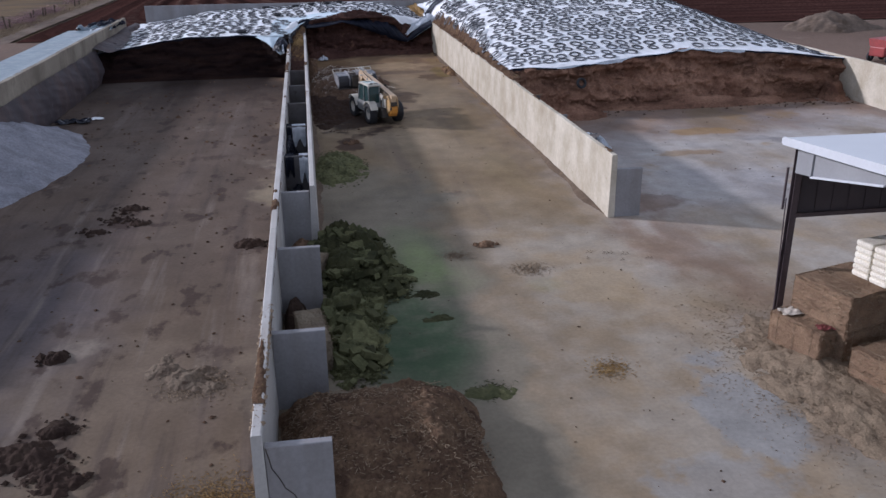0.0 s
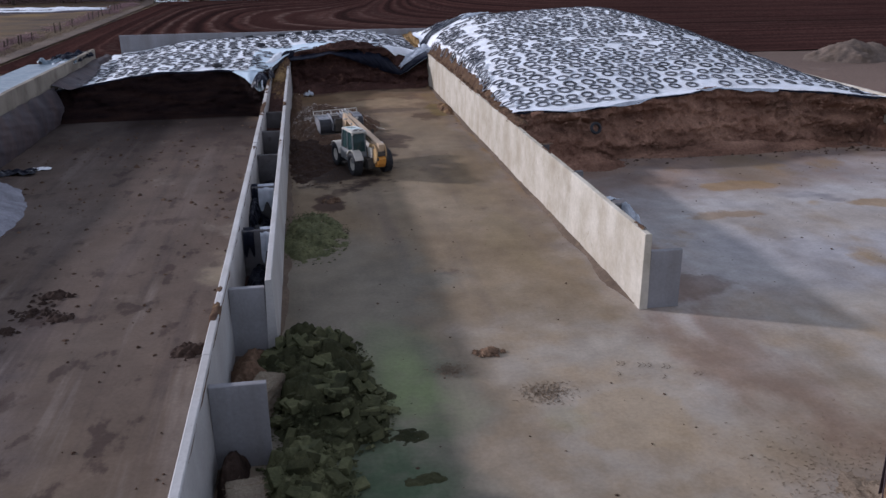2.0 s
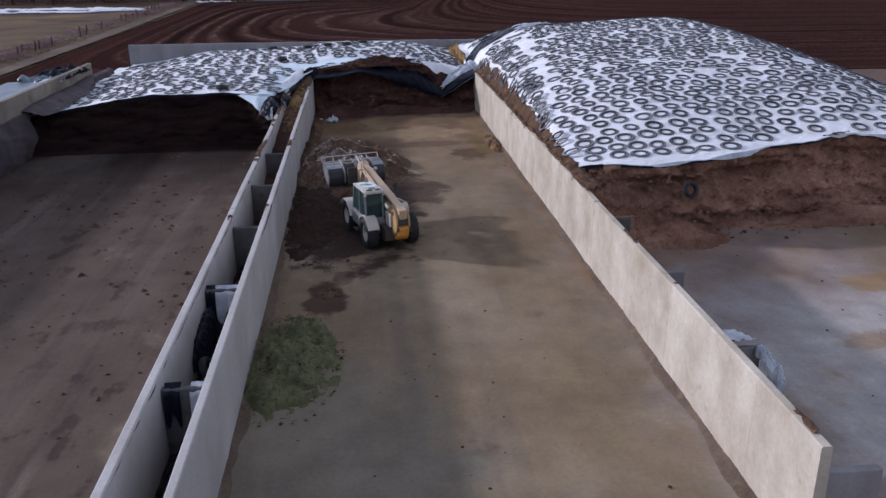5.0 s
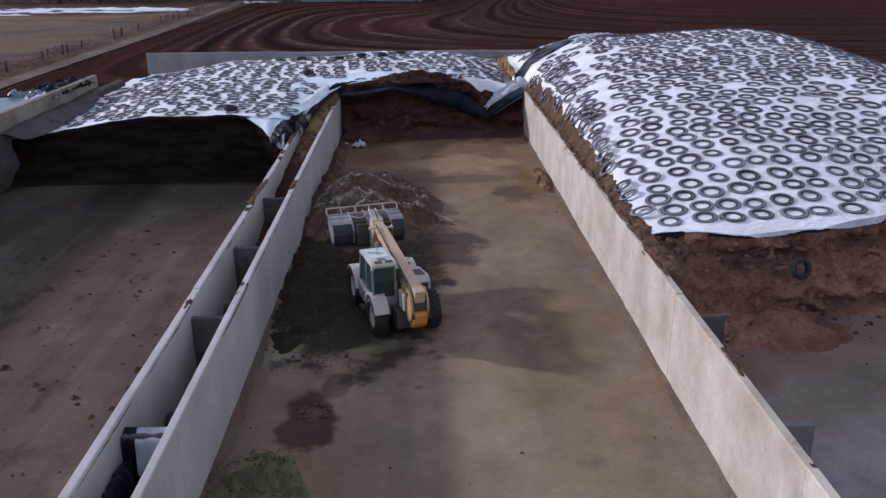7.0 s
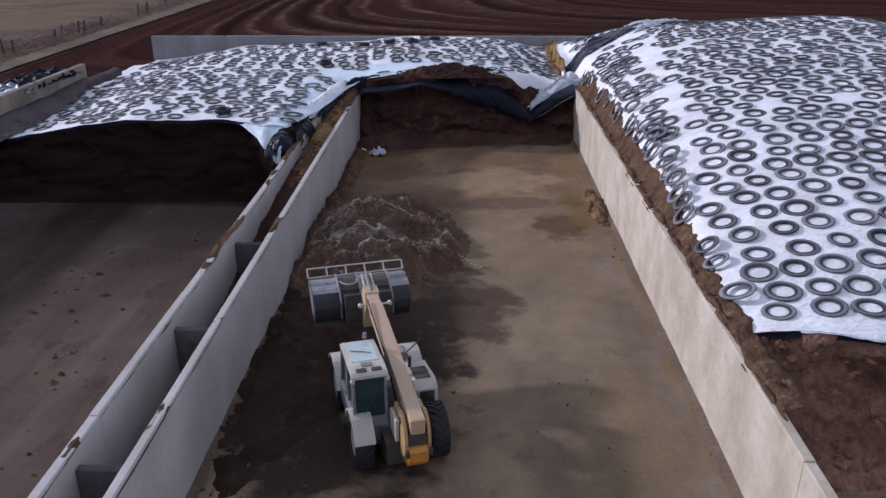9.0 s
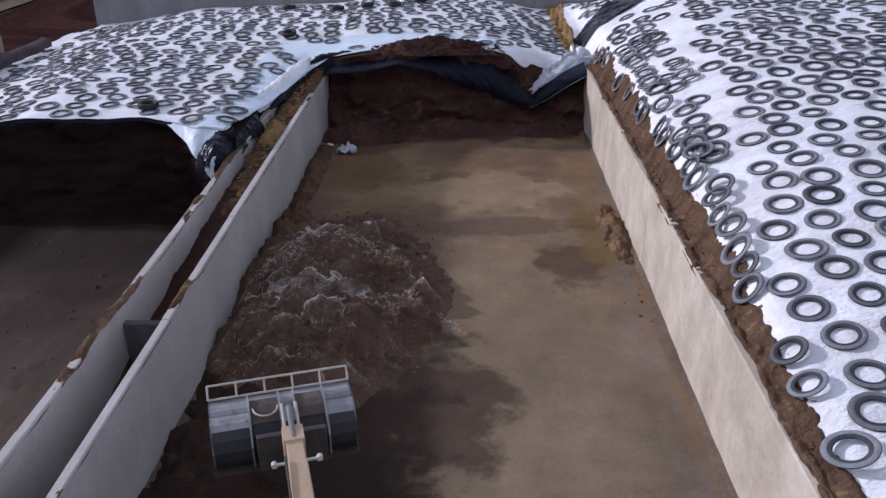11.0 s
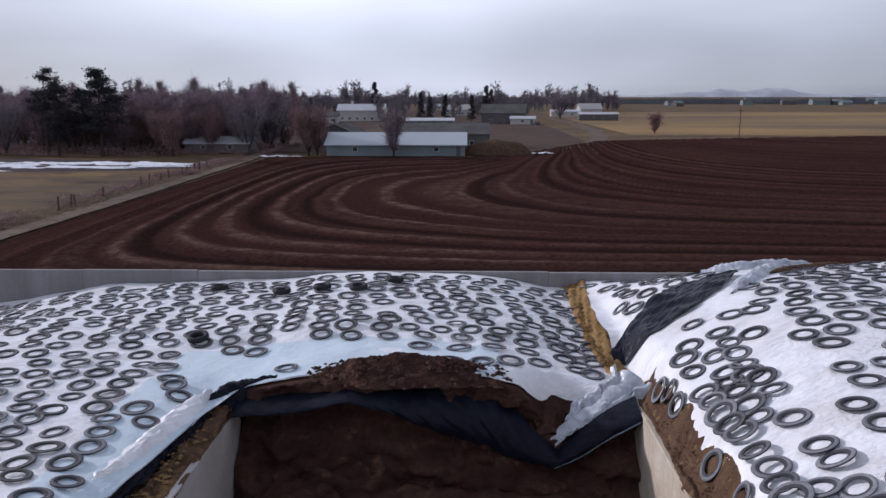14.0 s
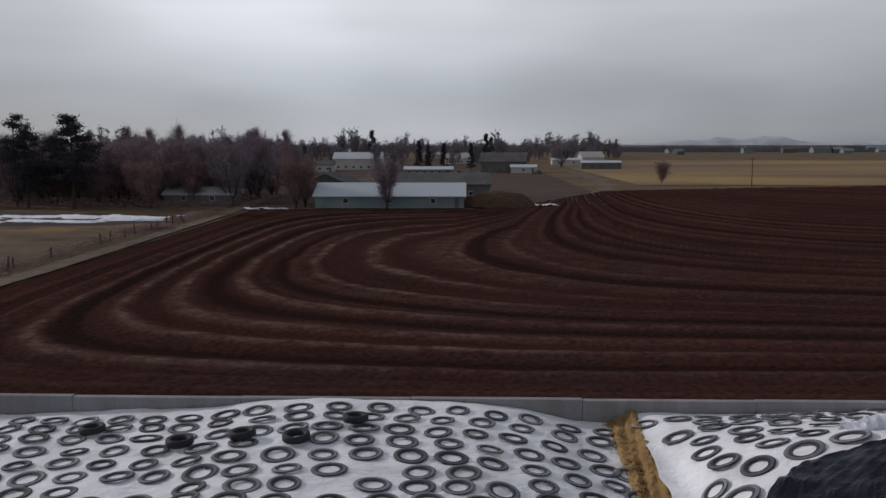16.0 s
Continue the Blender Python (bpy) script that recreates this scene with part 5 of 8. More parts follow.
bundle([(-2.35, 77.9, 2.75), (-2.3, 79.5, 2.95), (-2.05, 81.8, 3.0), (-1.95, 84.2, 3.0)], 0.75, 0.3, 0.55, M_BLACK, "black plastic bunched on the wall top", "black_sheet", seed=1)
bundle([(-2.2, 83.4, 3.02), (-1.95, 86, 3.05), (-1.5, 89, 3.2), (-0.85, 92.0, 3.45)], 0.5, 0.22, 0.25, M_SHEET, "smooth white fold of the sheet along the wall", "white_sheet_edge", seed=2)
bundle([(-1.55, 85.2, 2.85), (-1.1, 89.0, 2.95), (-0.6, 91.2, 3.05)], 0.2, 0.12, 0.2, M_BLACK, "black plastic edge under the white fold", "black_sheet", seed=0)
bundle([(-0.9, 91.7, 3.2), (-0.2, 92.4, 3.3), (0.8, 92.9, 3.35), (1.8, 93.0, 3.3)], 0.45, 0.28, 0.4, M_BLACK, "black plastic bunched at the wall's end", "black_sheet", seed=2)
bundle([(-2.1, 77.5, 2.2), (-2.15, 78.0, 2.75), (-2.2, 79.2, 3.05)], 0.09, 0.06, 0.05, M_FILM, "thin white plastic edge over the black bundle", "white_sheet_edge", 20, 8, seed=0)
u = np.linspace(0, 1, 30)
w = np.linspace(0, 1, 24)
UU, WW = np.meshgrid(u, w)
XX = -4.9 + UU * 2.85 + 0.0 * WW
z_low = np.interp(UU, [0, 0.15, 0.45, 0.7, 0.85, 1], [3.4, 3.25, 2.9, 2.35, 1.95, 2.1])
y_top = edge_left(XX) + 0.12
z_top = h_left(XX, y_top) + 0.04
ZZ = z_low + (z_top - z_low) * WW
YY = y_top - 1.15 * (z_top - ZZ) ** 0.85 + 0.06 * wob(XX, ZZ, 1.2, 1)
flap = new("hanging_flap", sheet_grid("hanging_flap", XX, YY, ZZ, M_SHEET_PALE))
flap.parent = sheet_l

# a black strip bared on the large heap, pointed at its upper end, with the sheet's edge crumpled up beside it
SS, WW = np.meshgrid(np.linspace(0, 1, 60), np.linspace(0, 1, 22), indexing="ij")
kl, ku = [0, 0.12, 0.3, 0.5, 0.7, 0.8, 1], [0, 0.15, 0.3, 0.5, 0.65, 0.8, 1]
XX = np.interp(SS, kl, [13.3, 13.95, 14.9, 16.0, 17.1, 17.6, 18.75]) * (1 - WW) + np.interp(SS, ku, [13.2, 13.75, 14.45, 15.3, 16.1, 17.4, 18.7]) * WW
YY = np.interp(SS, kl, [95.8, 95.7, 95.6, 96.1, 97.2, 97.6, 99.0]) * (1 - WW) + np.interp(SS, ku, [96.4, 97.2, 98.1, 98.8, 99.4, 99.6, 99.3]) * WW + 0.1 * wob(SS * 9, WW, 1.2, 1)
ZZ = h_right(XX, YY) + 0.06 + 0.22 * np.abs(wob(XX + 0.3 * YY, 0.9 * YY, 0.45, 2)) + 0.1 * np.abs(wob(XX - 0.4 * YY, YY, 1.3, 1))
tagged(new("black_sheet", sheet_grid("black_sheet", XX, YY, ZZ, M_BLACK, False)), "black underside of the sheet bared along a seam", "plastic sheet")


def on_right(pts):
    return [(x, y, float(h_right(np.array([x]), np.array([y]))[0]) + 0.03) for x, y in pts]


bundle(on_right([(17.7, 96.6), (18.5, 97.7), (19.5, 98.9), (20.2, 100.0), (21.4, 101.0)]), 0.42, 0.2, 0.1, M_FILM, "turned up crumpled fold of white plastic on the heap", "white_sheet_edge", 60, 18, seed=1)
bundle(on_right([(17.9, 101.5), (18.5, 101.1), (19.4, 101.0), (21.0, 101.5), (24, 102.6)]), 0.5, 0.26, 0.1, M_FILM, "crumpled white plastic ridge on the heap", "white_sheet_edge", 60, 16, seed=2)
bundle(on_right([(19.9, 98.9), (21.0, 99.9), (22.6, 101.0), (24.6, 102.0)]), 0.35, 0.12, 0.05, M_SOIL, "brown spoiled silage bared beside the fold", "spilled_silage", 50, 12, seed=2)
# rough golden silage left between the two sheets over the wall
SS, WW = np.meshgrid(np.linspace(0, 1, 170), np.linspace(-1, 1, 20), indexing="ij")
YY = 93.5 + 15.2 * SS
XX = np.interp(YY, [93.5, 98.6, 102.5, 108.7], [13.15, 12.9, 13.1, 13.6])
XX = XX + np.where(WW < 0, np.interp(YY, [93.5, 98.6, 102.5, 108.7], [0.1, 0.4, 0.5, 0.75]), np.maximum(13.75 - XX, 0.3)) * WW * (1 + 0.15 * wob(YY, 0 * YY, 0.5, 1)) + 0.06 * wob(WW * 2, YY, 1.5, 2)
ZZ = 3.3 + 0.12 * wob(XX, YY, 1.2, 1) + 0.07 * wob(XX, YY, 3.7, 2) + 0.05 * wob(XX, YY, 9.5, 3) - 0.28 * np.abs(WW) ** 3 + 0.1 * sstep(0.3, 0.9, SS) + 0.35 * np.clip(WW + 0.3, 0, 1.3) * sstep(0.05, 0.3, SS)
tagged(new("spilled_silage", sheet_grid("spilled_silage", XX, YY, ZZ, M_GOLDEN)), "straw coloured silage strip along the wall top", "silage", kind="stuff")
rl = random.Random(31)
pts = []
for _ in range(2600):
    y = rl.uniform(95, 108.6)
    pts.append((float(np.interp(y, [93.5, 98.6, 102.5, 108.7], [13.15, 12.9, 13.1, 13.6])) + rl.gauss(0, 0.45) * float(np.interp(y, [93.5, 98.6, 102.5, 108.7], [0.04, 0.16, 0.36, 0.8])), y, 3.27))
tagged(new("straw_strands", strands("straw_strands", pts, M_GOLDEN, 0.22, 0.012, 0.06, 13)), "loose golden straw over the wall top", "straw", kind="stuff")
m = mound("spilled_silage", 5.7, 93.3, 3.3, 1.5, 0.6, M_SILAGE_MID, rough=0.22, seed=2, lump=1.5)
ob = tagged(new("spilled_silage", m), "brown silage spilled on top of the black sheet", "silage", kind="stuff")
ob.location.z = 3.72
rl = random.Random(41)
spots = []
for _ in range(420):
    a, q = rl.uniform(0, 6.28), math.sqrt(rl.random())
    spots.append((5.7 + 3.6 * q * math.cos(a), 93.2 + 1.6 * q * math.sin(a), 3.72 + 0.62 * max(0, 1 - q ** 1.4), abs(rl.gauss(0, 0.08)) + 0.03))
lump_ob = new("broken_silage", clods("broken_silage", spots, M_SILAGE_MID, 8))
lump_ob.parent = ob
lump_ob.matrix_parent_inverse = Matrix.Translation((0, 0, -3.72))
lump_ob["kind"] = "stuff"

# ---- tyres ----
RING = [(0.452, 0.0), (0.464, 0.024), (0.452, 0.04), (0.4, 0.05), (0.352, 0.048), (0.332, 0.032), (0.3, 0.044), (0.272, 0.03), (0.266, 0.0)]
ring_mesh = lathe(RING, 26, M_RUBBER, "tyre_ring")
ring_mesh.materials.append(M_SIDEWALL)
ring_kind = [1 if i % len(RING) in (2, 3) else 0 for i in range(len(ring_mesh.polygons))]
ring_mesh.polygons.foreach_set("material_index", ring_kind)
FULL = [(0.40, 0.03), (0.43, 0.08), (0.43, 0.19), (0.40, 0.25), (0.30, 0.24), (0.25, 0.21), (0.27, 0.11), (0.25, 0.04), (0.33, 0.0)]
full_mesh = lathe(FULL, 24, M_TREAD, "whole_tyre")


def normal_of(h, x, y):
    e = 0.25
    a = np.array([x]); b = np.array([y])
    dx = float((h(a + e, b) - h(a - e, b))[0]) / (2 * e)
    dy = float((h(a, b + e) - h(a, b - e))[0]) / (2 * e)
    return Vector((-dx, -dy, 1)).normalized(), float(h(a, b)[0])


def tyre_spots(x0, x1, y0, y1, keep, step, row, rnd):
    """Tyres laid row by row: uneven gaps, rows that wander a little, a few pushed together."""
    out, y = [], y0
    while y < y1:
        x = x0 + rnd.uniform(0, step)
        sway, lilt = 0.35 * y, 0.01 * math.sin(0.6 * y)
        while x < x1:
            px_, py_ = x, y + 0.13 * math.sin(x * 0.5 + sway) + lilt * (x - x0) + rnd.uniform(-0.1, 0.1)
            if keep(px_, py_, rnd):
                out.append((px_, py_))
            x += step * rnd.choice((0.88, 0.95, 1.0, 1.05, 1.14))
        y += row * rnd.uniform(0.96, 1.06)
    return out


rnd = random.Random(11)
LOOSE_LEFT = [(-1.25, 96.2), (-0.3, 95.95), (1.35, 93.7), (5.95, 95.95), (7.2, 94.3), (8.25, 94.15), (9.3, 94.5), (9.75, 94.35), (-2.2, 92.4), (-1.75, 91.6), (-2.6, 93.2), (-3.3, 94.5)]


def keep_left(x, y, r):
    if y < float(edge_left(np.array([x]))[0]) + 0.5 or y > 108.0 or x > 12.9 - 0.05 * max(0, 100 - y):
        return False
    if -3.6 < x < 8.9 and 91 < y < np.interp(x, [-3.6, -2.6, 0, 4, 8.9], [95.6, 96.8, 96.7, 96.9, 95.2]) or (8 < x < 12 and y < 94.6):
        return False
    if -0.9 - 0.9 < x < 0.2 and y < 95:
        return False
    return r.random() < (0.97 if x > -9 else 0.93)


def keep_right(x, y, r):
    if y < float(front_right(np.array([x]))[0]) + 0.45 or y > 108.0 or x > 40.8:
        return False
    if y < 93.5 and x < np.interp(y, [59, 64, 68, 71.5, 75, 79, 84.5, 90, 93.5], [13.9, 14.1, 14.95, 15.3, 16.3, 16.45, 17.0, 17.4, 17.6]):
        return False
    lower = np.interp(x, [13.8, 15.8, 17.4, 19.2, 21.5], [95.2, 95.6, 96.8, 98.4, 100.4])
    upper = np.interp(x, [13.7, 14.5, 16.1, 18.0, 19.0, 21.5], [97.0, 98.0, 99.3, 99.8, 101.0, 102.0])
    if x < 21.5 and lower - 0.35 < y < upper + 0.3:
        return False
    if x < 18 and 88.5 < y <= lower:
        return False
    return r.random() < 0.97


def tyre_pose(h, x, y, lean=0.0):
    nrm, z = normal_of(h, x, y)
    q = (nrm + Vector((rnd.uniform(-1, 1), rnd.uniform(-1, 1), 0)) * (0.07 + lean)).normalized().to_track_quat("Z", "Y")
    s = rnd.choice((0.92, 0.97, 1.01, 1.05, 1.12))
    return Matrix.Translation((x, y, z + 0.05 + lean * 0.25 + (0.1 if 13.7 < x < 14.75 and y < 93.5 else 0.04 if -4 < x < 9.5 and y < 98 else 0.0))) @ q.to_matrix().to_4x4() @ Matrix.Rotation(rnd.uniform(0, 6.28), 4, "Z") @ Matrix.Diagonal((s, s, rnd.uniform(0.6, 1.0), 1))


LOOSE_RIGHT = [(15.75, 94.7), (16.2, 93.0), (16.95, 94.3), (17.7, 94.1), (16.95, 91.95), (15.2, 92.9)]
places = [(h_left, *p) for p in LOOSE_LEFT] + [(h_right, *p) for p in LOOSE_RIGHT]
places += [(h_left, *p) for p in tyre_spots(-18.2, 13.0, 79, 108.4, keep_left, 1.26, 1.05, rnd)]
places += [(h_right, *p) for p in tyre_spots(13.9, 40.8, 59, 108.4, keep_right, 1.15, 1.08, rnd)]
places += [(h_left, 11.9 + rnd.uniform(-0.8, 1.0), rnd.uniform(94.6, 105)) for _ in range(26)]
# slid together along the wall side of the large heap
edge_in = lambda y: float(np.interp(y, [60, 66, 70, 75, 82, 92], [14.15, 14.2, 14.45, 15.3, 15.9, 16.1]))
slid, y = [], 66.0
while y < 92.5:
    near_wall = float(np.interp(y, [66, 78, 92], [14.22, 14.14, 13.98]))
    room = max(0.0, edge_in(y) - near_wall - 0.03)
    slid += [(h_right, near_wall + room * q + rnd.uniform(-0.12, 0.12), y + rnd.uniform(-0.3, 0.3)) for q in ((0.5,) if room < 0.45 else (0.05, 0.95) if room < 1.0 else (0.0, 0.36, 0.7, 1.0)) if q > 0.2 or y < 78 or rnd.random() < 0.4]
    y += 0.86
kept = []
cells = {}
for p in places + slid:
    c = (int(p[1] // 1), int(p[2] // 1))
    close = [q for i in (-1, 0, 1) for j in (-1, 0, 1) for q in cells.get((c[0] + i, c[1] + j), ())]
    gap = rnd.choice((0.5, 0.62, 0.74)) if p in slid else rnd.choice((0.6, 0.78, 0.84, 0.88)) if p[0] is h_right or p[1] < 11 else 0.55
    if all((p[1] - q[1]) ** 2 + (p[2] - q[2]) ** 2 > gap * gap for q in close):
        cells.setdefault(c, []).append(p)
        kept.append(p)
places = kept
leaning = {(p[1], p[2]) for p in slid}
near = [p for p in places if (13 < p[1] < 22 and 62 < p[2] < 104) or (p[0] is h_left and -7 < p[1] < 13.4 and 86 < p[2] < 106)]
near.sort(key=lambda p: abs(p[1] - 9) + 0.6 * abs(p[2] - 88))
near = near[:295]
near_set = {(p[1], p[2]) for p in near}
for h, x, y in near:
    ob = new("tyre_ring", ring_mesh)
    ob.matrix_basis = tyre_pose(h, x, y, 0.08 if (x, y) in leaning else 0.0)
    tagged(ob, "worn black tyre sidewall ring lying on white plastic", "tyre", group="tyres on the sheets")
far_ring = np.array([v.co[:] for v in ring_mesh.vertices])
far_faces = np.array([p.vertices[:] for p in ring_mesh.polygons])
vs, fs, k = [], [], 0
for h, x, y in places:
    if (x, y) in near_set:
        continue
    mm = np.array(tyre_pose(h, x, y))
    vs.append(far_ring @ mm[:3, :3].T + mm[:3, 3])
    fs.append(far_faces + k)
    k += len(far_ring)
me = bpy.data.meshes.new("tyre_rings")
me.from_pydata(np.concatenate(vs).tolist(), [], np.concatenate(fs).tolist())
me.materials.append(M_RUBBER)
me.materials.append(M_SIDEWALL)
me.polygons.foreach_set("material_index", ring_kind * len(vs))
me.polygons.foreach_set("use_smooth", [True] * len(me.polygons))
tagged(new("tyre_rings", me), "hundreds of worn tyre sidewall rings weighting the white sheets", "tyres", kind="stuff")
for x, y in ((-4.57, 105.86), (-1.08, 104.23), (0.82, 104.5), (2.62, 104.0), (4.17, 106.0), (-2.94, 97.4), (-6.0, 82.6)):
    ob = new("whole_tyre", full_mesh)
    nrm, z = normal_of(h_left, x, y)
    ob.matrix_basis = Matrix.Translation((x, y, z + 0.09)) @ nrm.to_track_quat("Z", "Y").to_matrix().to_4x4()
    tagged(ob, "whole black tyre lying on the white plastic", "tyre", group="whole tyres")
ob = new("whole_tyre", full_mesh)
ob.matrix_basis = pose(19.1, 57.75, 2.2, 72, 0, 12) @ Matrix.Diagonal((0.9, 0.9, 0.9, 1))
tagged(ob, "old tyre half buried in the silage face", "tyre")

# ---- telehandler ----
def wheel(parent, x, y, r, w, flip):
    hub = new("wheel")
    hub.parent = parent
    hub.location = (x, y, r)
    prof = [(r * 0.56, -w * 0.42), (r * 0.8, -w * 0.5), (r * 0.95, -w * 0.46), (r * 0.965, 0), (r * 0.95, w * 0.46), (r * 0.8, w * 0.5), (r * 0.56, w * 0.42)]
    part("tyre", lathe(prof, 36, M_TREAD, "tyre", "X"), M_TREAD, hub)
    bm = bmesh.new()
    for i in range(20):
        for sgn in (-1, 1):
            a = 2 * math.pi * (i + (0.5 if sgn > 0 else 0)) / 20
            m = Matrix.Rotation(a, 4, "X") @ Matrix.Translation((sgn * w * 0.23, 0, r * 0.975)) @ Matrix.Rotation(sgn * 0.6, 4, "Z")
            box(bm, -w * 0.25, w * 0.25, -0.032, 0.032, -0.03, 0.03, 0, m)
    part("tread", bm, M_TREAD, hub)
    rim = lathe([(0.04, flip * w * 0.12), (r * 0.35, flip * w * 0.12), (r * 0.5, flip * w * 0.36), (r * 0.58, flip * w * 0.4), (r * 0.58, -flip * w * 0.3), (0.04, -flip * w * 0.05)], 24, M_ROOF_WHITE, "rim", "X")
    part("rim", rim, M_ROOF_WHITE, hub, "dusty pale steel rim")


def fender(parent, x0, x1, y, r, z, a0, a1, material):
    bm = bmesh.new()
    lo = []
    for i in range(10):
        a = radians(a0 + (a1 - a0) * i / 9)
        lo.append((y + r * math.cos(a), z + r * math.sin(a)))
    outer = lo + [(y + (r - 0.05) * math.cos(radians(a1 + (a0 - a1) * i / 9)), z + (r - 0.05) * math.sin(radians(a1 + (a0 - a1) * i / 9))) for i in range(10)]
    prism(bm, outer, x0, x1)
    part("fender", bm, material, parent, "dusty pale wheel fender")


def telehandler(m):
    t = empty("telehandler", m, "dusty yellow and white telehandler with a wide raised bucket", "telehandler")
    R, W = 0.70, 0.5
    for x in (-0.98, 0.98):
        for y in (0.0, 3.0):
            wheel(t, x, y, R, W, -1 if x < 0 else 1)
    # chassis with belly and axles
    bm = bmesh.new()
    prism(bm, [(-1.0, 0.55), (-0.7, 0.45), (3.6, 0.45), (3.8, 0.6), (3.75, 0.95), (2.5, 1.1), (-0.9, 1.1)], -0.5, 0.55)
    part("chassis", bm, M_CHASSIS, t, "dark steel chassis")
    for y in (0.0, 3.0):
        part("axle", tube(bmesh.new(), (-0.8, y, R), (0.8, y, R), 0.14, seg=12), M_CHASSIS, t)
    # boom pivot at the tail
    arc = [(-1.02 + 0.5 * math.cos(radians(a)), 1.42 + 0.6 * math.sin(radians(a))) for a in range(60, 271, 15)]
    for x in (-0.17, 0.4):
        bm = bmesh.new()
        prism(bm, arc + [(-0.3, 0.72), (0.1, 1.2), (-0.4, 1.95)], x, x + 0.08)
        part("boom_bracket", bm, M_BRACKET, t, "yellow boom bracket plate")
    bm = bmesh.new()
    prism(bm, [(-1.5, 0.86), (-1.32, 0.66), (-1.0, 0.62), (-0.9, 1.3), (-1.38, 1.34), (-1.56, 1.18)], -0.09, 0.4)
    part("counterweight", bm, M_ORANGE, t, "orange yellow counterweight with lamps")
    part("boom_pivot", tube(bmesh.new(), (-0.2, -1.05, 1.82), (0.51, -1.05, 1.82), 0.09, seg=12), M_CHASSIS, t, "dark boom pivot pin")
    # solid dark box added to give the recess its shade
    part("boom_recess", box(bmesh.new(), -0.08, 0.39, -1.5, -1.3, 1.34, 1.62, 0.02), M_CHASSIS, t, "dark block in place of the shaded recess under the boom")
    for x in (-0.13, 0.44):
        part("tail_lamp", box(bmesh.new(), x - 0.045, x + 0.045, -1.66, -1.58, 1.12, 1.3, 0.01), M_CHASSIS, t, "dark tail lamp")
    # boom: outer section, inner section, head
    a, b = Vector((0.155, -1.3, 1.85)), Vector((0.155, 4.15, 2.72))
    d = (b - a).normalized()
    rot = Matrix.Translation(a) @ d.to_track_quat("Y", "Z").to_matrix().to_4x4()
    L = (b - a).length
    part("boom", box(bmesh.new(), -0.185, 0.185, -0.2, 4.85, -0.2, 0.24, 0.03, rot), M_BOOM, t, "dusty faded tan boom")
    part("boom_extension", box(bmesh.new(), -0.165, 0.165, 4.85, L, -0.17, 0.2, 0.02, rot), M_BOOM, t, "dusty inner boom section")
    part("hydraulic_hose", tube(bmesh.new(), a + Vector((-0.25, 0.6, 0.28)), b + Vector((-0.22, -0.6, 0.2)), 0.025, seg=6), M_CHASSIS, t)
    part("lift_ram", tube(bmesh.new(), (0.155, 0.7, 1.15), (0.155, 2.2, 2.1), 0.07, seg=10), M_CHASSIS, t)
    part("side_lamp", tube(bmesh.new(), (-0.25, 3.55, 2.75), (0.55, 3.55, 2.75), 0.03, seg=8), M_ROOF_WHITE, t)
    for x in (-0.28, 0.58):
        part("work_lamp", tube(bmesh.new(), (x, 3.51, 2.75), (x, 3.61, 2.75), 0.06, seg=10), M_ROOF_WHITE, t, "small round work lamp")
    bm = bmesh.new()
    prism(bm, [(4.0, 2.93), (4.4, 2.97), (4.65, 2.6), (4.7, 1.75), (4.45, 1.6), (4.2, 2.1), (3.95, 2.5)], -0.05, 0.36)
    part("boom_head", bm, M_BOOM, t, "dusty boom head with linkage")
    for x in (0.02, 0.29):
        part("tilt_link", tube(bmesh.new(), (x, 4.25, 2.85), (x, 4.95, 3.12), 0.035, seg=8), M_ROOF_WHITE, t)
    part("tilt_ram", tube(bmesh.new(), (0.155, 4.1, 2.9), (0.155, 4.85, 3.1), 0.06, seg=10), M_BODY, t)
    part("carriage", box(bmesh.new(), -0.55, 0.86, 4.64, 4.78, 1.75, 2.6, 0.03), M_CHASSIS, t, "dark carriage frame")
    # bucket
    bk = new("bucket")
    bk.parent = t
    bk["label"] = "wide worn steel bucket with a rail guard"
    shell = [(6.15, 2.6), (5.8, 2.68), (5.7, 2.66), (5.64, 2.58), (5.54, 2.6), (5.34, 2.57), (5.2, 2.5)]
    # lower half of the back, painted dark for its shade
    lower = [(5.2, 2.5), (5.06, 2.34), (5.0, 2.1), (5.02, 1.85), (5.12, 1.62)]
    for nm, prof, mtl, note in (("shell", shell, M_STEEL, "worn pale steel back of the bucket"), ("lower_plate", lower, M_BUCKET_DARK, "dark bluish lower plate")):
        bm = bmesh.new()
        prism(bm, prof + [(y + 0.035, z - 0.03) for y, z in prof][::-1], -1.45, 1.55)
        part(nm, bm, mtl, bk, note)
    for x in (-1.45, 1.515):
        bm = bmesh.new()
        prism(bm, shell + lower[1:] + [(5.5, 1.75), (6.1, 2.3)], x, x + 0.035)
        part("side_plate", bm, M_STEEL, bk)
    # raised plates for the recesses; their darkness is put into the colour
    for x0, x1 in ((-0.6, -0.02), (0.32, 0.9)):
        bm = bmesh.new()
        prism(bm, [(5.86, 2.69), (5.62, 2.7), (5.4, 2.66), (5.2, 2.56), (5.2, 2.5), (5.4, 2.58), (5.62, 2.6), (5.86, 2.62)], x0, x1)
        part("back_recess", bm, M_RUST, bk, "dark dirty plate standing in for a recess in the bucket's back")
    arc = [(-0.3 + 0.26 * math.cos(radians(q)), 5.5 + 0.3 * math.sin(radians(q)), 2.72) for q in range(180, 361, 20)]
    bm = bmesh.new()
    for p, q in zip(arc, arc[1:]):
        tube(bm, p, q, 0.022, seg=6)
    part("back_loop", bm, M_ROOF_WHITE, bk, "curved pale bracket")
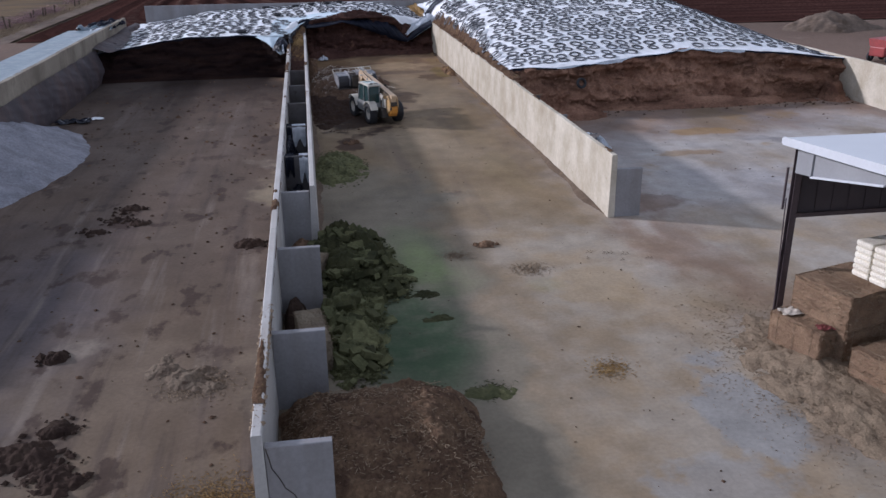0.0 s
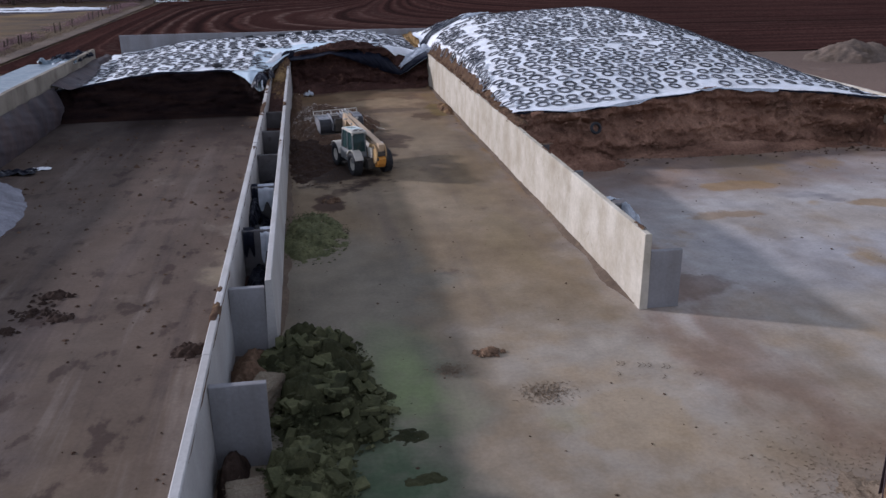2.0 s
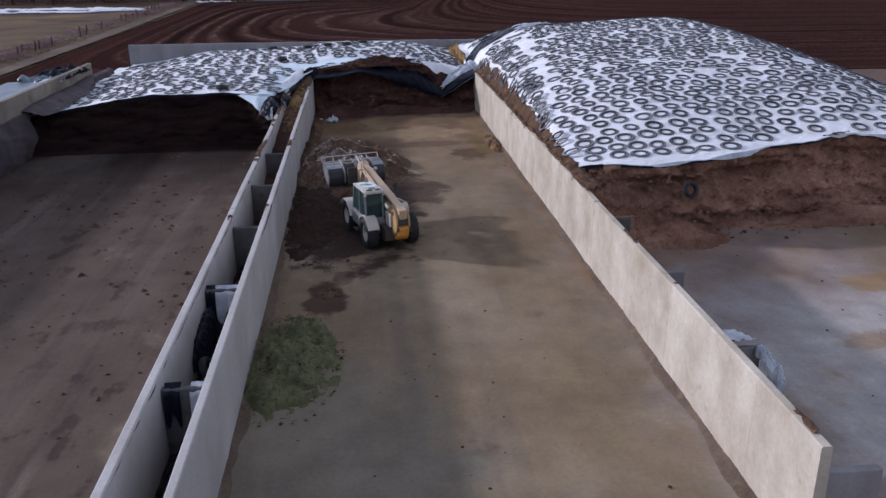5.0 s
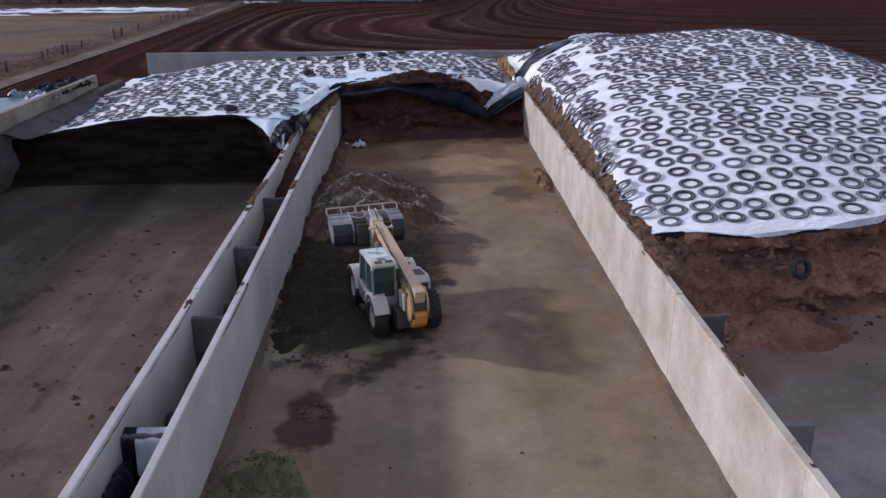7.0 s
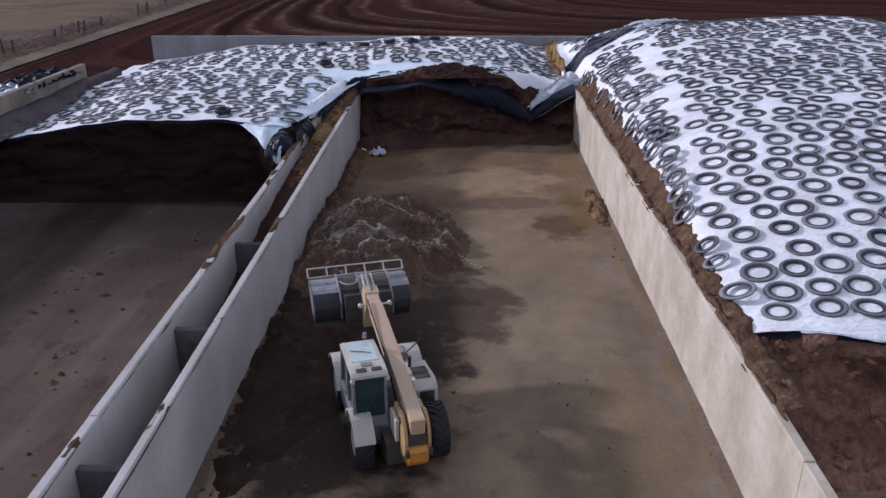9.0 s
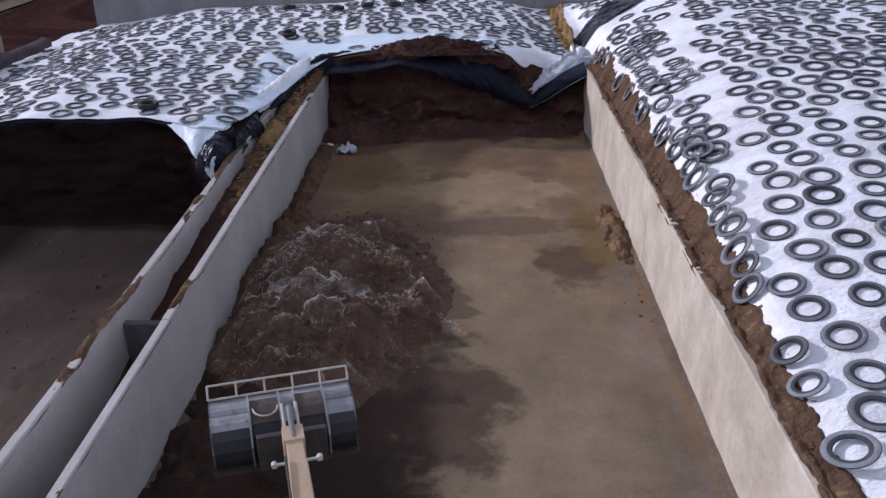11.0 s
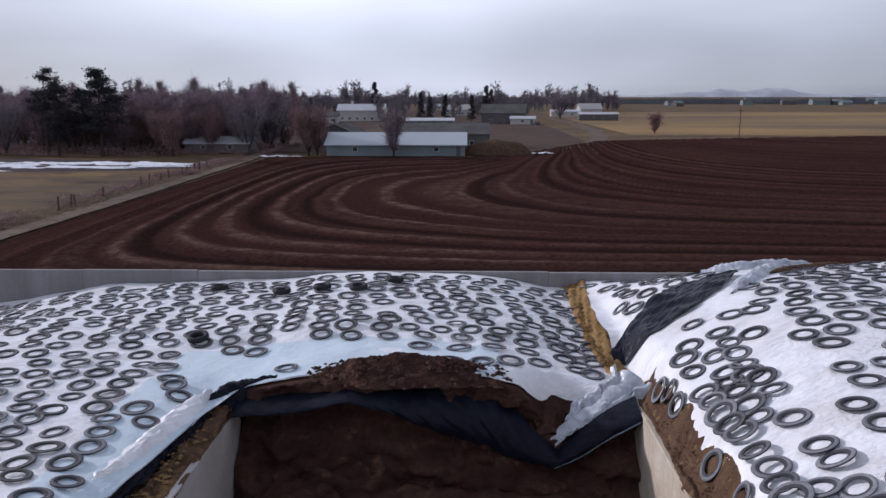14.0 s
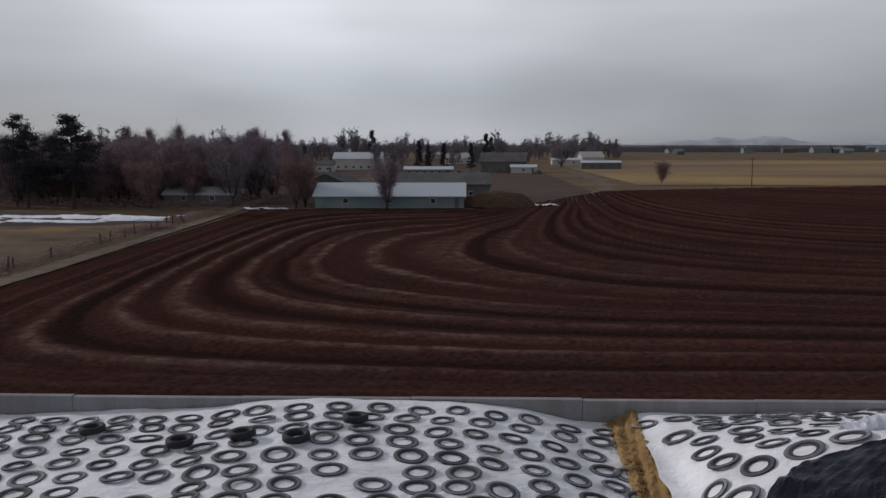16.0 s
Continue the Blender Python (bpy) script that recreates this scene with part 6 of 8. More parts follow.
    part("cutting_edge", box(bmesh.new(), -1.47, 1.57, 4.95, 5.15, 1.55, 1.61, 0.01), M_CHASSIS, bk)
    for z, y in ((2.86, 6.38), (2.64, 6.17)):
        part("guard_rail", tube(bmesh.new(), (-1.45, y, z), (1.55, y, z), 0.026, seg=8), M_ROOF_WHITE, bk)
    for i in range(6):
        x = -1.45 + 3.0 * i / 5
        part("guard_post", tube(bmesh.new(), (x, 6.17, 2.64), (x, 6.38, 2.86), 0.026, seg=6), M_ROOF_WHITE, bk)
    for x in (-0.64, 0.0, 0.31, 0.93):
        bm = bmesh.new()
        prism(bm, [(4.78, 1.8), (4.78, 2.3), (5.0, 2.58), (5.4, 2.76), (5.95, 2.8), (5.95, 2.62), (5.3, 2.5), (5.06, 2.3), (5.0, 1.8)], x - 0.02, x + 0.02)
        part("bucket_rib", bm, M_STEEL, bk)
    # cab
    cab = new("cab")
    cab.parent = t
    cab["label"] = "white roofed cab with dark glass"
    x0, x1 = -1.15, -0.28
    base = bmesh.new()
    prism(base, [(-0.15, 0.75), (2.05, 0.75), (2.15, 1.3), (1.95, 1.42), (-0.1, 1.42), (-0.2, 1.2)], x0, x1)
    part("cab_body", base, M_BODY, cab, "dusty grey lower cab body")
    bm = bmesh.new()
    prism(bm, [(-0.08, 1.42), (1.92, 1.42), (1.78, 2.0), (1.62, 2.58), (0.04, 2.58), (-0.05, 2.0)], x0 + 0.05, x1 - 0.05)
    part("window", bm, M_CAB_GLASS, cab, "dark green tinted glass")
    for x in (x0 + 0.03, x1 - 0.03):
        for (ya, yb) in ((-0.1, 0.02), (1.94, 1.64), (0.85, 0.82)):
            part("pillar", tube(bmesh.new(), (x, ya, 1.4), (x, yb, 2.6), 0.045, seg=8), M_BODY, cab)
    bm = bmesh.new()
    prism(bm, [(-0.2, 2.56), (1.76, 2.56), (1.66, 2.66), (0.3, 2.73), (-0.1, 2.7), (-0.22, 2.64)], x0 - 0.02, x1 + 0.02)
    bmesh.ops.bevel(bm, geom=bm.edges[:], offset=0.025, segments=2, affect="EDGES")
    part("roof", bm, M_ROOF_WHITE, cab, "dusty cream cab roof")
    bm = bmesh.new()
    prism(bm, [(0.42, 2.715), (1.6, 2.655), (1.6, 2.675), (0.42, 2.737)], x0 + 0.09, x1 - 0.09)
    part("roof_window", bm, M_ROOF_GLASS, cab, "dusty roof glass with the sky's pale reflection in its colour")
    part("roof_wiper", tube(bmesh.new(), (-1.0, 1.05, 2.725), (-0.5, 0.82, 2.735), 0.012, seg=6), M_CHASSIS, cab)
    for x in (-0.9, -0.52):
        part("roof_vent", box(bmesh.new(), x - 0.13, x + 0.13, -0.08, 0.08, 2.7, 2.735, 0.015), M_CHASSIS, cab, "dark roof vent")
    part("roof_hatch", box(bmesh.new(), -0.86, -0.58, 0.16, 0.34, 2.715, 2.745, 0.01), M_BODY, cab)
    for x in (x0, x1):
        part("roof_lamp", tube(bmesh.new(), (x, -0.2, 2.52), (x, -0.12, 2.52), 0.06, seg=8), M_ROOF_WHITE, cab)
    part("beacon", tube(bmesh.new(), (-0.5, 1.7, 2.7), (-0.5, 1.7, 2.85), 0.06, 0.05, seg=10), M_BODY, cab)
    part("door_handle", box(bmesh.new(), x0 - 0.03, x0, 0.95, 1.15, 1.5, 1.54), M_CHASSIS, cab)
    part("wiper", tube(bmesh.new(), (-0.9, -0.12, 1.5), (-0.55, -0.08, 2.1), 0.012, seg=6), M_CHASSIS, cab)
    # engine pod on the other side
    bm = bmesh.new()
    prism(bm, [(0.75, 0.85), (2.35, 0.85), (2.45, 1.2), (2.2, 1.5), (1.0, 1.62), (0.75, 1.45)], 0.62, 1.25)
    part("engine_cover", bm, M_ROOF_WHITE, t, "dusty cream engine cover")
    bm = bmesh.new()
    prism(bm, [(1.05, 1.615), (1.75, 1.565), (1.75, 1.585), (1.05, 1.64)], 0.72, 1.14)
    part("engine_window", bm, M_CHASSIS, t, "dark engine cover panel")
    part("engine_grille", box(bmesh.new(), 0.75, 1.15, 0.72, 0.75, 1.0, 1.4), M_CHASSIS, t, "dark grille")
    part("exhaust", tube(bmesh.new(), (0.75, 1.9, 1.4), (0.75, 1.9, 1.85), 0.05, seg=10), M_CHASSIS, t)
    part("air_filter", tube(bmesh.new(), (0.62, 2.1, 1.75), (0.62, 2.5, 1.75), 0.15, seg=14), M_BODY, t)
    part("mirror_arm", tube(bmesh.new(), (0.6, 2.35, 1.6), (1.25, 2.75, 1.85), 0.02, seg=6), M_CHASSIS, t)
    part("mirror", box(bmesh.new(), 1.18, 1.36, 2.74, 2.79, 1.8, 2.1, 0.015), M_CHASSIS, t)
    part("fuel_tank", box(bmesh.new(), -0.28, -0.18, -0.95, -0.3, 1.15, 1.75, 0.03), M_ROOF_WHITE, t, "pale filler box")
    fender(t, -1.25, -0.73, 0.0, 0.86, R, 20, 155, M_ROOF_WHITE)
    fender(t, -1.25, -0.73, 3.0, 0.86, R, 35, 165, M_ROOF_WHITE)
    fender(t, 0.73, 1.25, 3.0, 0.86, R, 35, 165, M_ROOF_WHITE)
    part("step", box(bmesh.new(), -1.28, -1.0, 1.1, 1.6, 0.5, 0.56, 0.01), M_CHASSIS, t)
    return t


telehandler(pose(5.0, 57.9, 0.0, 0, 0, 17))

# ---- feed heaps on the floor ----
def pile(name, me, label, category, pieces=()):
    ob = tagged(new(name, me), label, category)
    for kind, mesh in pieces:
        q = new(kind, mesh)
        q.parent = ob
        q["kind"] = "stuff"
    return ob


def scatter(cx, cy, rx, ry, n, seed, hz=None):
    r = random.Random(seed)
    out = []
    for _ in range(n):
        a, q = r.uniform(0, 6.28), math.sqrt(r.random())
        x, y = cx + rx * q * math.cos(a), cy + ry * q * math.sin(a)
        out.append((x, y, (hz * max(0, 1 - q ** 1.4) if hz else 0.0)))
    return out


r = random.Random(3)
pile("feed_mound", mound("feed_mound", 2.7, 73.3, 4.1, 7.4, 1.35, M_FEED_PALE, rough=0.21, n=120, seed=1, lump=1.1), "loose brown feed pile tipped on the bunker floor", "feed pile",
     [("lump", clods("lump", [(x, y, z * 0.95, r.uniform(0.04, 0.13)) for x, y, z in scatter(2.7, 73.3, 3.7, 6.6, 260, 8, 1.2)], M_CLOD, 2))])
# pale fibre lying in tangled ridges over the pile: (from x, to x, top y, top x, bend, spread, tangles)
def tangle(count_scale, seed, longest):
    rr = random.Random(seed)
    out = []
    for x0, x1, top, mid, bend, spread, count in ((-0.2, 3.6, 75.5, 3.4, 0.36, 0.16, 150), (0.2, 4.8, 75.2, 3.4, 0.34, 0.5, 260), (1.4, 4.9, 75.4, 3.4, 0.3, 0.4, 110), (0.1, 2.6, 71.9, 1.0, 0.12, 0.35, 90), (1.0, 4.6, 71.7, 1.2, 0.06, 0.12, 70),
                                                  (4.5, 7.3, 72.1, 5.2, 0.36, 0.1, 90), (1.6, 3.5, 70.1, 2.0, 0.2, 0.1, 36), (3.5, 4.2, 70.2, 3.5, 1.6, 0.08, 20), (1.0, 3.4, 68.4, 2.0, 0.05, 0.2, 36), (0.3, 6.0, 73.0, 3.0, 0.3, 1.6, 130)):
        weight = [rr.random() ** 2 for _ in range(9)]
        for _ in range(int(count * count_scale)):
            cell = rr.choices(range(9), weight)[0]
            x = x0 + (x1 - x0) * (cell + rr.random()) / 9
            y = top - bend * (x - mid) ** 2 + rr.gauss(0, spread)
            t = math.atan2(-2 * bend * (x - mid), 1) + rr.gauss(0, 0.8)
            pts = []
            for _ in range(rr.randint(3, longest)):
                pts.append((x, y))
                t += rr.gauss(0, 0.4)
                x += 0.04 * math.cos(t)
                y += 0.04 * math.sin(t)
            arr = np.array(pts)
            zs = np.maximum(mound_height(arr[:, 0], arr[:, 1], 2.7, 73.3, 4.1, 7.4, 1.35, 0.21, 1, 1.4, 1.1), 0.0) + rr.uniform(0.008, 0.03)
            run = [(px_, py_, z) for (px_, py_), z in zip(pts, zs.tolist()) if px_ > 0.15]
            if len(run) > 2:
                out.append(run)
    return out


tagged(new("straw_strands", threads("straw_strands", tangle(2.2, 33, 4), M_FIBRE, 0.006)), "pale dry fibre strewn in curving ridges over the feed", "straw", kind="stuff")
pile("silage_mound", mound("silage_mound", 12.95, 78.4, 0.55, 2.6, 0.3, M_SPILL, rough=0.5, n=40, seed=5, power=1.2, lump=2.2), "brown and straw coloured silage dropped at the wall's foot", "silage pile")
pile("silage_mound", mound("silage_mound", 1.1, 63.4, 2.3, 6.4, 0.34, M_SPOILED, rough=0.4, n=70, seed=3, power=1.0, lump=1.8), "brown silage spread along the wall's foot", "silage pile")
pile("green_feed_mound", mound("green_feed_mound", 1.15, 46.3, 1.7, 3.7, 0.5, M_GREEN, rough=0.4, n=56, seed=4, power=0.9, lump=1.8), "small heap of chopped green feed by the wall", "feed pile",
     [("leaf_clump", clods("leaf_clump", [(x, y, z * 0.9, r.uniform(0.03, 0.09)) for x, y, z in scatter(1.15, 46.3, 1.9, 4.0, 300, 9, 0.5)], M_GREEN, 3))])
GREEN_HEAPS = ((1.1, 33.0, 1.75, 2.5, 0.95), (1.6, 29.9, 1.75, 2.3, 0.95), (0.9, 26.4, 1.25, 2.3, 0.75), (0.9, 23.8, 1.0, 1.8, 0.5))
for k, (x, y, rx, ry, h) in enumerate(GREEN_HEAPS):
    pile("green_feed_mound", mound("green_feed_mound", x, y, rx, ry, h, M_GREEN, rough=0.42, n=56, seed=6 + k, lump=1.3, power=1.8), "clumped mound of green feed between the panels", "feed pile",
         [("leaf_clump", clods("leaf_clump", [(px_, py_, z * 0.9, r.choice((0.04, 0.06, 0.09, 0.13)) * r.uniform(0.7, 1.1)) for px_, py_, z in scatter(x, y, rx * 1.15, ry * 1.1, 420, 10 + k, h)], M_GREEN, 5 + k))])
for k, (x, y, s) in enumerate(((3.6, 28.3, 0.5), (3.9, 26.2, 0.4), (4.7, 21.1, 0.55), (3.4, 30.6, 0.3), (2.6, 21.6, 0.4))):
    pile("green_feed_mound", mound("green_feed_mound", x, y, s * 1.4, s * 0.8, 0.1, M_GREEN, rough=0.6, n=20, seed=k + 3, lump=3.0), "small scatter of green feed on the floor", "feed pile")
pile("brown_feed_mound", mound("brown_feed_mound", 1.3, 18.35, 2.75, 3.0, 1.3, M_BROWN_PILE, rough=0.12, n=76, seed=7, power=2.8, lump=1.6, square=5.0, ragged=0.6), "dry brown feed heap between two panels", "feed pile",
     [("lump", clods("lump", [(x, y, 1.24 * max(0, 1 - max(abs(x - 1.3) / 2.75, abs(y - 18.35) / 3.0) ** 2.8), r.uniform(0.02, 0.06)) for x, y, z in scatter(1.2, 18.2, 2.9, 3.2, 900, 12) if x > -1.4], M_CLOD, 6))])
# broken flakes and loose stalks over the green feed
rf = random.Random(51)
flake = bmesh.new()
box(flake, -0.32, 0.32, -0.2, 0.2, -0.07, 0.07, 0.03)
flake_mesh = bpy.data.meshes.new("flake")
flake.to_mesh(flake_mesh)
flake.free()
flake_mesh.materials.append(M_GREEN)
heads = [o for o in bpy.data.objects if o.name.startswith("green_feed_mound") and "clumped" in str(o.get("label", ""))]
for k, (x, y, rx, ry, h) in enumerate(GREEN_HEAPS):
    stalks = []
    for _ in range((58, 54, 30, 16)[k]):
        a, q = rf.uniform(0, 6.28), math.sqrt(rf.random()) * 0.98
        ob = new("flake", flake_mesh)
        ob.matrix_basis = pose(x + rx * q * math.cos(a), y + ry * q * math.sin(a), h * (1 - q ** 1.8) + 0.05, rf.gauss(0, 24), rf.gauss(0, 24), rf.choice((60, 80, 100, 150, 10)) + rf.gauss(0, 14)) @ Matrix.Diagonal((rf.uniform(0.5, 1.15), rf.uniform(0.55, 1.0), rf.uniform(0.8, 2.0), 1))
        if k < len(heads):
            ob.parent = heads[k]
    for _ in range(420):
        a, q = rf.uniform(0, 6.28), math.sqrt(rf.random()) * 1.1
        stalks.append((x + rx * q * math.cos(a), y + ry * q * math.sin(a), max(0, h * (1 - q ** 1.8)) + rf.uniform(-0.02, 0.06)))
    tagged(new("green_stalks", strands("green_stalks", stalks, M_GREEN_PALE, 0.12, 0.009, 0.03, 20 + k)), "loose dry green stalks over the feed", "stalks", kind="stuff")
stalks = [(px_, py_, z * 1.0 + 0.04) for px_, py_, z in scatter(1.15, 46.3, 1.9, 4.0, 380, 9, 0.45)]
tagged(new("green_stalks", strands("green_stalks", stalks, M_GREEN_PALE, 0.16, 0.011, 0.03, 30)), "loose dry green stalks over the small heap", "stalks", kind="stuff")
stalks = [(px_, py_, 1.28 * max(0, 1 - max(abs(px_ - 1.3) / 2.75, abs(py_ - 18.35) / 3.0) ** 2.8) + 0.02) for px_, py_, _ in scatter(1.2, 18.2, 2.9, 3.2, 1500, 15) if px_ > -1.4]
tagged(new("brown_stalks", strands("brown_stalks", stalks, M_STRAW, 0.11, 0.009, 0.03, 31)), "loose dry stalks over the brown feed", "stalks", kind="stuff")
# square bale beside the green heap
def bale(name, m, w, d, h, label, material=M_BALE):
    b = empty(name, m, label, "bale", group="bales")
    bm = bmesh.new()
    box(bm, -w / 2, w / 2, -d / 2, d / 2, 0, h, 0.06)
    bmesh.ops.subdivide_edges(bm, edges=bm.edges[:], cuts=5, use_grid_fill=True)
    rr = random.Random(int(w * 100 + d * 10))
    for v in bm.verts:
        v.co += Vector((rr.uniform(-1, 1), rr.uniform(-1, 1), rr.uniform(-1, 1) * (v.co.z > 0.02))) * 0.025
    part("straw_block", bm, material, b)
    fuzz = [(rr.uniform(-w / 2, w / 2), rr.uniform(-d / 2, d / 2), h - 0.04) for _ in range(int(160 * w * d))]
    fuzz += [(rr.uniform(-w / 2, w / 2), -d / 2, rr.uniform(0.02, h)) for _ in range(int(110 * w * h))]
    fuzz += [(-w / 2, rr.uniform(-d / 2, d / 2), rr.uniform(0.02, h)) for _ in range(int(110 * d * h))]
    q = part("loose_stalk", strands("loose_stalk", fuzz, M_STRAW, 0.13, 0.008, 0.01, 5), M_STRAW, b)
    q["kind"] = "stuff"
    n = max(2, int(w / 0.55))
    for i in range(n):
        x = -w / 2 + w * (i + 0.5) / n
        bm = bmesh.new()
        for a, c in (((x, -d / 2 - 0.01, 0.02), (x, -d / 2 - 0.01, h + 0.01)), ((x, -d / 2 - 0.01, h + 0.01), (x, d / 2 + 0.01, h + 0.01)), ((x, d / 2 + 0.01, h + 0.01), (x, d / 2 + 0.01, 0.02))):
            tube(bm, a, c, 0.007, seg=5)
        part("twine", bm, M_STRAW, b)
    return b


bale("bale", pose(-0.42, 24.3, 0, 0, 0, 97), 2.5, 0.85, 1.05, "weathered pale straw bale standing between the panels", M_BALE_PALE)
bale("bale", pose(-0.35, 30.6, 0, 0, 0, 70), 1.6, 0.8, 0.8, "weathered bale half covered by green feed", M_BALE_PALE)

# pale bulk feed by the outer wall
pile("pale_feed_mound", mound("pale_feed_mound", -19.0, 50.6, 5.5, 10.8, 2.6, M_PALE_PILE, rough=0.09, n=90, seed=9, power=1.15, lump=0.5, ragged=0.35), "pale grey bulk feed heaped against the wall", "feed pile")

pile("dirt_bank", mound("dirt_bank", -0.8, 32.6, 0.75, 1.6, 0.8, M_FEED, rough=0.3, n=40, seed=13, lump=1.6, square=3.0), "brown dirt banked against a cross panel", "dirt pile")
pile("dirt_bank", mound("dirt_bank", -1.0, 27.0, 0.42, 1.0, 0.95, M_DUNG, rough=0.25, n=36, seed=14, lump=1.6, square=3.0), "dark dirt banked between the panels", "dirt pile")

pile("straw_mound", mound("straw_mound", -4.05, 23.3, 1.15, 0.95, 0.16, M_STRAW_DIRTY, rough=0.7, n=44, seed=15, lump=2.4), "low ragged heap of dirty straw on the floor", "straw pile")
pile("straw_mound", mound("straw_mound", -5.1, 24.2, 0.5, 0.8, 0.1, M_STRAW_DIRTY, rough=0.8, n=30, seed=16, lump=2.4), "thin ragged heap of dirty straw on the floor", "straw pile")

# loose dark lumps and dung on the floors
r = random.Random(21)
spots = []
for _ in range(260):
    x, y = r.uniform(-17, -1.9), r.uniform(48, 77)
    spots.append((x, y, -0.01, abs(r.gauss(0, 0.1)) + 0.03))
for _ in range(520):
    x, y = r.uniform(-17, -1.9), r.uniform(8, 77)
    spots.append((x, y, 0.01, abs(r.gauss(0, 0.05)) + 0.025))
for _ in range(200):
    spots.append((r.uniform(0.4, 13.2), r.uniform(14, 62), 0.01, abs(r.gauss(0, 0.03)) + 0.02))
for _ in range(160):
    spots.append((r.uniform(14, 42), r.uniform(36, 58), 0.01, abs(r.gauss(0, 0.035)) + 0.02))
for _ in range(260):
    spots.append((r.uniform(14, 42), r.gauss(58.2, 0.7), 0.02, abs(r.gauss(0, 0.09)) + 0.03))
for _ in range(90):
    spots.append((r.gauss(12.9, 0.2), r.gauss(78, 3), 0.0, abs(r.gauss(0, 0.03)) + 0.015))
for _ in range(160):
    a, q = r.uniform(0, 6.28), r.gauss(1.0, 0.1)
    spots.append((2.7 + 4.1 * q * math.cos(a), 73.3 + 7.4 * q * math.sin(a), 0.0, abs(r.gauss(0, 0.03)) + 0.015))
for _ in range(500):
    spots.append((r.uniform(0.1, 3.4), r.uniform(55, 69), 0.02, abs(r.gauss(0, 0.04)) + 0.02))
spots = [q for q in spots if not (-0.4 < q[0] < 0.1)]
tagged(new("scattered_clods", clods("scattered_clods", spots, M_CLOD, 4)), "small dark clods and dung scattered over the yard floor", "clods", kind="stuff")
for x, y, s, k in ((-9.4, 39.3, 0.6, 1), (-10.1, 37.7, 0.45, 2), (-9.0, 40.8, 0.5, 3), (-8.3, 38.6, 0.4, 14), (-3.0, 34.9, 0.55, 4), (-8.0, 19.9, 0.8, 5), (-7.4, 21.2, 0.45, 6), (-7.0, 18.9, 0.6, 13), (-8.6, 25.4, 0.35, 7), (2.4, 52.2, 0.35, 8), (7.0, 33.0, 0.3, 11)):
    pile("dung_mound", mound("dung_mound", x, y, s * 1.15, s, 0.14 + 0.1 * s, M_DUNG if x < 0 else M_FEED, rough=0.6, n=34, seed=k, lump=2.2), "small dark dung heap on the yard floor", "dung",
         [("lump", clods("lump", [(px_, py_, 0.03, abs(r.gauss(0, 0.09)) + 0.03) for px_, py_, _ in scatter(x, y, s * 1.7, s * 1.4, 26, k)], M_DUNG if x < 0 else M_FEED, k))])
rp = random.Random(30)
for x, y, s, k in ((-3.9, 23.0, 1.15, 1), (-2.9, 17.0, 1.5, 2), (-5.6, 16.4, 0.9, 3), (5.5, 31.9, 0.55, 4), (4.7, 21.1, 0.6, 5), (8.6, 21.8, 0.7, 6), (8.2, 30.0, 0.8, 7)):
    mtl = M_GREEN if (x, y) == (4.7, 21.1) else M_GOLDEN if x > -3.5 and y < 30 else M_STRAW
    tagged(new("straw_patch", strands("straw_patch", [(x + s * 0.48 * rp.gauss(0, 1), y + s * 0.4 * rp.gauss(0, 1), 0.0) for _ in range(int((1600 if x < -2 and y < 18 else 700) * s))], mtl, 0.075, 0.009, 0.01, k)), "thin scatter of straw on the floor", "straw", kind="stuff")

for x, y, rx, ry, h, k in ((0.35, 84.0, 0.55, 5.5, 0.4, 3), (0.55, 75.5, 1.0, 5.0, 0.75, 5),):
    pile("silage_mound", mound("silage_mound", x, y, rx, ry, h, M_SOIL, rough=0.4, n=30, seed=k, lump=2.0), "brown silage drift along the wall's foot", "silage drift")

# crumpled plastic scraps
def scrap(x, y, z, s, material, label, seed, flat=0.25):
    n = 16
    U, V = np.meshgrid(np.linspace(-1, 1, n), np.linspace(-1, 1, n))
    X = x + s * (U + 0.25 * wob(U, V, 1.1, seed % 4))
    Y = y + 0.6 * s * (V + 0.3 * wob(V, U, 1.2, (seed + 1) % 4))
    Z = z + 0.03 + flat * s * np.abs(wob(U, V, 1.3, (seed + 2) % 4)) + 0.1 * flat * s * wob(U, V, 4, seed % 4)
    return tagged(new("plastic_scrap", sheet_grid("plastic_scrap", X, Y, np.maximum(Z, z + 0.01), material)), label, "plastic scrap")


scrap(1.53, 87.3, 0, 0.42, M_FILM, "crumpled pale plastic scrap on the floor", 1, 1.1)
scrap(1.6, 89.9, 0.45, 0.22, M_FILM, "crumpled pale plastic scrap near the face", 2, 0.35)
scrap(0.4, 88.2, 0, 0.3, M_FIBRE, "crumpled pale plastic scrap by the wall", 3, 0.4)
scrap(38.9, 60.9, 3.0, 0.8, M_BLACK, "black plastic bunched on the sheet's corner", 6, 0.5)
scrap(-16.6, 62.0, 0, 1.1, M_BLACK, "black plastic scrap beside the wall", 4)
scrap(-15.4, 62.8, 0, 0.55, M_SHEET, "white plastic scrap beside the wall", 5)
U, W_ = np.meshgrid(np.linspace(0, 1, 30), np.linspace(0, 1, 34))
X = 13.78 + 1.05 * U + 0.06 * wob(U * 4, W_ * 4, 0.8, 1)
Y = 43.35 - 1.85 * W_ + 0.07 * wob(W_ * 5, U * 3, 0.8, 2)
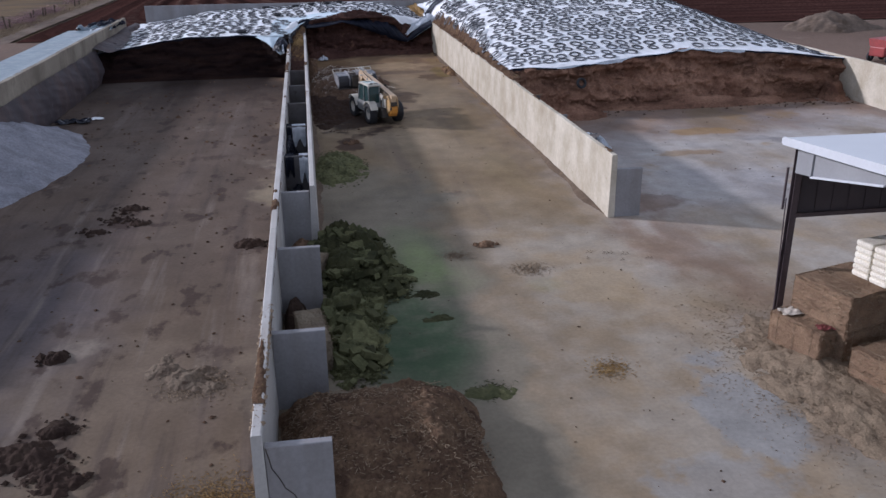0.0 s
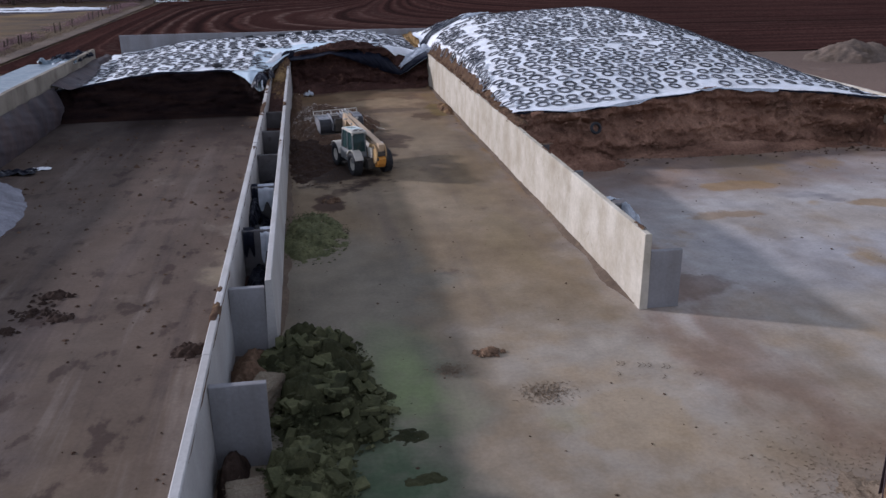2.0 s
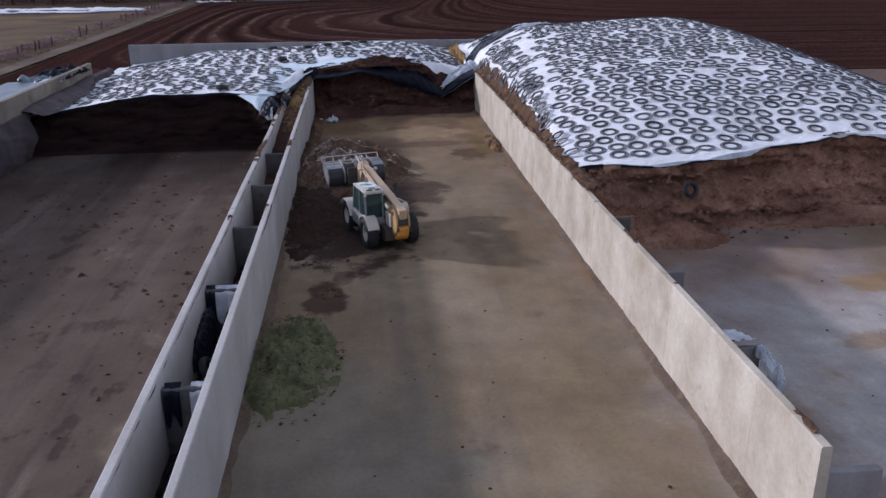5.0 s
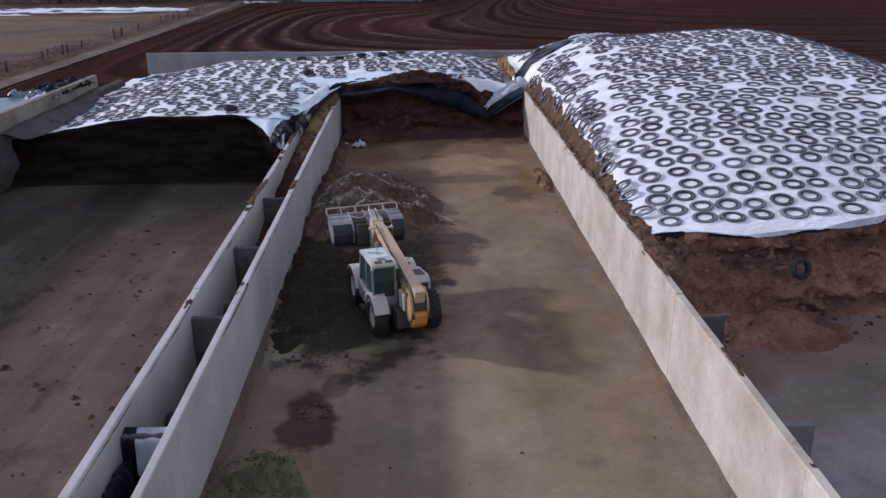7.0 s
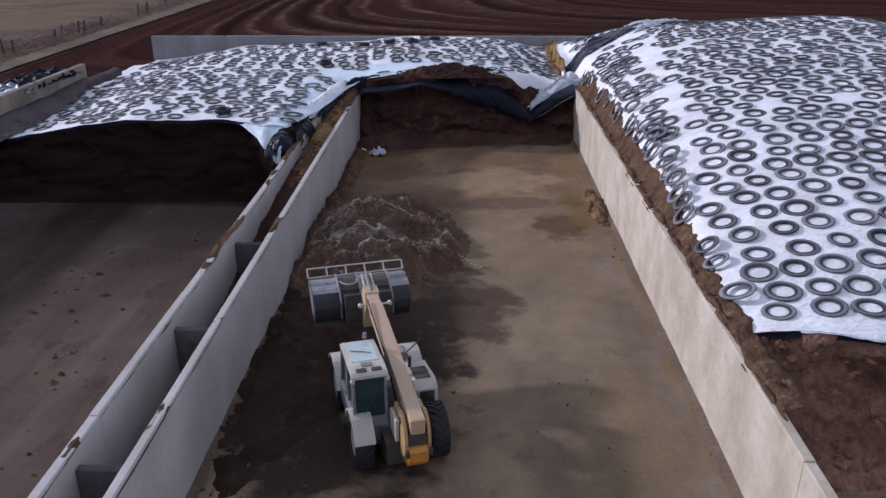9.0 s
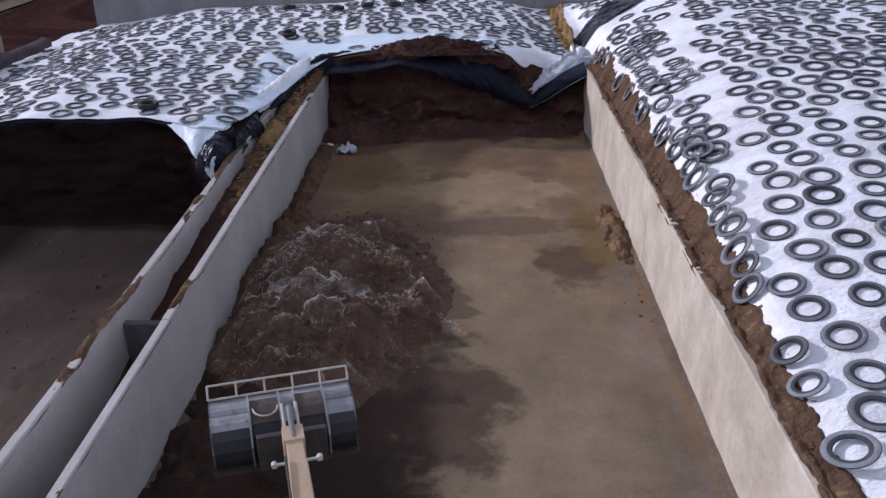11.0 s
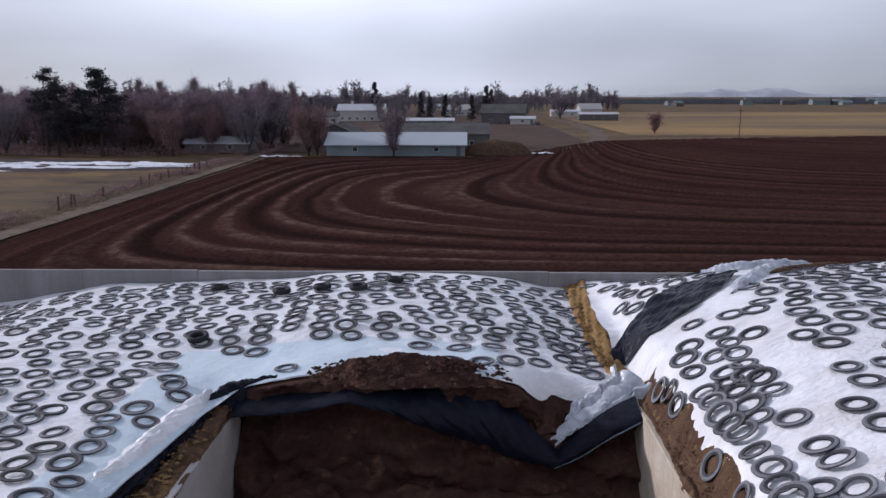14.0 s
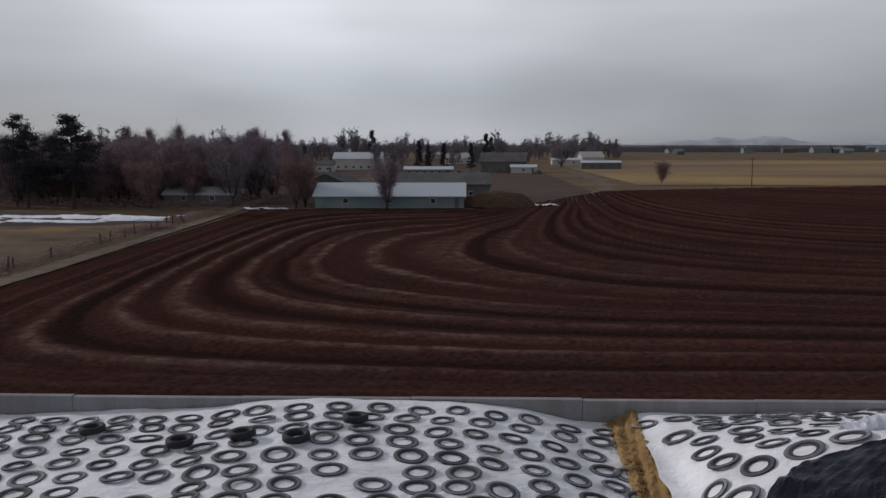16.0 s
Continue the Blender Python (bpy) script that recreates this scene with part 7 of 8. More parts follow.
Z = 1.75 + 0.72 * sstep(0.05, 0.5, W_) - 0.1 * np.sin(W_ * 3.1) * np.sin(U * 3.1) - 0.3 * sstep(0.75, 1, U) * (1 - W_) + 0.08 * np.abs(wob(U * 3, W_ * 5, 0.9, 3)) + 0.05 * np.abs(wob(U * 7, W_ * 4, 1.2, 1))
tagged(new("draped_sheet", sheet_grid("draped_sheet", X, Y, Z, M_FILM)), "pale crumpled plastic draped over a wing panel", "plastic sheet")
bundle([(14.75, 41.35, 2.3), (15.0, 41.3, 2.2), (15.3, 41.0, 1.75), (15.25, 40.8, 1.1)], 0.24, 0.16, 0.25, M_FILM, "pale plastic end hanging off the wing panel", "draped_sheet", 34, 12, seed=2)
bundle([(14.95, 41.6, 0.4), (15.3, 41.5, 0.9), (15.4, 41.4, 1.6)], 0.3, 0.2, 0.2, M_BLACK, "black plastic bundle behind the wing panel", "black_sheet", 30, 14, seed=2)
bundle([(13.9, 48.1, 0.25), (14.3, 48.2, 0.4), (14.9, 48.3, 0.1)], 0.35, 0.4, 0.3, M_BLACK, "black plastic bundle behind a wing panel", "black_sheet", 30, 14, seed=0)
plank = empty("wood_plank", pose(14.4, 53.6, 2.3, 0, 0, 4), "weathered plank lying on a wing panel", "plank")
part("board", box(bmesh.new(), -0.6, 0.75, -0.1, 0.1, 0.0, 0.045, 0.008), M_BALE, plank)


def wall_drift(x, side, y0, y1, wide, high, material, label, seed):
    """Dirt banked along a wall's foot, with a wavy edge."""
    U, W_ = np.meshgrid(np.arange(y0, y1, 0.22), np.linspace(0, 1, 9))
    ends = np.clip(np.minimum(U - y0, y1 - U) / 2.0, 0.05, 1)
    reach = wide * ends * np.clip(0.75 + 0.5 * wob(U, 0 * U, 0.22, seed) + 0.2 * wob(U, 0 * U, 0.9, seed + 1), 0.12, 2)
    X = x + side * W_ * reach
    Z = high * ends * (1 - W_) ** 1.7 * (0.8 + 0.35 * wob(X, U, 0.8, seed)) + 0.025 * wob(X, U, 3.0, seed) * (1 - W_) + 0.025 - 0.06 * W_ ** 4
    tagged(new("dirt_drift", sheet_grid("dirt_drift", X, U, Z, material)), label, "dirt", kind="stuff")


M_DRIFT = mat("trodden_dirt", (0.15, 0.112, 0.083), (0.10, 0.074, 0.055), 0.5, c=(0.20, 0.15, 0.095), spots=0.3, fine=8, bump=0.04)
wall_drift(0.0, 1, 35, 68, 0.4, 0.12, M_DRIFT, "trodden dirt along the bunker wall's foot", 1)
wall_drift(13.39, -1, 36, 91, 0.42, 0.14, M_DRIFT, "trodden dirt along the pale wall's foot", 2)
wall_drift(-1.78, -1, 16, 77, 0.35, 0.14, M_DRIFT, "dirt along the spine wall's outer foot", 0)
wall_drift(13.72, 1, 43, 55, 1.0, 0.35, M_SILAGE_DRY, "reddish silage washed along the wall's outer foot", 1)


def hanging(x0, x1, y, ztop, zlow, material, label):
    U, W_ = np.meshgrid(np.linspace(0, 1, 14), np.linspace(0, 1, 18))
    X = x0 + (x1 - x0) * U
    Z = ztop - (ztop - zlow) * W_ * (0.8 + 0.2 * np.sin(U * 9))
    Y = y - 0.16 - 0.035 * np.sin(U * 11 + W_ * 2) * W_ - 0.06 * W_ + 0.32 * np.exp(-(W_ * 14) ** 2)
    tagged(new("hanging_sheet", sheet_grid("hanging_sheet", X, Y, Z + 0.03 * np.exp(-(W_ * 14) ** 2), material)), label, "plastic sheet")


hanging(-0.75, -0.32, 40.9, 2.34, 0.9, M_FILM, "white plastic rag hung over a cross panel")
hanging(-1.14, -0.4, 47.6, 2.34, 1.1, M_FILM, "white plastic rag draped on a cross panel")
hanging(-1.46, -1.16, 47.6, 2.36, 0.7, M_BLACK, "black plastic rag hung over a cross panel")
hanging(-1.42, -1.0, 40.9, 2.35, 1.2, M_BLACK, "black plastic rag draped over a cross panel")
bundle([(-0.95, 36.0, 0.35), (-0.85, 40, 0.45), (-1.0, 46, 0.4), (-0.85, 52, 0.45), (-0.9, 57, 0.6)], 0.5, 0.35, 0.1, M_BLACK, "black plastic lying in the gap between the walls", "black_sheet", 120, 14, seed=1)
bundle([(-1.4, 44.5, 1.2), (-1.35, 46, 1.5), (-1.25, 47.3, 1.7)], 0.25, 0.25, 0.5, M_BLACK, "black plastic bunched against a cross panel", "black_sheet", 30, 12, seed=2)
for y in (44.3, 50.0, 57.2, 63.9):
    ob = new("whole_tyre", full_mesh)
    ob.matrix_basis = pose(-1.12, y, 0.95, 70, 20, 80)
    tagged(ob, "old tyre leaning in the gap between the walls", "tyre", group="tyres in the gap")

# lumps left on the wall tops
r = random.Random(8)
tagged(new("soil_lumps", clods("soil_lumps", [(-1.62 + r.uniform(-0.13, 0.13), r.uniform(16.0, 22.5), 2.7, r.uniform(0.03, 0.1)) for _ in range(560)], M_STRAW, 17)), "ochre soil and moss on the wall's end", "soil", kind="stuff")
def crust(name, xc, half, y0, y1, z, cover, material, label, seed):
    """Soil left in long ragged patches on a wall's top; where there is none it stays sunk in the concrete."""
    Y, U = np.meshgrid(np.arange(y0, y1, 0.09), np.linspace(-1, 1, 7), indexing="ij")
    X = xc + half * U + 0.03 * grit(Y, U, 1.2, seed)
    patch = grit(0 * Y + seed, Y, 0.28, seed) + 0.5 * grit(X * 2, Y, 1.1, seed + 1) + cover(Y)
    Z = z + 0.13 * np.clip(patch - 0.35 * np.abs(U) ** 2, -0.5, 0.7) + 0.025 * grit(X * 3, Y, 4.0, seed + 2) * (patch > 0)
    tagged(new(name, sheet_grid(name, X, Y, Z, material)), label, "soil", kind="stuff")


crust("soil_crust", -1.62, 0.135, 17, 82, 2.7, lambda y: np.interp(y, [17, 24, 50, 70, 82], [0.2, -0.5, -0.25, -0.05, 0.3]), M_SOIL, "brown soil left in patches on the wall top", 3)
crust("soil_crust", -0.17, 0.125, 52, 92.4, 2.7, lambda y: np.interp(y, [52, 70, 80, 92], [-0.9, -0.5, -0.1, 0.45]), M_SOIL, "brown soil along the bunker wall's top", 4)
crust("soil_crust", 13.58, 0.09, 36, 62, 2.97, lambda y: np.interp(y, [36, 45, 54, 62], [-0.5, -0.1, 0.45, 0.6]), M_SOIL, "brown soil along the pale wall's top", 6)
lump_c = [(13.7 + abs(r.gauss(0, 0.17)), r.uniform(56, 91.5), 0, r.choice((0.03, 0.04, 0.06, 0.1)) * r.uniform(0.7, 1.2)) for _ in range(1100)]
lump_c = [(x, y, float(h_right(np.array([x]), np.array([y]))[0]), s) for x, y, _, s in lump_c]
tagged(new("soil_lumps", clods("soil_lumps", lump_c, M_SOIL, 10)), "brown spoiled silage along the edge of the sheet", "silage", kind="stuff")

X, Y = np.meshgrid(np.linspace(0, 1, 22), np.linspace(55.5, 93.2, 520))
inner = 13.5 + 0.1 * grit(Y, 0 * Y + 2, 0.45, 5) + 0.04 * grit(Y, 0 * Y, 2.1, 7)
outer = 14.26 + 0.16 * wob(Y, 0 * Y, 0.5, 2)
U, X = X, inner + (outer - inner) * X
bed = np.where(X < 13.7, 3.01, h_right(np.maximum(X, 13.7), Y) + 0.03)
Z = bed + (0.13 * np.maximum(grit(X, Y, 1.1, 4), -0.3) + 0.05 * grit(X, Y, 3.7, 6) + 0.06) * sstep(0, 0.14, U) - 0.09 * (1 - sstep(0, 0.1, U)) - 0.14 * sstep(0.75, 1.0, U)
tagged(new("soil_drift", sheet_grid("soil_drift", X, Y, Z, M_SOIL)), "brown spoiled silage lying over the wall top", "silage", kind="stuff")
strip_pts = []
for _ in range(2600):
    x, y = 13.72 + abs(r.gauss(0, 0.17)), r.uniform(56, 91.5)
    strip_pts.append((x, y, float(h_right(np.array([x]), np.array([y]))[0]) - 0.03))
tagged(new("straw_strands", strands("straw_strands", strip_pts, M_SOIL, 0.12, 0.012, 0.02, 12)), "loose straw along the edge of the heap", "straw", kind="stuff")

# outer wall: stained plastic draped inside, blue sheet and black plastic on the bank behind
U, W_ = np.meshgrid(np.linspace(52, 79.5, 90), np.linspace(0, 1, 26))
Z = 2.75 * W_ + 0.12 * wob(U, 0 * U, 0.3, 1) * W_
X = -18.62 + 0.62 * np.sin((1 - W_) * 1.9) * 0.9 + 0.12 * wob(U, Z * 1.5, 0.5, 2) + 0.05 * wob(U, Z, 1.7, 1)
M_STAINED = mat("stained_clear_plastic", (0.09, 0.078, 0.084), (0.045, 0.036, 0.04), 0.5, c=(0.15, 0.138, 0.148), spots=0.25, fine=4, rough=0.65, spec=0.1, bump=0.04, streak=((0.10, 0.07, 0.065), (0.8, 0.8, 0.25), 0.7))
tagged(new("wall_drape", sheet_grid("wall_drape", X, U, np.maximum(Z, 0.0), M_STAINED)), "stained grey plastic draped down the outer wall", "plastic sheet")
X, Y = np.meshgrid(np.linspace(-18.72, -16.2, 16), np.linspace(79.2, 100, 90))
lift = sstep(-17.2, -18.7, X)
reach = -16.6 - 1.6 * sstep(82, 96, Y) + 0.35 * wob(Y, 0 * Y, 0.4, 1)
X = np.minimum(X, reach)
Y = Y + 1.6 * sstep(-18.7, -15.0, X) * (Y < 84)
tagged(new("wall_drape", sheet_grid("wall_drape", X, Y, h_left(X, Y) + 0.07 + lift * 0.55 + 0.06 * np.abs(wob(X * 2, Y, 0.9, 2)), M_STAINED)), "stained dark plastic between the sheet and the outer wall", "plastic sheet")
X, Y = np.meshgrid(np.linspace(-26, -19.1, 12), np.linspace(28, 96, 80))
tagged(new("earth_bank", sheet_grid("earth_bank", X, Y, 3.45 - 3.5 * sstep(0.45, 1, (-19.1 - X) / 6.9) - 0.06 * wob(X, Y, 0.5, 1) ** 2 - 3.2 * sstep(94.8, 96, Y), M_DIRT)), "earth bank behind the outer wall", "bank", kind="structure")
X, Y = np.meshgrid(np.linspace(-22.6, -18.95, 14), np.linspace(28, 87.5, 120))
tagged(new("blue_sheet", sheet_grid("blue_sheet", X, Y, 3.62 + 0.32 * sstep(-20.2, -19.0, X) + 0.03 * wob(X, Y, 0.9, 2), M_SHEET_BLUE)), "pale blue plastic sheet along the bank top", "plastic sheet")
for y, x, s, mm in ((88.2, -20.2, 1.5, M_SHEET_BLUE), (89.5, -20.0, 1.3, M_BLACK), (91.3, -20.0, 1.5, M_BLACK), (93.2, -19.9, 1.4, M_BLACK), (87.4, -19.6, 0.9, M_SHEET), (94.6, -19.6, 0.8, M_BLACK)):
    scrap(x, y, 3.5, s, mm, "crumpled plastic lying on the bank top", int(y), 0.4)

# ---- open shed ----
shed = empty("open_shed", pose(15.05, 23.5, 0), "open sided shed with a white roof", "shed")


def shed_box(name, mtl, *b, bevel=0.01, label=""):
    return part(name, box(bmesh.new(), *b, bevel), mtl, shed, label)


for x, y in ((0, 0), (7, 0), (14, 0), (0, -18), (7, -18), (14, -18)):
    bm = bmesh.new()
    for b in ((-0.14, 0.14, -0.13, -0.11), (-0.14, 0.14, 0.11, 0.13), (-0.012, 0.012, -0.11, 0.11)):
        box(bm, x + b[0] * 0.8, x + b[1] * 0.8, y + b[2] * 0.8, y + b[3] * 0.8, 0, 6.3)
    part("post", bm, M_POST, shed, "dark steel post")
bm = bmesh.new()
prism(bm, [(0.35, 6.5), (-9.0, 7.25), (-18.35, 6.5), (-18.35, 6.38), (-9.0, 7.13), (0.35, 6.38)], -0.35, 14.4)
part("roof", bm, M_GALV, shed, "white metal roof sheet")
bm = bmesh.new()
prism(bm, [(0.38, 6.56), (-9.0, 7.31), (-18.38, 6.56), (-18.38, 6.3), (-9.0, 7.05), (0.38, 6.3)], -0.42, -0.36)
part("fascia", bm, M_GALV, shed, "white roof edge trim")
shed_box("gutter", M_GALV, -0.4, 14.4, 0.36, 0.48, 6.33, 6.5)
for sgn, y0 in ((1, 0.0), (-1, -18.0)):
    bm = bmesh.new()
    prism(bm, [(y0 - sgn * a, z) for a, z in ((0.12, 6.33), (9.0, 7.06), (9.0, 6.72), (4.3, 6.32), (1.0, 5.62), (0.12, 5.5))], -0.16, -0.1)
    part("rafter", bm, M_CLAD, shed, "grey steel rafter deepened at the knee")
    bm = bmesh.new()
    prism(bm, [(y0 - sgn * a, z) for a, z in ((1.0, 5.64), (4.3, 6.34), (4.3, 6.28), (1.0, 5.58))], -0.22, -0.05)
    part("flange", bm, M_GALV, shed, "pale lower edge of the rafter")
shed_box("side_panel", M_SHED_DARK, -0.05, 14.1, 0.13, 0.17, 4.0, 6.3, label="dark metal side cladding")
for i in range(24):
    x = 0.3 + i * 0.58
    part("cladding_rib", box(bmesh.new(), x - 0.03, x + 0.03, 0.105, 0.13, 4.0, 6.3), M_SHED_DARK, shed)
shed_box("purlin", M_POST, 0.0, 14.0, 0.02, 0.1, 3.94, 4.08)
shed_box("stiffener", M_CLAD, -0.22, -0.04, -1.04, -0.98, 5.62, 6.36)
part("brace_cable", tube(bmesh.new(), (-0.2, 0.1, 4.6), (-0.3, -0.3, 0.0), 0.02, seg=6), M_POST, shed)
part("down_pipe", tube(bmesh.new(), (-0.22, 0.2, 5.6), (-0.22, 0.2, 4.2), 0.04, seg=8), M_POST, shed)

bale("bale", pose(16.5, 22.0, 0, 0, 0, 16), 2.5, 2.2, 1.15, "weathered brown straw bale under the shed's edge")
bale("bale", pose(16.5, 22.0, 1.16, 0, 0, 16), 2.5, 2.2, 1.15, "upper brown straw bale of the stack")
bale("bale", pose(15.02, 21.85, 0, 0, 0, 106), 2.05, 0.85, 1.1, "broken low straw bale beside the stack")
bale("bale", pose(16.9, 19.3, 0, 0, 0, 14), 2.4, 2.2, 1.0, "dark weathered bale near the shed's edge")
bags = empty("bag_stack", pose(17.6, 22.0, 2.32, 0, 0, 12), "stack of white woven bags on the bales", "bags")
for i in range(6):
    for j in range(2):
        part("bag", box(bmesh.new(), -0.75, 0.65, -0.75 + j * 0.7, -0.1 + j * 0.7, i * 0.2, i * 0.2 + 0.19, 0.07), M_BAG, bags)
scrap(14.85, 22.4, 1.12, 0.38, M_FIBRE, "pale torn cover on the low bale", 11, 0.25)
scrap(15.3, 21.15, 1.12, 0.3, M_TWINE, "tangled red wrap on the low bale", 12, 0.3)
pile("straw_litter", mound("straw_litter", 15.1, 20.3, 2.3, 4.3, 0.22, M_STRAW, rough=0.35, n=70, seed=12, lump=1.6), "loose straw litter round the bales", "straw")
rp = random.Random(44)
sp = [(15.0 + rp.gauss(0, 1.5), 20.2 + rp.gauss(0, 2.5), 0) for _ in range(6500)]
tagged(new("straw_strands", strands("straw_strands", [(x, y, 0.22 * max(0, 1 - math.hypot((x - 15.1) / 2.3, (y - 20.3) / 4.3))) for x, y, _ in sp], M_STRAW, 0.07, 0.009, 0.005, 6)), "loose straw stalks strewn round the bales", "straw", kind="stuff")

# ---- beyond the outer wall ----
def implement(m):
    t = empty("farm_implement", m, "faded red farm implement parked on bare dirt", "implement")
    part("frame", box(bmesh.new(), -1.5, 1.5, -0.8, 0.8, 0.6, 1.5, 0.1), M_RED, t)
    part("hopper", prism(bmesh.new(), [(-0.9, 1.5), (0.9, 1.5), (1.1, 2.2), (-1.1, 2.2)], -1.4, 1.4), M_RED, t)
    part("drawbar", tube(bmesh.new(), (1.5, 0, 0.7), (3.0, 0, 0.5), 0.07, seg=8), M_CHASSIS, t)
    for x in (-0.9, 0.9):
        for y in (-1.0, 1.0):
            part("wheel", lathe([(0.15, -0.1), (0.42, -0.13), (0.45, 0), (0.42, 0.13), (0.15, 0.1)], 18, M_TREAD, "wheel", "X"), M_TREAD, t).matrix_basis = pose(x, y, 0.45, 0, 0, 90)
    return t


implement(pose(55.5, 75.0, 0, 0, 0, 20))
for x, y, sx, sy, h, k in ((66, 101, 7, 4, 2.2, 3), (88, 99, 6, 4, 1.6, 5)):
    pile("dirt_mound", mound("dirt_mound", x, y, sx, sy, h, M_TRACK, rough=0.12, seed=k, lump=0.5), "heap of pale dirt on bare ground", "dirt mound")

# a crack down the end panel
bm = bmesh.new()
line = [(-1.46, 2.38), (-1.4, 2.1), (-1.36, 1.85), (-1.22, 1.6), (-1.1, 1.3), (-0.92, 1.12), (-0.84, 0.9), (-0.62, 0.72)]
for (xa, za), (xb, zb) in zip(line[:-1], line[1:]):
    tube(bm, (xa, 15.727, za), (xb, 15.727, zb), 0.014, seg=4)
crack = part("crack", bm, M_CHASSIS, next(o for o in bpy.data.objects if o.name.startswith("wing_panel") and abs(o.location.y - 15.84) < 0.01), "dark crack down the panel")
crack.matrix_parent_inverse = crack.parent.matrix_basis.inverted()

# tread marks left by the loader in the thin mud
def tread_marks(path, gauge, label, seed):
    verts, faces = [], []
    rt = random.Random(seed)
    pts = np.array(path)
    seg = np.hypot(*np.diff(pts, axis=0).T)
    along = np.concatenate([[0], np.cumsum(seg)])
    for side in (-gauge / 2, gauge / 2):
        for d in np.arange(0, along[-1], 0.17):
            if rt.random() < 0.6:
                continue
            x, y = np.interp(d, along, pts[:, 0]), np.interp(d, along, pts[:, 1])
            x2, y2 = np.interp(d + 0.3, along, pts[:, 0]), np.interp(d + 0.3, along, pts[:, 1])
            t = Vector((x2 - x, y2 - y, 0)).normalized() if abs(x2 - x) + abs(y2 - y) > 1e-6 else Vector((0, 1, 0))
            n = Vector((t.y, -t.x, 0))
            o = Vector((float(x), float(y), 0.017)) + n * side
            for wing_side in (-1, 1):
                a, b = o + n * 0.02 * wing_side, o + n * 0.15 * wing_side - t * 0.09
                k = len(verts)
                for p in (a - t * 0.016, a + t * 0.016, b + t * 0.016, b - t * 0.016):
                    verts.append((p.x, p.y, 0.017))
                for p in (a, b):
                    verts.append((p.x, p.y, 0.024))
                faces += [(k, k + 4, k + 5, k + 3), (k + 1, k + 2, k + 5, k + 4), (k, k + 1, k + 4), (k + 2, k + 3, k + 5)]
    tagged(new("tread_marks", mesh_of("tread_marks", verts, faces, M_DRIFT)), label, "tyre marks", kind="stuff")


tread_marks([(11.0, 31.1), (12.3, 30.7), (13.3, 30.0)], 0.7, "faint tread marks crossing the muddy floor", 2)

# ---- fence ----
def post_mesh():
    bm = bmesh.new()
    tube(bm, (0, 0, -0.12), (0, 0, 1.45), 0.09, 0.075, seg=8)
    me = bpy.data.meshes.new("post")
    bm.to_mesh(me)
    bm.free()
    me.materials.append(M_WOOD)
    return me


fence = empty("wire_fence", pose(-40, 112, 0), "old wire fence with leaning wooden posts", "fence")
pm = post_mesh()
r = random.Random(5)
ys = sorted(112 + 3.7 * i + r.uniform(-1.6, 1.6) for i in range(30) if r.random() < 0.75)
for y in ys:
    ob = new("post", pm)
    ob.parent = fence
    ob.matrix_basis = pose(r.uniform(-0.25, 0.25), y - 112, 0, r.uniform(-6, 6), r.uniform(-6, 6), 0) @ Matrix.Diagonal((1.3, 1.3, r.uniform(0.85, 1.3), 1))
for z in (0.5, 0.85, 1.15):
    part("wire", tube(bmesh.new(), (0, 0, z), (0, ys[-1] - 112, z), 0.012, seg=4), M_CHASSIS, fence)
tuft = []
r = random.Random(6)
for _ in range(1500):
    tuft.append((-39.2 + r.gauss(0, 0.8), r.uniform(110, 235), -0.05))
tagged(new("fence_grass", strands("fence_grass", tuft, M_STRAW, 0.9, 0.03, 0.0, 3)), "tall dry grass along the fence line", "grass", kind="stuff")


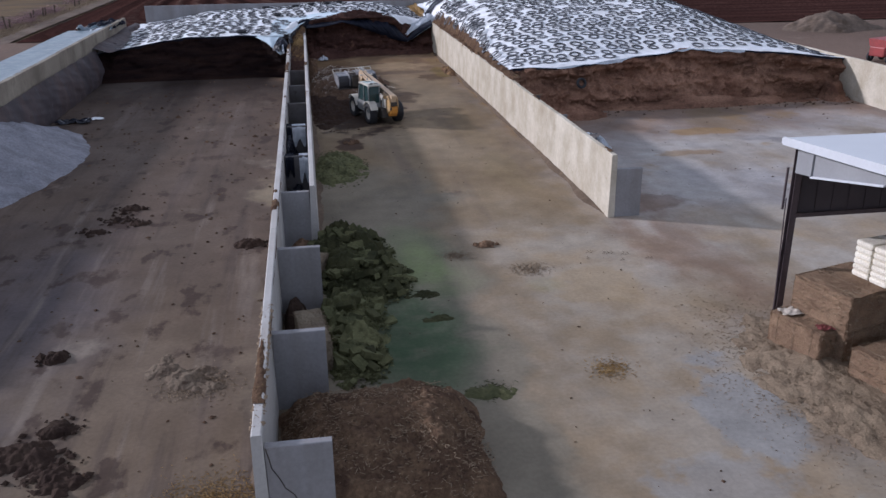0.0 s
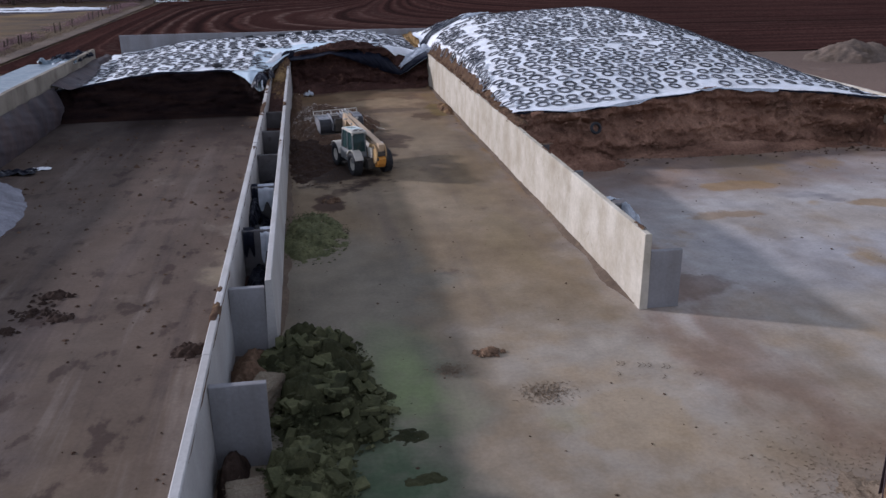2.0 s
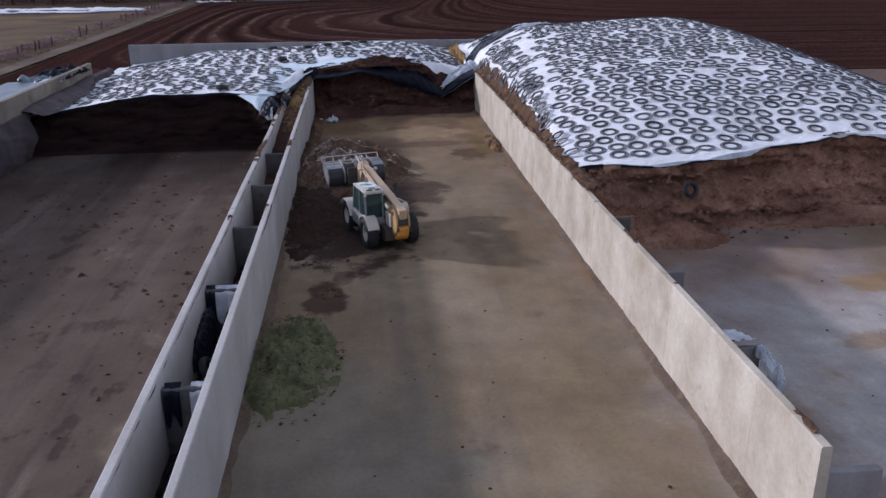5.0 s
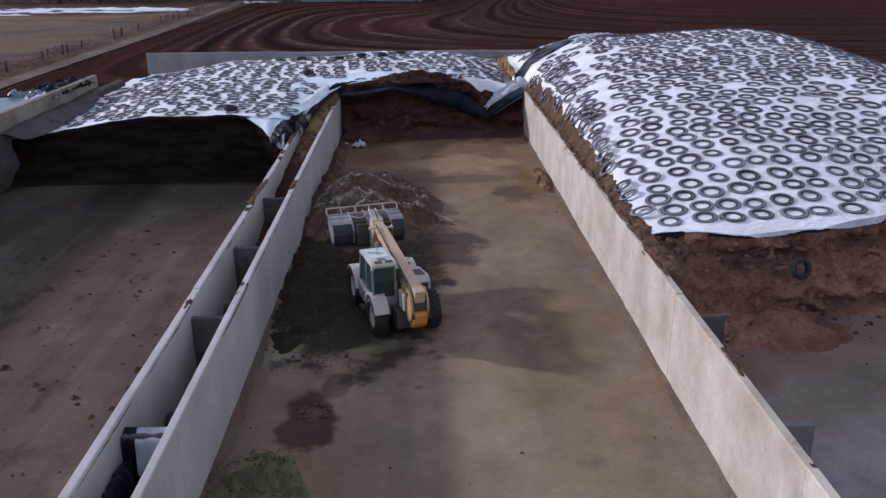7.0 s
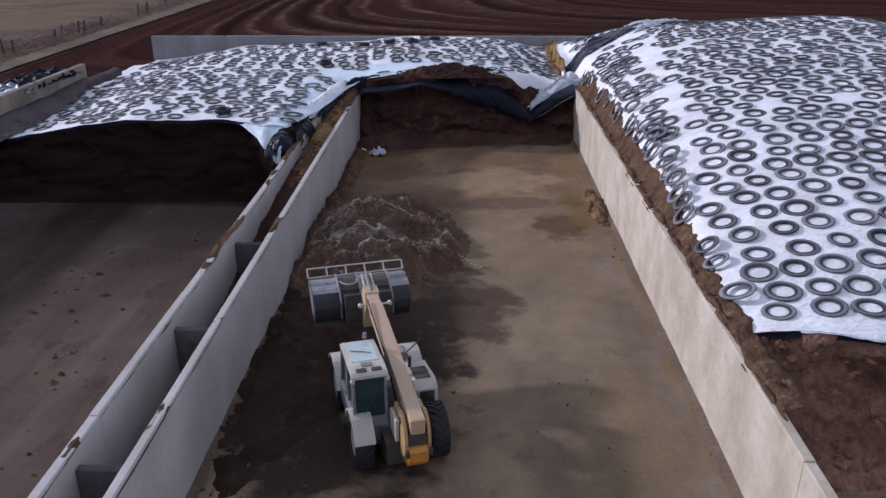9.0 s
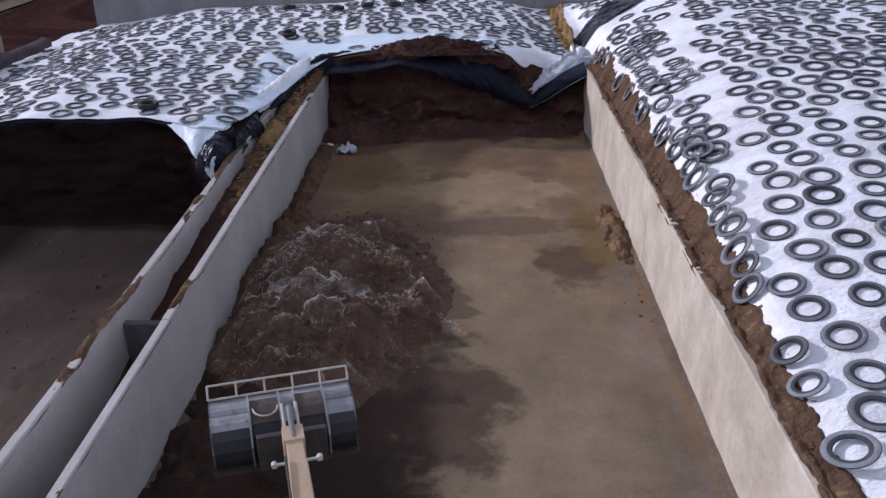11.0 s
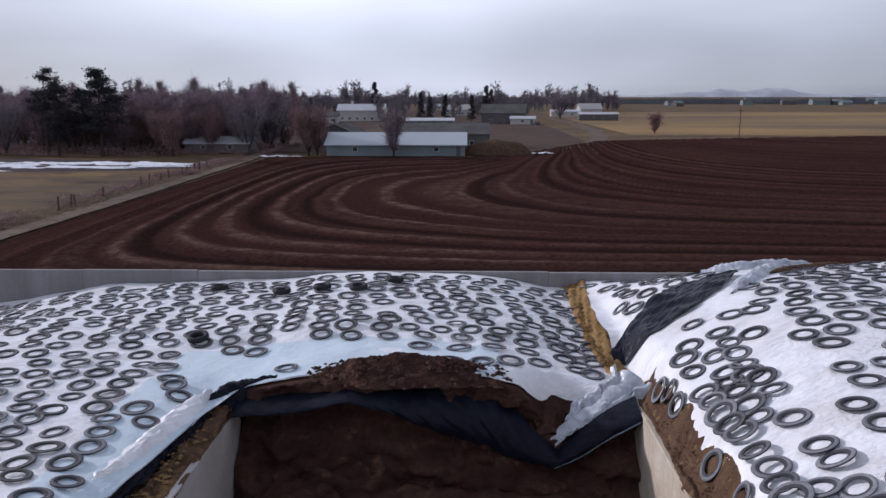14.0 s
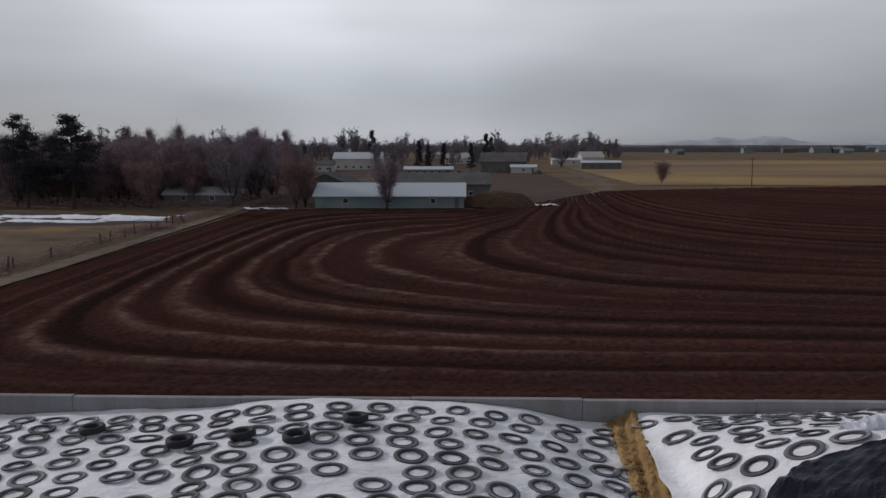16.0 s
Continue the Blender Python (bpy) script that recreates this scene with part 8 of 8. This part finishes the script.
# ---- trees ----
def bare_tree_meshes(name, h, spread, twigs, seed, twig_mat, slim=0.05):
    """Trunk with limbs, and a crown of many thin twigs."""
    r = random.Random(seed)
    bm = bmesh.new()
    fork = h * r.uniform(0.03, 0.09)
    tube(bm, (0, 0, -0.2), (0, 0, fork), 0.028 * h, 0.02 * h, seg=7)
    tips = []
    for i in range(r.randint(5, 7)):
        a = 6.28 * i / 6 + r.uniform(-0.4, 0.4)
        lean = r.uniform(0.25, 1.0) * spread
        mid = Vector((math.cos(a) * lean * 0.45, math.sin(a) * lean * 0.45, fork + (h - fork) * r.uniform(0.22, 0.42)))
        top = Vector((math.cos(a) * lean, math.sin(a) * lean, h * r.uniform(0.68, 0.95)))
        tube(bm, (0, 0, fork * 0.95), mid, 0.015 * h, 0.01 * h, seg=5)
        tube(bm, mid, top, 0.01 * h, 0.003 * h, seg=5)
        for _ in range(5):
            q = r.random()
            s = mid.lerp(top, q)
            e = s + Vector((r.gauss(0, 1), r.gauss(0, 1), r.uniform(0.3, 1.3))) * spread * 0.32
            tube(bm, s, e, 0.005 * h, 0.0018 * h, seg=4)
            tips.append((s, e))
        tips += [(mid, top), (Vector((0, 0, fork)).lerp(mid, 0.3), mid), (mid, top)]
    trunk = bpy.data.meshes.new(name + "_trunk")
    bm.to_mesh(trunk)
    bm.free()
    trunk.materials.append(M_TRUNK)
    verts, faces = [], []
    for _ in range(twigs):
        s, e = r.choice(tips)
        o = s.lerp(e, r.uniform(0.0, 1.05)) + Vector((r.gauss(0, 1), r.gauss(0, 1), r.gauss(0, 1))) * spread * 0.13
        d = Vector((r.gauss(0, 0.8), r.gauss(0, 0.8), r.uniform(-0.2, 1.3))).normalized() * h * r.uniform(0.05, 0.13)
        side = d.cross(Vector((r.gauss(0, 1), r.gauss(0, 1), r.gauss(0, 1)))).normalized() * slim * r.uniform(0.5, 1.3)
        k = len(verts)
        up = d.cross(side).normalized() * slim * 0.7
        verts += [tuple(o - side), tuple(o + side), tuple(o + up), tuple(o + d)]
        faces += [(k, k + 1, k + 3), (k + 1, k + 2, k + 3), (k + 2, k, k + 3)]
    return trunk, mesh_of(name + "_crown", verts, faces, twig_mat)


def pine_meshes(name, h, seed, pointed=False, full=62, start=0.3):
    r = random.Random(seed)
    bm = bmesh.new()
    tube(bm, (0, 0, -0.2), (0, 0, h * 0.97), 0.02 * h, 0.004 * h, seg=7)
    clumps = []
    start = 0.08 if pointed else start
    for i in range(full):
        q = start + (0.98 - start) * i / (full - 1)
        a = r.uniform(0, 6.28)
        reach = (0.17 * h * (1.03 - q) + 0.15) if pointed else h * 0.25 * max(0.24, math.sin(min(1, (q - 0.12) * 1.1) * 2.9 + 0.2)) * r.uniform(0.45, 1.15) + 0.25
        e = Vector((math.cos(a) * reach, math.sin(a) * reach, h * q + (0.0 if pointed else r.uniform(-0.02, 0.05) * h)))
        tube(bm, (0, 0, h * q * 0.985), e, 0.004 * h, 0.0015 * h, seg=4)
        clumps += [(Vector((0, 0, h * q)).lerp(e, t), 0.05 * h if not pointed else 0.04 * h) for t in (0.45, 0.75, 1.0)]
    trunk = bpy.data.meshes.new(name + "_trunk")
    bm.to_mesh(trunk)
    bm.free()
    trunk.materials.append(M_TRUNK)
    verts, faces = [], []
    for c, s in clumps:
        for _ in range(44):
            d = Vector((r.gauss(0, 1), r.gauss(0, 1), r.gauss(0, 0.55))) * s * 0.62
            o = c + d
            k = len(verts)
            e1 = Vector((r.gauss(0, 1), r.gauss(0, 1), r.gauss(0, 0.6))).normalized() * s * 0.42
            e2 = Vector((r.gauss(0, 1), r.gauss(0, 1), r.gauss(0, 0.6))).normalized() * s * 0.2
            verts += [tuple(o), tuple(o + e1 + e2), tuple(o + e1 - e2), tuple(o + e1 * 0.5 + Vector((0, 0, s * 0.12)))]
            faces += [(k, k + 1, k + 3), (k + 2, k, k + 3), (k + 1, k + 2, k + 3)]
    return trunk, mesh_of(name + "_crown", verts, faces, M_NEEDLE)


def plant(name, meshes, x, y, s, turn, label, category="tree", group=""):
    t = empty(name, pose(x, y, -0.05, 0, 0, turn) @ Matrix.Diagonal((s, s, s, 1)), label, category, group)
    part("trunk", meshes[0], None, t)
    part("crown", meshes[1], None, t)
    return t


BARE = [bare_tree_meshes("bare_tree", 12, 5.0, 5600, 1, M_TWIG_RED, 0.045), bare_tree_meshes("bare_tree", 14, 4.8, 5600, 2, M_TWIG, 0.045),
        bare_tree_meshes("bare_tree", 13, 5.8, 5600, 3, M_TWIG_GREY, 0.045), bare_tree_meshes("bare_tree", 18, 3.4, 4800, 4, M_TWIG, 0.045)]
PINE = [pine_meshes("pine_tree", 17, 1, full=54), pine_meshes("pine_tree", 16, 2, full=50, start=0.2), pine_meshes("pine_tree", 19, 5, full=17, start=0.5)]
SPRUCE = pine_meshes("spruce", 12, 3, True)
for x, y, s, k in ((-83.2, 251, 0.98, 1), (-72.6, 249, 1.1, 0), (-80.5, 258, 0.85, 0)):
    plant("pine_tree", PINE[k], x, y, s, x * 7, "tall dark green pine with an open crown", group="pines by the paddock")
plant("pine_tree", PINE[2], -86.6, 253, 1.0, 40, "thin sparse pine with a bare lower trunk", group="pines by the paddock")
r = random.Random(14)
LABELS = ["bare reddish brown winter tree", "bare brown winter tree", "bare grey winter tree with a wide crown", "tall narrow bare winter tree"]
spots = [(-62, 256, 0), (-56, 262, 1), (-51, 259, 0), (-47, 270, 2), (-43, 276, 1), (-59, 274, 0), (-67, 282, 1), (-75, 290, 2), (-52, 288, 3), (-84, 282, 1), (-98, 278, 2), (-104, 290, 1), (-64, 268, 1), (-58, 252, 0), (-54, 270, 0), (-49, 282, 0), (-40, 284, 0), (-71, 272, 0), (-45, 262, 1), (-61, 296, 3), (-70, 302, 3), (-36, 298, 1)] + [(random.Random(i).uniform(-78, -40), random.Random(i + 90).uniform(258, 300), i % 3) for i in range(26)]
spots += [(random.Random(i + 300).uniform(-125, -66), random.Random(i + 400).uniform(256, 300), i % 3) for i in range(34)]
for x, y, k in spots:
    plant("bare_tree", BARE[k], x, y, r.uniform(0.8, 1.05), r.uniform(0, 360), LABELS[k] + " near the paddock", group="trees by the paddock")
plant("bare_tree", BARE[0], -27.6, 252.5, 0.9, 20, "dense reddish bare tree beside the long shed", group="trees by the shed")
plant("bare_tree", BARE[0], -26.0, 254.5, 0.8, 120, "dense reddish bare tree beside the long shed", group="trees by the shed")
plant("bare_tree", BARE[1], -8.2, 247.5, 0.7, 200, "bare brown tree in front of the long shed", group="trees by the shed")
plant("bush", bare_tree_meshes("bush", 4, 2.0, 2600, 9, M_TWIG_RED, 0.05), 72.5, 360, 1.7, 10, "round bare bush at the field's edge", "bush")
plant("bare_tree", BARE[2], 60, 545, 1.15, 45, "dense bare tree by the farm road", group="trees by the road")
r = random.Random(17)
for i in range(64):
    y = r.uniform(296, 470)
    x = r.uniform(-0.62, -0.2) * (y - 75) + 5
    k = r.choice((0, 1, 1, 2, 3, 3))
    plant("bare_tree", BARE[k], x, y, r.uniform(0.75, 1.15), r.uniform(0, 360), LABELS[k] + " among the houses", group="trees among the houses")
for x, y, s in ((-58, 420, 1.0), (-46, 560, 1.7), (-10, 470, 1.0), (18, 520, 1.5), (21, 530, 1.35), (-3, 480, 1.1), (-78, 330, 0.8), (-16, 500, 1.2), (10, 500, 1.1)):
    plant("spruce", SPRUCE, x, y, s, x * 11, "dark green pointed spruce among the houses", group="spruces")

brush = []
r2 = random.Random(29)
for _ in range(11000):
    by = r2.uniform(250, 300)
    bx = r2.uniform(-112, -37) if by > 256 else r2.uniform(-112, -42)
    brush.append((bx, by, abs(r2.gauss(0, 0.9)) - 0.2))
tagged(new("brush", strands("brush", brush, M_TWIG_RED, 0.6, 0.045, 0.0, 8)), "low bare brush below the trees", "brush", kind="stuff")

# woods further off, in one piece
src = [bare_tree_meshes("far", 11, 4.2, 560, 31, M_TWIG, 0.17), bare_tree_meshes("far", 15, 3.2, 560, 32, M_TWIG, 0.17)]
r = random.Random(19)
data = [(np.array([v.co[:] for v in me.vertices]), [p.vertices[:] for p in me.polygons]) for pair in src for me in pair]


def woods(name, spots, label, material):
    vs, fs, k = [], [], 0
    for x, y, s in spots:
        which = r.choice((0, 2))
        a = r.uniform(0, 6.28)
        rot = np.array([[math.cos(a), -math.sin(a), 0], [math.sin(a), math.cos(a), 0], [0, 0, r.uniform(0.8, 1.2)]])
        for dv, df in data[which:which + 2]:
            vs.append(dv @ rot.T * s + np.array([x, y, 0]))
            fs += [tuple(i + k for i in f) for f in df]
            k += len(dv)
    me = bpy.data.meshes.new(name)
    me.from_pydata(np.concatenate(vs).tolist(), [], fs)
    me.materials.append(material)
    return tagged(new(name, me), label, "woods", kind="stuff")


far_spots = []
for _ in range(330):
    y = r.uniform(470, 1000)
    x = r.uniform(-0.68, 0.06) * y
    far_spots.append((x, y, r.uniform(0.8, 1.35)))
for _ in range(60):
    y = r.uniform(620, 1000)
    far_spots.append((r.uniform(0.06, 0.17) * y, y, r.uniform(0.9, 1.4)))
# village twigs are lightened in colour to stand for haze
woods("village_trees", far_spots, "bare trees standing between the distant houses", mat("distant_twigs", (0.205, 0.178, 0.198), (0.15, 0.134, 0.152), 0.02, fine=0.5, bump=0))
# stronger bluish air haze, again put into the twig colour
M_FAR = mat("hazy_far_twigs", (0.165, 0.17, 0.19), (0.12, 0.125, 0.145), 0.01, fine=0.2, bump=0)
vs, fs = [], []
for _ in range(1500):
    y = r.uniform(1250, 1900)
    x = r.uniform(-0.75, 0.9) * y
    tall = r.uniform(3, 9) * (1.25 if r.random() < 0.2 else 1)
    for _ in range(22):
        px_, py_ = x + r.gauss(0, 7), y + r.gauss(0, 5)
        k, w_, t_ = len(vs), r.uniform(0.5, 1.4), tall * r.uniform(0.5, 1.0)
        vs += [(px_ - w_, py_, -0.2), (px_ + w_, py_, -0.2), (px_, py_ + w_, -0.2), (px_ + r.gauss(0, 0.8), py_, t_)]
        fs += [(k, k + 1, k + 3), (k + 1, k + 2, k + 3), (k + 2, k, k + 3)]
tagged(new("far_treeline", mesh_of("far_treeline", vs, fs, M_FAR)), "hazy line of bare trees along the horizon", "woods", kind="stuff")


# ---- houses and farm buildings ----
def building(name, x, y, w, d, h, rise, turn, wall, roof, label, windows=3, over=0.4, door=True):
    t = empty(name, pose(x, y, -0.1, 0, 0, turn), label, "building")
    part("wall", box(bmesh.new(), -w / 2, w / 2, -d / 2, d / 2, 0, h), wall, t)
    if rise:
        bm = bmesh.new()
        prism(bm, [(-d / 2, h), (d / 2, h), (0, h + rise)], -w / 2, w / 2)
        part("gable", bm, wall, t)
    bm = bmesh.new()
    k = rise / (d / 2)
    prism(bm, [(-d / 2 - over, h - over * k), (0, h + rise), (d / 2 + over, h - over * k), (d / 2 + over, h - over * k + 0.18), (0, h + rise + 0.18), (-d / 2 - over, h - over * k + 0.18)], -w / 2 - over, w / 2 + over)
    part("roof", bm, roof, t)
    for i in range(windows):
        wx = -w / 2 + w * (i + 0.7) / (windows + 0.4)
        win = part("window", box(bmesh.new(), wx - 0.6, wx + 0.6, -d / 2 - 0.04, -d / 2 + 0.02, 0.95, 2.05), M_HOUSE_A, t)
        part("pane", box(bmesh.new(), wx - 0.5, wx + 0.5, -d / 2 - 0.06, -d / 2 - 0.045, 1.05, 1.95), M_GLASS, win)
    if door:
        part("door", box(bmesh.new(), w / 2 - 1.9, w / 2 - 0.95, -d / 2 - 0.05, -d / 2 + 0.02, 0.05, 2.1), M_HOUSE_B, t)
    return t


building("long_shed", -8.0, 256.5, 30.5, 12, 2.5, 2.3, 0, M_HOUSE_D, M_ROOF_PALE, "long low shed with a pale metal roof", windows=3, over=0.5)
building("barn", 2.0, 283, 22, 14, 3.6, 2.4, 3, M_HOUSE_B, M_ROOF_DARK, "grey barn behind the long shed", windows=3)
building("barn", -26, 292, 12, 12, 3.0, 2.6, 80, M_HOUSE_B, M_ROOF_DARK, "dark roofed barn among the trees", windows=2)
building("low_shed", -50, 262, 15, 7, 2.3, 1.3, -2, M_HOUSE_B, M_ROOF_GREY, "small shed with a pale roof below the trees", windows=2)
building("house", -46, 500, 24, 14, 5.5, 3.0, 0, M_HOUSE_A, M_ROOF_GREY, "pale two storey house with a white roof", windows=6)
building("house", -62, 470, 16, 10, 3.2, 2.0, 4, M_HOUSE_A, M_ROOF_DARK, "low pale house among bare trees", windows=4)
building("barn", 25, 462, 20, 13, 5.0, 3.8, -6, M_HOUSE_B, M_ROOF_DARK, "dark barn beside the farm road", windows=3)
building("low_shed", 33, 452, 11, 7, 2.6, 1.0, -6, M_HOUSE_A, M_ROOF_GREY, "small white roofed shed beside the barn", windows=1)
building("long_shed", 76, 512, 20, 9, 3.2, 0.9, 0, M_HOUSE_B, M_ROOF_GREY, "long low shed beside the golden stubble", windows=4)
building("house", 84, 600, 14, 10, 4.5, 3.2, 8, M_HOUSE_A, M_HOUSE_A, "pale gabled house behind the shed", windows=3)
building("low_shed", 68, 590, 18, 8, 3.0, 1.0, 0, M_HOUSE_A, M_ROOF_GREY, "low white shed beside the road", windows=2)
building("house", -8, 430, 20, 9, 2.4, 1.0, 0, M_HOUSE_D, M_ROOF_GREY, "long low grey house with a pale roof", windows=6)
building("house", 2, 610, 16, 10, 4, 3, 10, M_HOUSE_A, M_HOUSE_A, "pale house among the far trees", windows=4)
r = random.Random(23)
for i in range(22):
    y = r.uniform(430, 900)
    x = r.uniform(-0.62, 0.0) * y
    building("house", x, y, r.uniform(9, 18), r.uniform(8, 11), r.uniform(2.6, 4.5), r.uniform(1.5, 3), r.uniform(-20, 20), r.choice((M_HOUSE_A, M_HOUSE_B, M_HOUSE_C)), r.choice((M_ROOF_GREY, M_ROOF_DARK, M_ROOF_DARK, M_ROOF_PALE)), "distant house among bare trees", windows=3)
for i in range(9):
    y = r.uniform(1100, 1500)
    building("barn", y * r.uniform(0.25, 0.6), y, r.uniform(20, 50), 16, r.uniform(4, 7), 3, r.uniform(-15, 15), r.choice((M_HOUSE_D, M_HOUSE_B)), r.choice((M_HOUSE_D, M_ROOF_DARK)), "far barn on the horizon", windows=0, door=False)

for i in range(16):
    y = r.uniform(900, 1250)
    building("house", y * r.uniform(0.22, 0.52), y, r.uniform(10, 22), 10, r.uniform(3, 5), 2.5, r.uniform(-25, 25), r.choice((M_HOUSE_D, M_HOUSE_D, M_HOUSE_B)), r.choice((M_ROOF_DARK, M_ROOF_DARK, M_HOUSE_D)), "far small house beyond the stubble", windows=0, door=False)

for x, y, w in ((-118, 304, 14), (-101, 312, 10), (-88, 300, 12), (-74, 318, 16), (-132, 322, 18), (-62, 330, 12)):
    building("house", x, y, w, 8, 2.6, 1.4, x % 11 - 5, M_HOUSE_A, M_ROOF_GREY if w > 11 else M_ROOF_DARK, "low pale house behind the paddock trees", windows=3)

# dark hay stack and pale cover beside the long shed
pile("hay_mound", mound("hay_mound", 14.5, 256, 8.0, 4.0, 3.1, M_CLOD, rough=0.05, seed=5, power=2.4, lump=0.4), "dark brown hay stack beside the long shed", "hay stack")
scrap(24.5, 257.5, -0.08, 2.6, M_SHEET, "white cover sheet over the end of the hay", 14, 0.3)
for x, y, s in ((-46, 226, 0.9), (-44.3, 231, 0.8), (-42.6, 236, 0.9), (-34, 247, 2.4), (-30, 247.5, 1.6)):
    scrap(x, y, -0.12, s, M_SHEET, "white plastic scrap beside the track", int(abs(x)), 0.35)

# parked vehicles far off
def parked(m, colour, label):
    t = empty("parked_car", m, label, "car", group="parked cars")
    part("body", prism(bmesh.new(), [(-2.2, 0.35), (2.2, 0.35), (2.25, 0.85), (1.3, 0.95), (-2.2, 1.0)], -0.88, 0.88), colour, t)
    part("cabin", prism(bmesh.new(), [(-1.8, 1.0), (1.0, 0.95), (0.4, 1.5), (-1.4, 1.52)], -0.78, 0.78), M_GLASS, t)
    for x in (-0.8, 0.8):
        for y in (-1.35, 1.4):
            part("wheel", lathe([(0.1, -0.1), (0.3, -0.12), (0.33, 0), (0.3, 0.12), (0.1, 0.1)], 14, M_TREAD, "wheel", "X"), M_TREAD, t).location = (x, y, 0.33)


for i, (x, y) in enumerate(((-2, 425), (4, 428), (8, 424), (13, 430), (38, 440), (-12, 432))):
    parked(pose(x, y, -0.05, 0, 0, 80 + 17 * i), (M_HOUSE_A, M_HOUSE_B, M_RED)[i % 3], ("pale", "dark", "red")[i % 3] + " car parked near the distant houses")

# power poles at the far side of the stubble
for x, y in ((93, 333), (150, 352), (230, 380)):
    t = empty("power_pole", pose(x, y, -0.1), "wooden power pole at the field's edge", "pole", group="power poles")
    part("pole", tube(bmesh.new(), (0, 0, 0), (0, 0, 9), 0.16, 0.11, seg=8), M_WOOD, t)
    part("crossarm", box(bmesh.new(), -1.1, 1.1, -0.06, 0.06, 8.3, 8.45), M_WOOD, t)

# hills on the horizon
a = np.linspace(-0.9, 0.9, 240)
base_y = 4550.0
ridge = 8 + 14 * np.exp(-((a - 0.25) / 0.03) ** 2) + 26 * np.exp(-((a - 0.295) / 0.022) ** 2) + 40 * np.exp(-((a - 0.352) / 0.034) ** 2) + 6 * wob(a * 90, 0 * a, 0.4, 1) + 5 * grit(a * 300, 0 * a, 0.6, 1) + 20 * np.exp(-((a - 0.52) / 0.06) ** 2)
X = np.stack([base_y * a] * 4)
Y = np.stack([0 * a + base_y - 90, 0 * a + base_y - 50, 0 * a + base_y, 0 * a + base_y + 120])
Z = np.stack([0 * a - 1, 0.55 * ridge, ridge, 0 * a - 1])
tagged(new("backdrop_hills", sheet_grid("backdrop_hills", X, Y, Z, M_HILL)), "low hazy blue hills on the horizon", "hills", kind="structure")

# rank dry grass and brush along the paddock fence and the track
r = random.Random(61)
weeds = [(-40.3 + r.gauss(0, 0.9), r.uniform(112, 240), -0.15) for _ in range(5200)]
tagged(new("dry_weeds", strands("dry_weeds", weeds, M_STRAW, 0.7, 0.03, 0.0, 14)), "rank dry grass along the paddock fence", "grass", kind="stuff")
weeds = []
for _ in range(26):
    cx, cy = -41.2 + r.gauss(0, 0.9), r.uniform(128, 236)
    weeds += [(cx + r.gauss(0, 0.7), cy + r.gauss(0, 1.6), r.uniform(-0.15, 0.6)) for _ in range(130)]
tagged(new("dry_brush", strands("dry_brush", weeds, M_TWIG_RED, 0.9, 0.03, 0.0, 15)), "reddish brush clumps along the paddock fence", "brush", kind="stuff")
